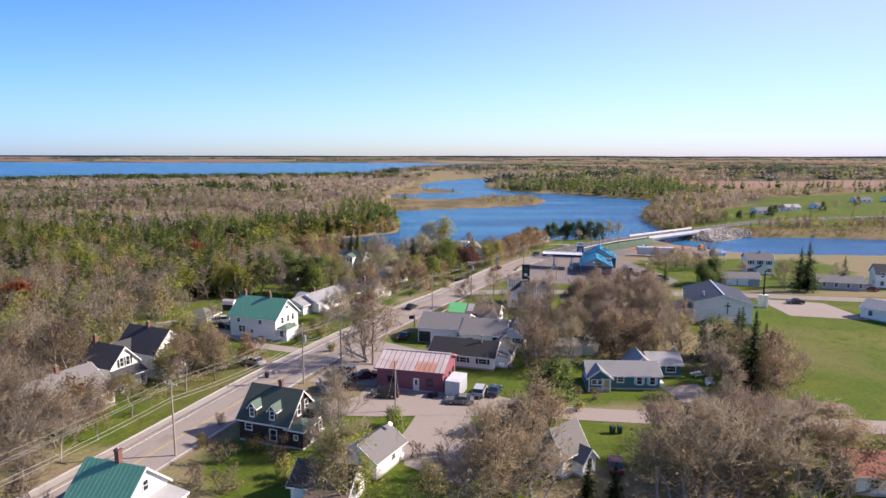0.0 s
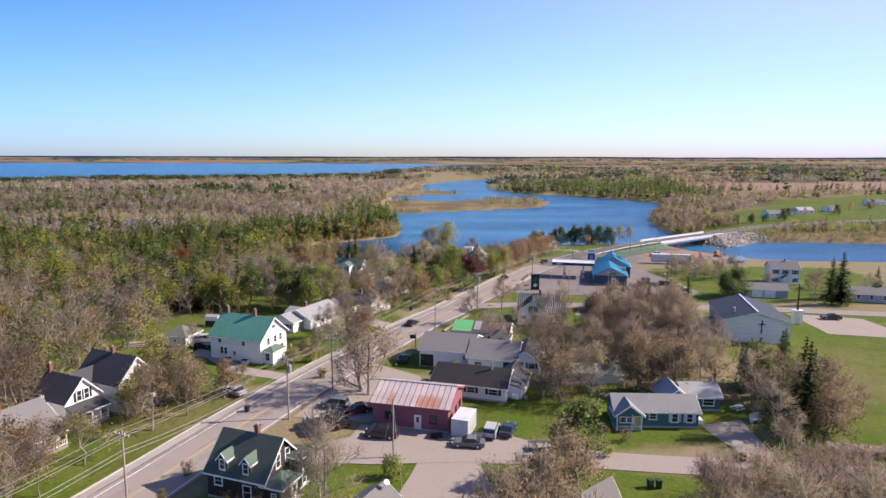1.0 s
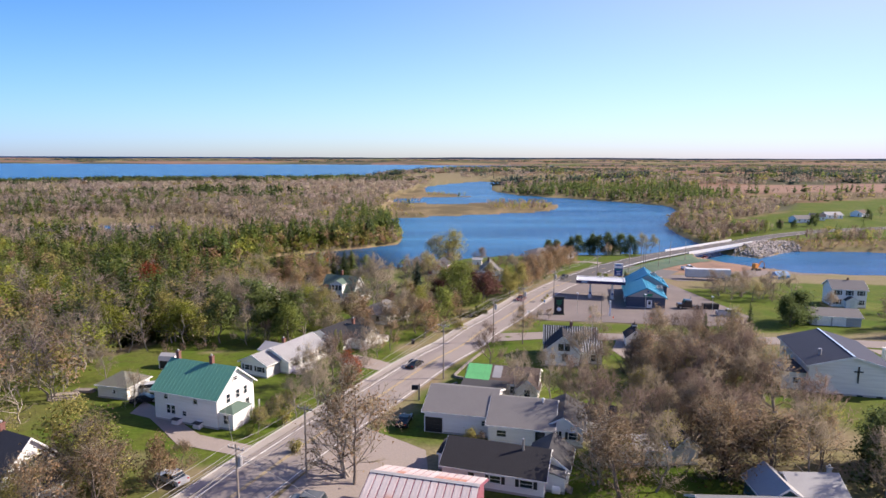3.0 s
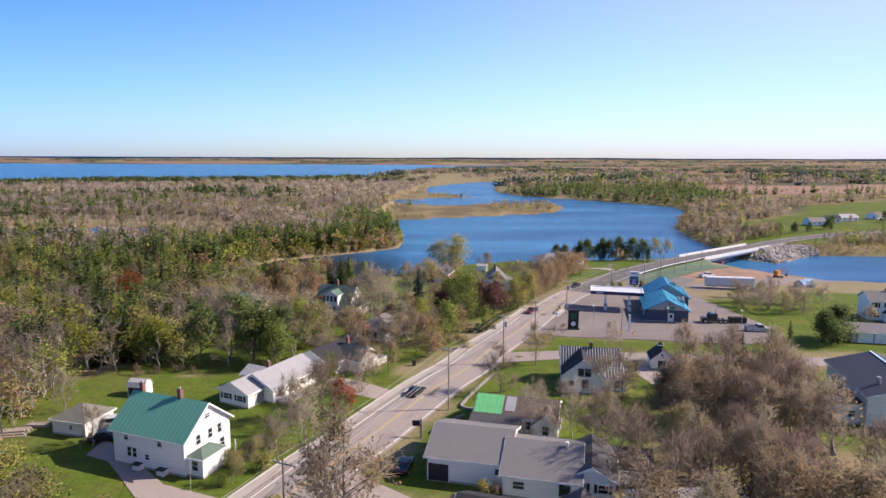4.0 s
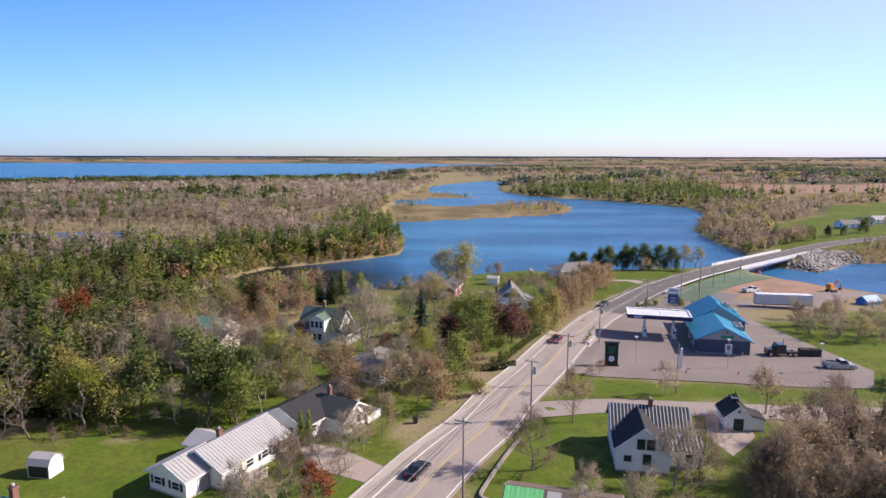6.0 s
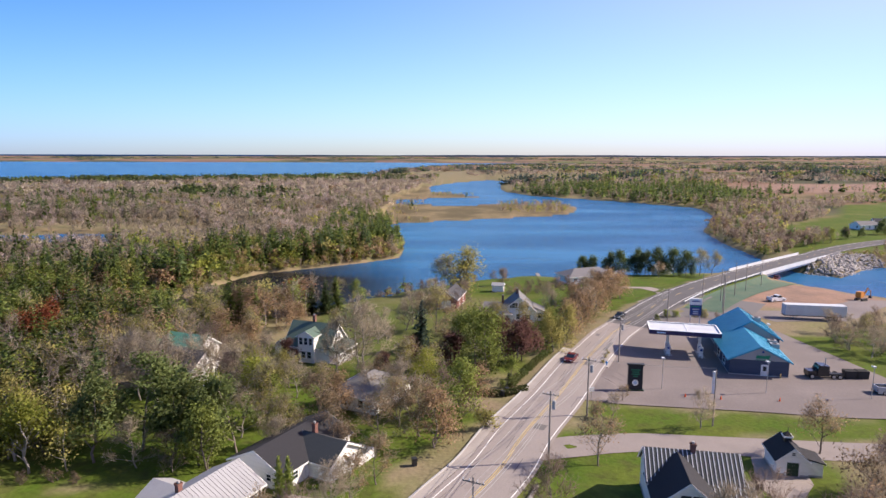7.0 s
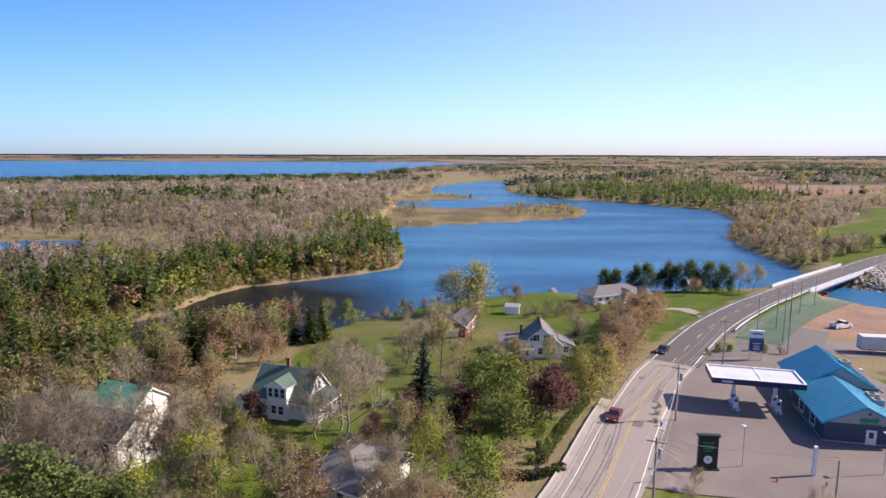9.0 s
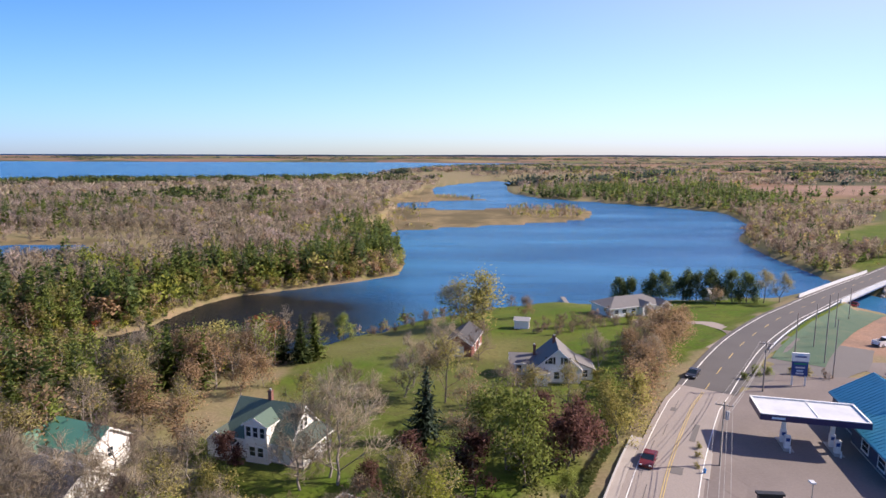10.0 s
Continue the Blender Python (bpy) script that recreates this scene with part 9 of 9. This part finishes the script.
    plant("inlet shore", x, y, [1.6 * (d > 4), 1.7 * (d > 3), 0.8 * one(x), 0.12 * one(x), 0.5 * one(x), 0.05 * one(x), 0.5 * one(x), 0.2 * one(x), 0.7 * one(x)], rng.uniform(4.5, 10, len(x)) * np.clip(0.35 + d / 6, 0.35, 1), 110, 230)
    seg = rng.integers(0, len(far_bank) - 1, 1500)
    along = far_bank[seg] + (far_bank[seg + 1] - far_bank[seg]) * rng.random((1500, 1)) + rng.normal(size=(1500, 2)) * 4.0
    x, y = along[:, 0], along[:, 1]
    d = distance(x, y, far_bank, False)
    k = (land(x, y) > WATER + 0.12) & (d < 9)
    x, y, d = x[k], y[k], d[k]
    plant("inlet bank", x, y, [0.05 * one(x), 0.5 * (d > 2), 1.2 * one(x), 0.3 * one(x), 0.7 * one(x), 0.03 * one(x), 0.3 * one(x), 0.3 * one(x), 0.6 * one(x), 0.5 * one(x), 0.4 * one(x)], rng.uniform(2.0, 4.6, len(x)), 60, 240)
    # scrub along the shores
    x, y = rng.uniform(-140, 240, 16000), rng.uniform(255, 760, 16000)
    d = distance(x, y, RIVER)
    k = ~inside(x, y, RIVER) & (d > 1.0) & (d < 11) & ((y > 345) | (x < -60) | ((x > -48) & (x < 5) & (d < 5))) & ~((x > 100) & (y < 392)) & ~inside(x, y, MARSH) & (distance(x, y, ROAD_MID, False) > 12)
    x, y = x[k], y[k]
    plant("river shore", x, y, [0.1 * one(x), 0.2 * one(x), 1.2 * one(x), 0.5 * one(x), 0.8 * one(x), 0.0 * x, 0.5 * one(x), 0.7 * one(x), 0.5 * one(x)], rng.uniform(1.2, 4.0, len(x)), 34, 250)
    # the wide bare wood towards the bay
    x, y = scatter(rng, 5400, -1000, -30, 600, 1250)
    p, e = patches(x, y, 90, 0.2), patches(x, y, 40, 1.2)
    band = np.clip(1.4 - distance(x, y, BAY) / 190, 0, 1) + 0.8 * (p > 1.2) * (x < -120)
    plant("wide wood by the bay", x, y, [2.4 * band + 0.004, 0.9 * band + 0.02, 0.05 + 0.2 * band, 0.0 * x, 0.04 * one(x), 0.0 * x, 1.4 * one(x), 1.7 * (e > -0.3) + 0.5, 0.0 * x, 0.2 * one(x), 0.5 * one(x)], rng.uniform(5.5, 8, len(x)), 11, 300, 6.0)
    # the far bank: trees one by one where it is near
    x, y = scatter(rng, 15000, 40, 780, 395, 900)
    d = distance(x, y, RIVER)
    open_ = np.zeros(len(x), dtype=bool)
    for f in FIELDS:
        open_ |= inside(x, y, f)
    k = ~open_ | (rng.random(len(x)) < 0.004)
    k &= (d < 75) | (patches(x, y, 70, 2.2) > -0.7) | (y > 700)
    x, y, d = x[k], y[k], d[k]
    p = patches(x, y, 70, 0.9)
    dark = np.clip((y - 640) / 80, 0, 1) * np.clip(1.6 - d / 110, 0.1, 1) + 0.3 * (p > 0.7) * (y > 700)
    plant("far river bank", x, y, [4.0 * dark + 0.01, 2.6 * dark + 0.03, 0.18 * one(x), 0.01 * one(x), 0.08 * one(x), 0.0 * x, 0.4 * one(x), 0.6 * one(x), 0.04 * one(x), 1.4 * one(x), 1.1 * one(x)], rng.uniform(6, 9.5, len(x)) * np.where((y < 640) & (d < 110), 0.85, 1.0), 22, 400)
    # beyond it, closed belts of wood between fields; spruces take the haze-blue needles
    x, y = scatter(rng, 26000, -2600, 2700, 880, 3150)
    k = (x > 30) | ((y > 1450) & (x > -210))
    open_ = np.zeros(len(x), dtype=bool)
    for f in FIELDS:
        open_ |= inside(x, y, f)
    k &= ~open_ & ((y < 1150) & (x < 420) | (patches(x, y, 150, 0.7) + 0.5 * patches(x, y, 60, 1.9) > -0.55))
    x, y = x[k], y[k]
    p = patches(x, y, 110, 0.3) + 0.5 * patches(x, y, 240, 1.1)
    pine = (p > 0.2) * 1.0
    plant("far country", x, y, [2.4 * pine + 0.1, 1.0 * pine + 0.1, 0.12 * one(x), 0.0 * x, 0.1 * one(x), 0.0 * x, 0.6 * one(x), 0.8 * one(x), 0.03 * one(x), 0.8 * one(x), 0.9 * one(x)], rng.uniform(7.5, 10.5, len(x)) * np.interp(y, (1100, 1900, 2500), (1.0, 0.6, 0.45)), 7, 600, 9.0, "needle_blue_haze")
    # the last woods, across the bay, their spruces blued for haze as well
    x, y = scatter(rng, 4200, -3500, 3600, 3420, 4300)
    k = (patches(x, y, 190, 0.7) + 0.5 * patches(x, y, 70, 1.9) > 0.6) | (np.abs(y - 3820 - 60 * np.sin(x * 0.003)) < 70)
    x, y = x[k], y[k]
    plant("farthest shore", x, y, [2.2 * one(x), 0.6 * one(x), 0.2 * one(x), 0.0 * x, 0.1 * one(x), 0.0 * x, 0.5 * one(x), 0.5 * one(x), 0.1 * one(x), 0.6 * one(x), 0.8 * one(x)], rng.uniform(5, 8, len(x)), 6, 700, 14.0, "needle_blue_haze")
    # denser scrub wood between the river and the green field
    x, y = scatter(rng, 5200, 118, 420, 384, 660)
    d = distance(x, y, RIVER)
    k = (d < 62) & ~inside(x, y, [(182, 446), (215, 425), (245, 398), (420, 430), (640, 600), (560, 730), (330, 630), (262, 540), (196, 486)])
    x, y = x[k], y[k]
    plant("far river bank scrub", x, y, [0.12 * one(x), 0.2 * one(x), 0.25 * one(x), 0.01 * one(x), 0.08 * one(x), 0.0 * x, 0.06 * one(x), 0.15 * one(x), 0.1 * one(x), 2.6 * one(x), 1.2 * one(x)], rng.uniform(4, 8, len(x)), 84, 450)
    # rough brush on the bank beyond the bridge
    x, y = rng.uniform(168, 330, 2600), rng.uniform(338, 400, 2600)
    d = distance(x, y, RIVER)
    k = (land(x, y) > WATER + 0.3) & (distance(x, y, ROAD_MID, False) > 8) & (d < 34) & (patches(x, y, 14, 0.8) > -0.8)
    x, y = x[k], y[k]
    plant("bank beyond the bridge", x, y, [0.02 * one(x), 0.15 * one(x), 0.9 * one(x), 0.1 * one(x), 0.4 * one(x), 0.0 * x, 0.2 * one(x), 0.2 * one(x), 0.5 * one(x), 1.0 * one(x), 0.6 * one(x)], rng.uniform(0.8, 2.6, len(x)), 40, 560)
    # marsh willows on the point
    x = np.concatenate([rng.uniform(38, 100, 260), rng.uniform(-60, -30, 90), rng.uniform(-25, 22, 30)])
    y = np.concatenate([rng.uniform(600, 692, 260), rng.uniform(500, 760, 90), rng.uniform(780, 820, 30)])
    k = inside(x, y, MARSH) & (distance(x, y, RIVER) > 4)
    x, y = x[k], y[k]
    plant("marsh point", x, y, [0.05 * one(x), 0.1 * one(x), 1.0 * one(x), 0.3 * one(x), 0.5 * one(x), 0.0 * x, 0.8 * one(x), 1.2 * one(x), 0.2 * one(x)], rng.uniform(2.5, 6.0, len(x)), 60, 500)


plant_woods()
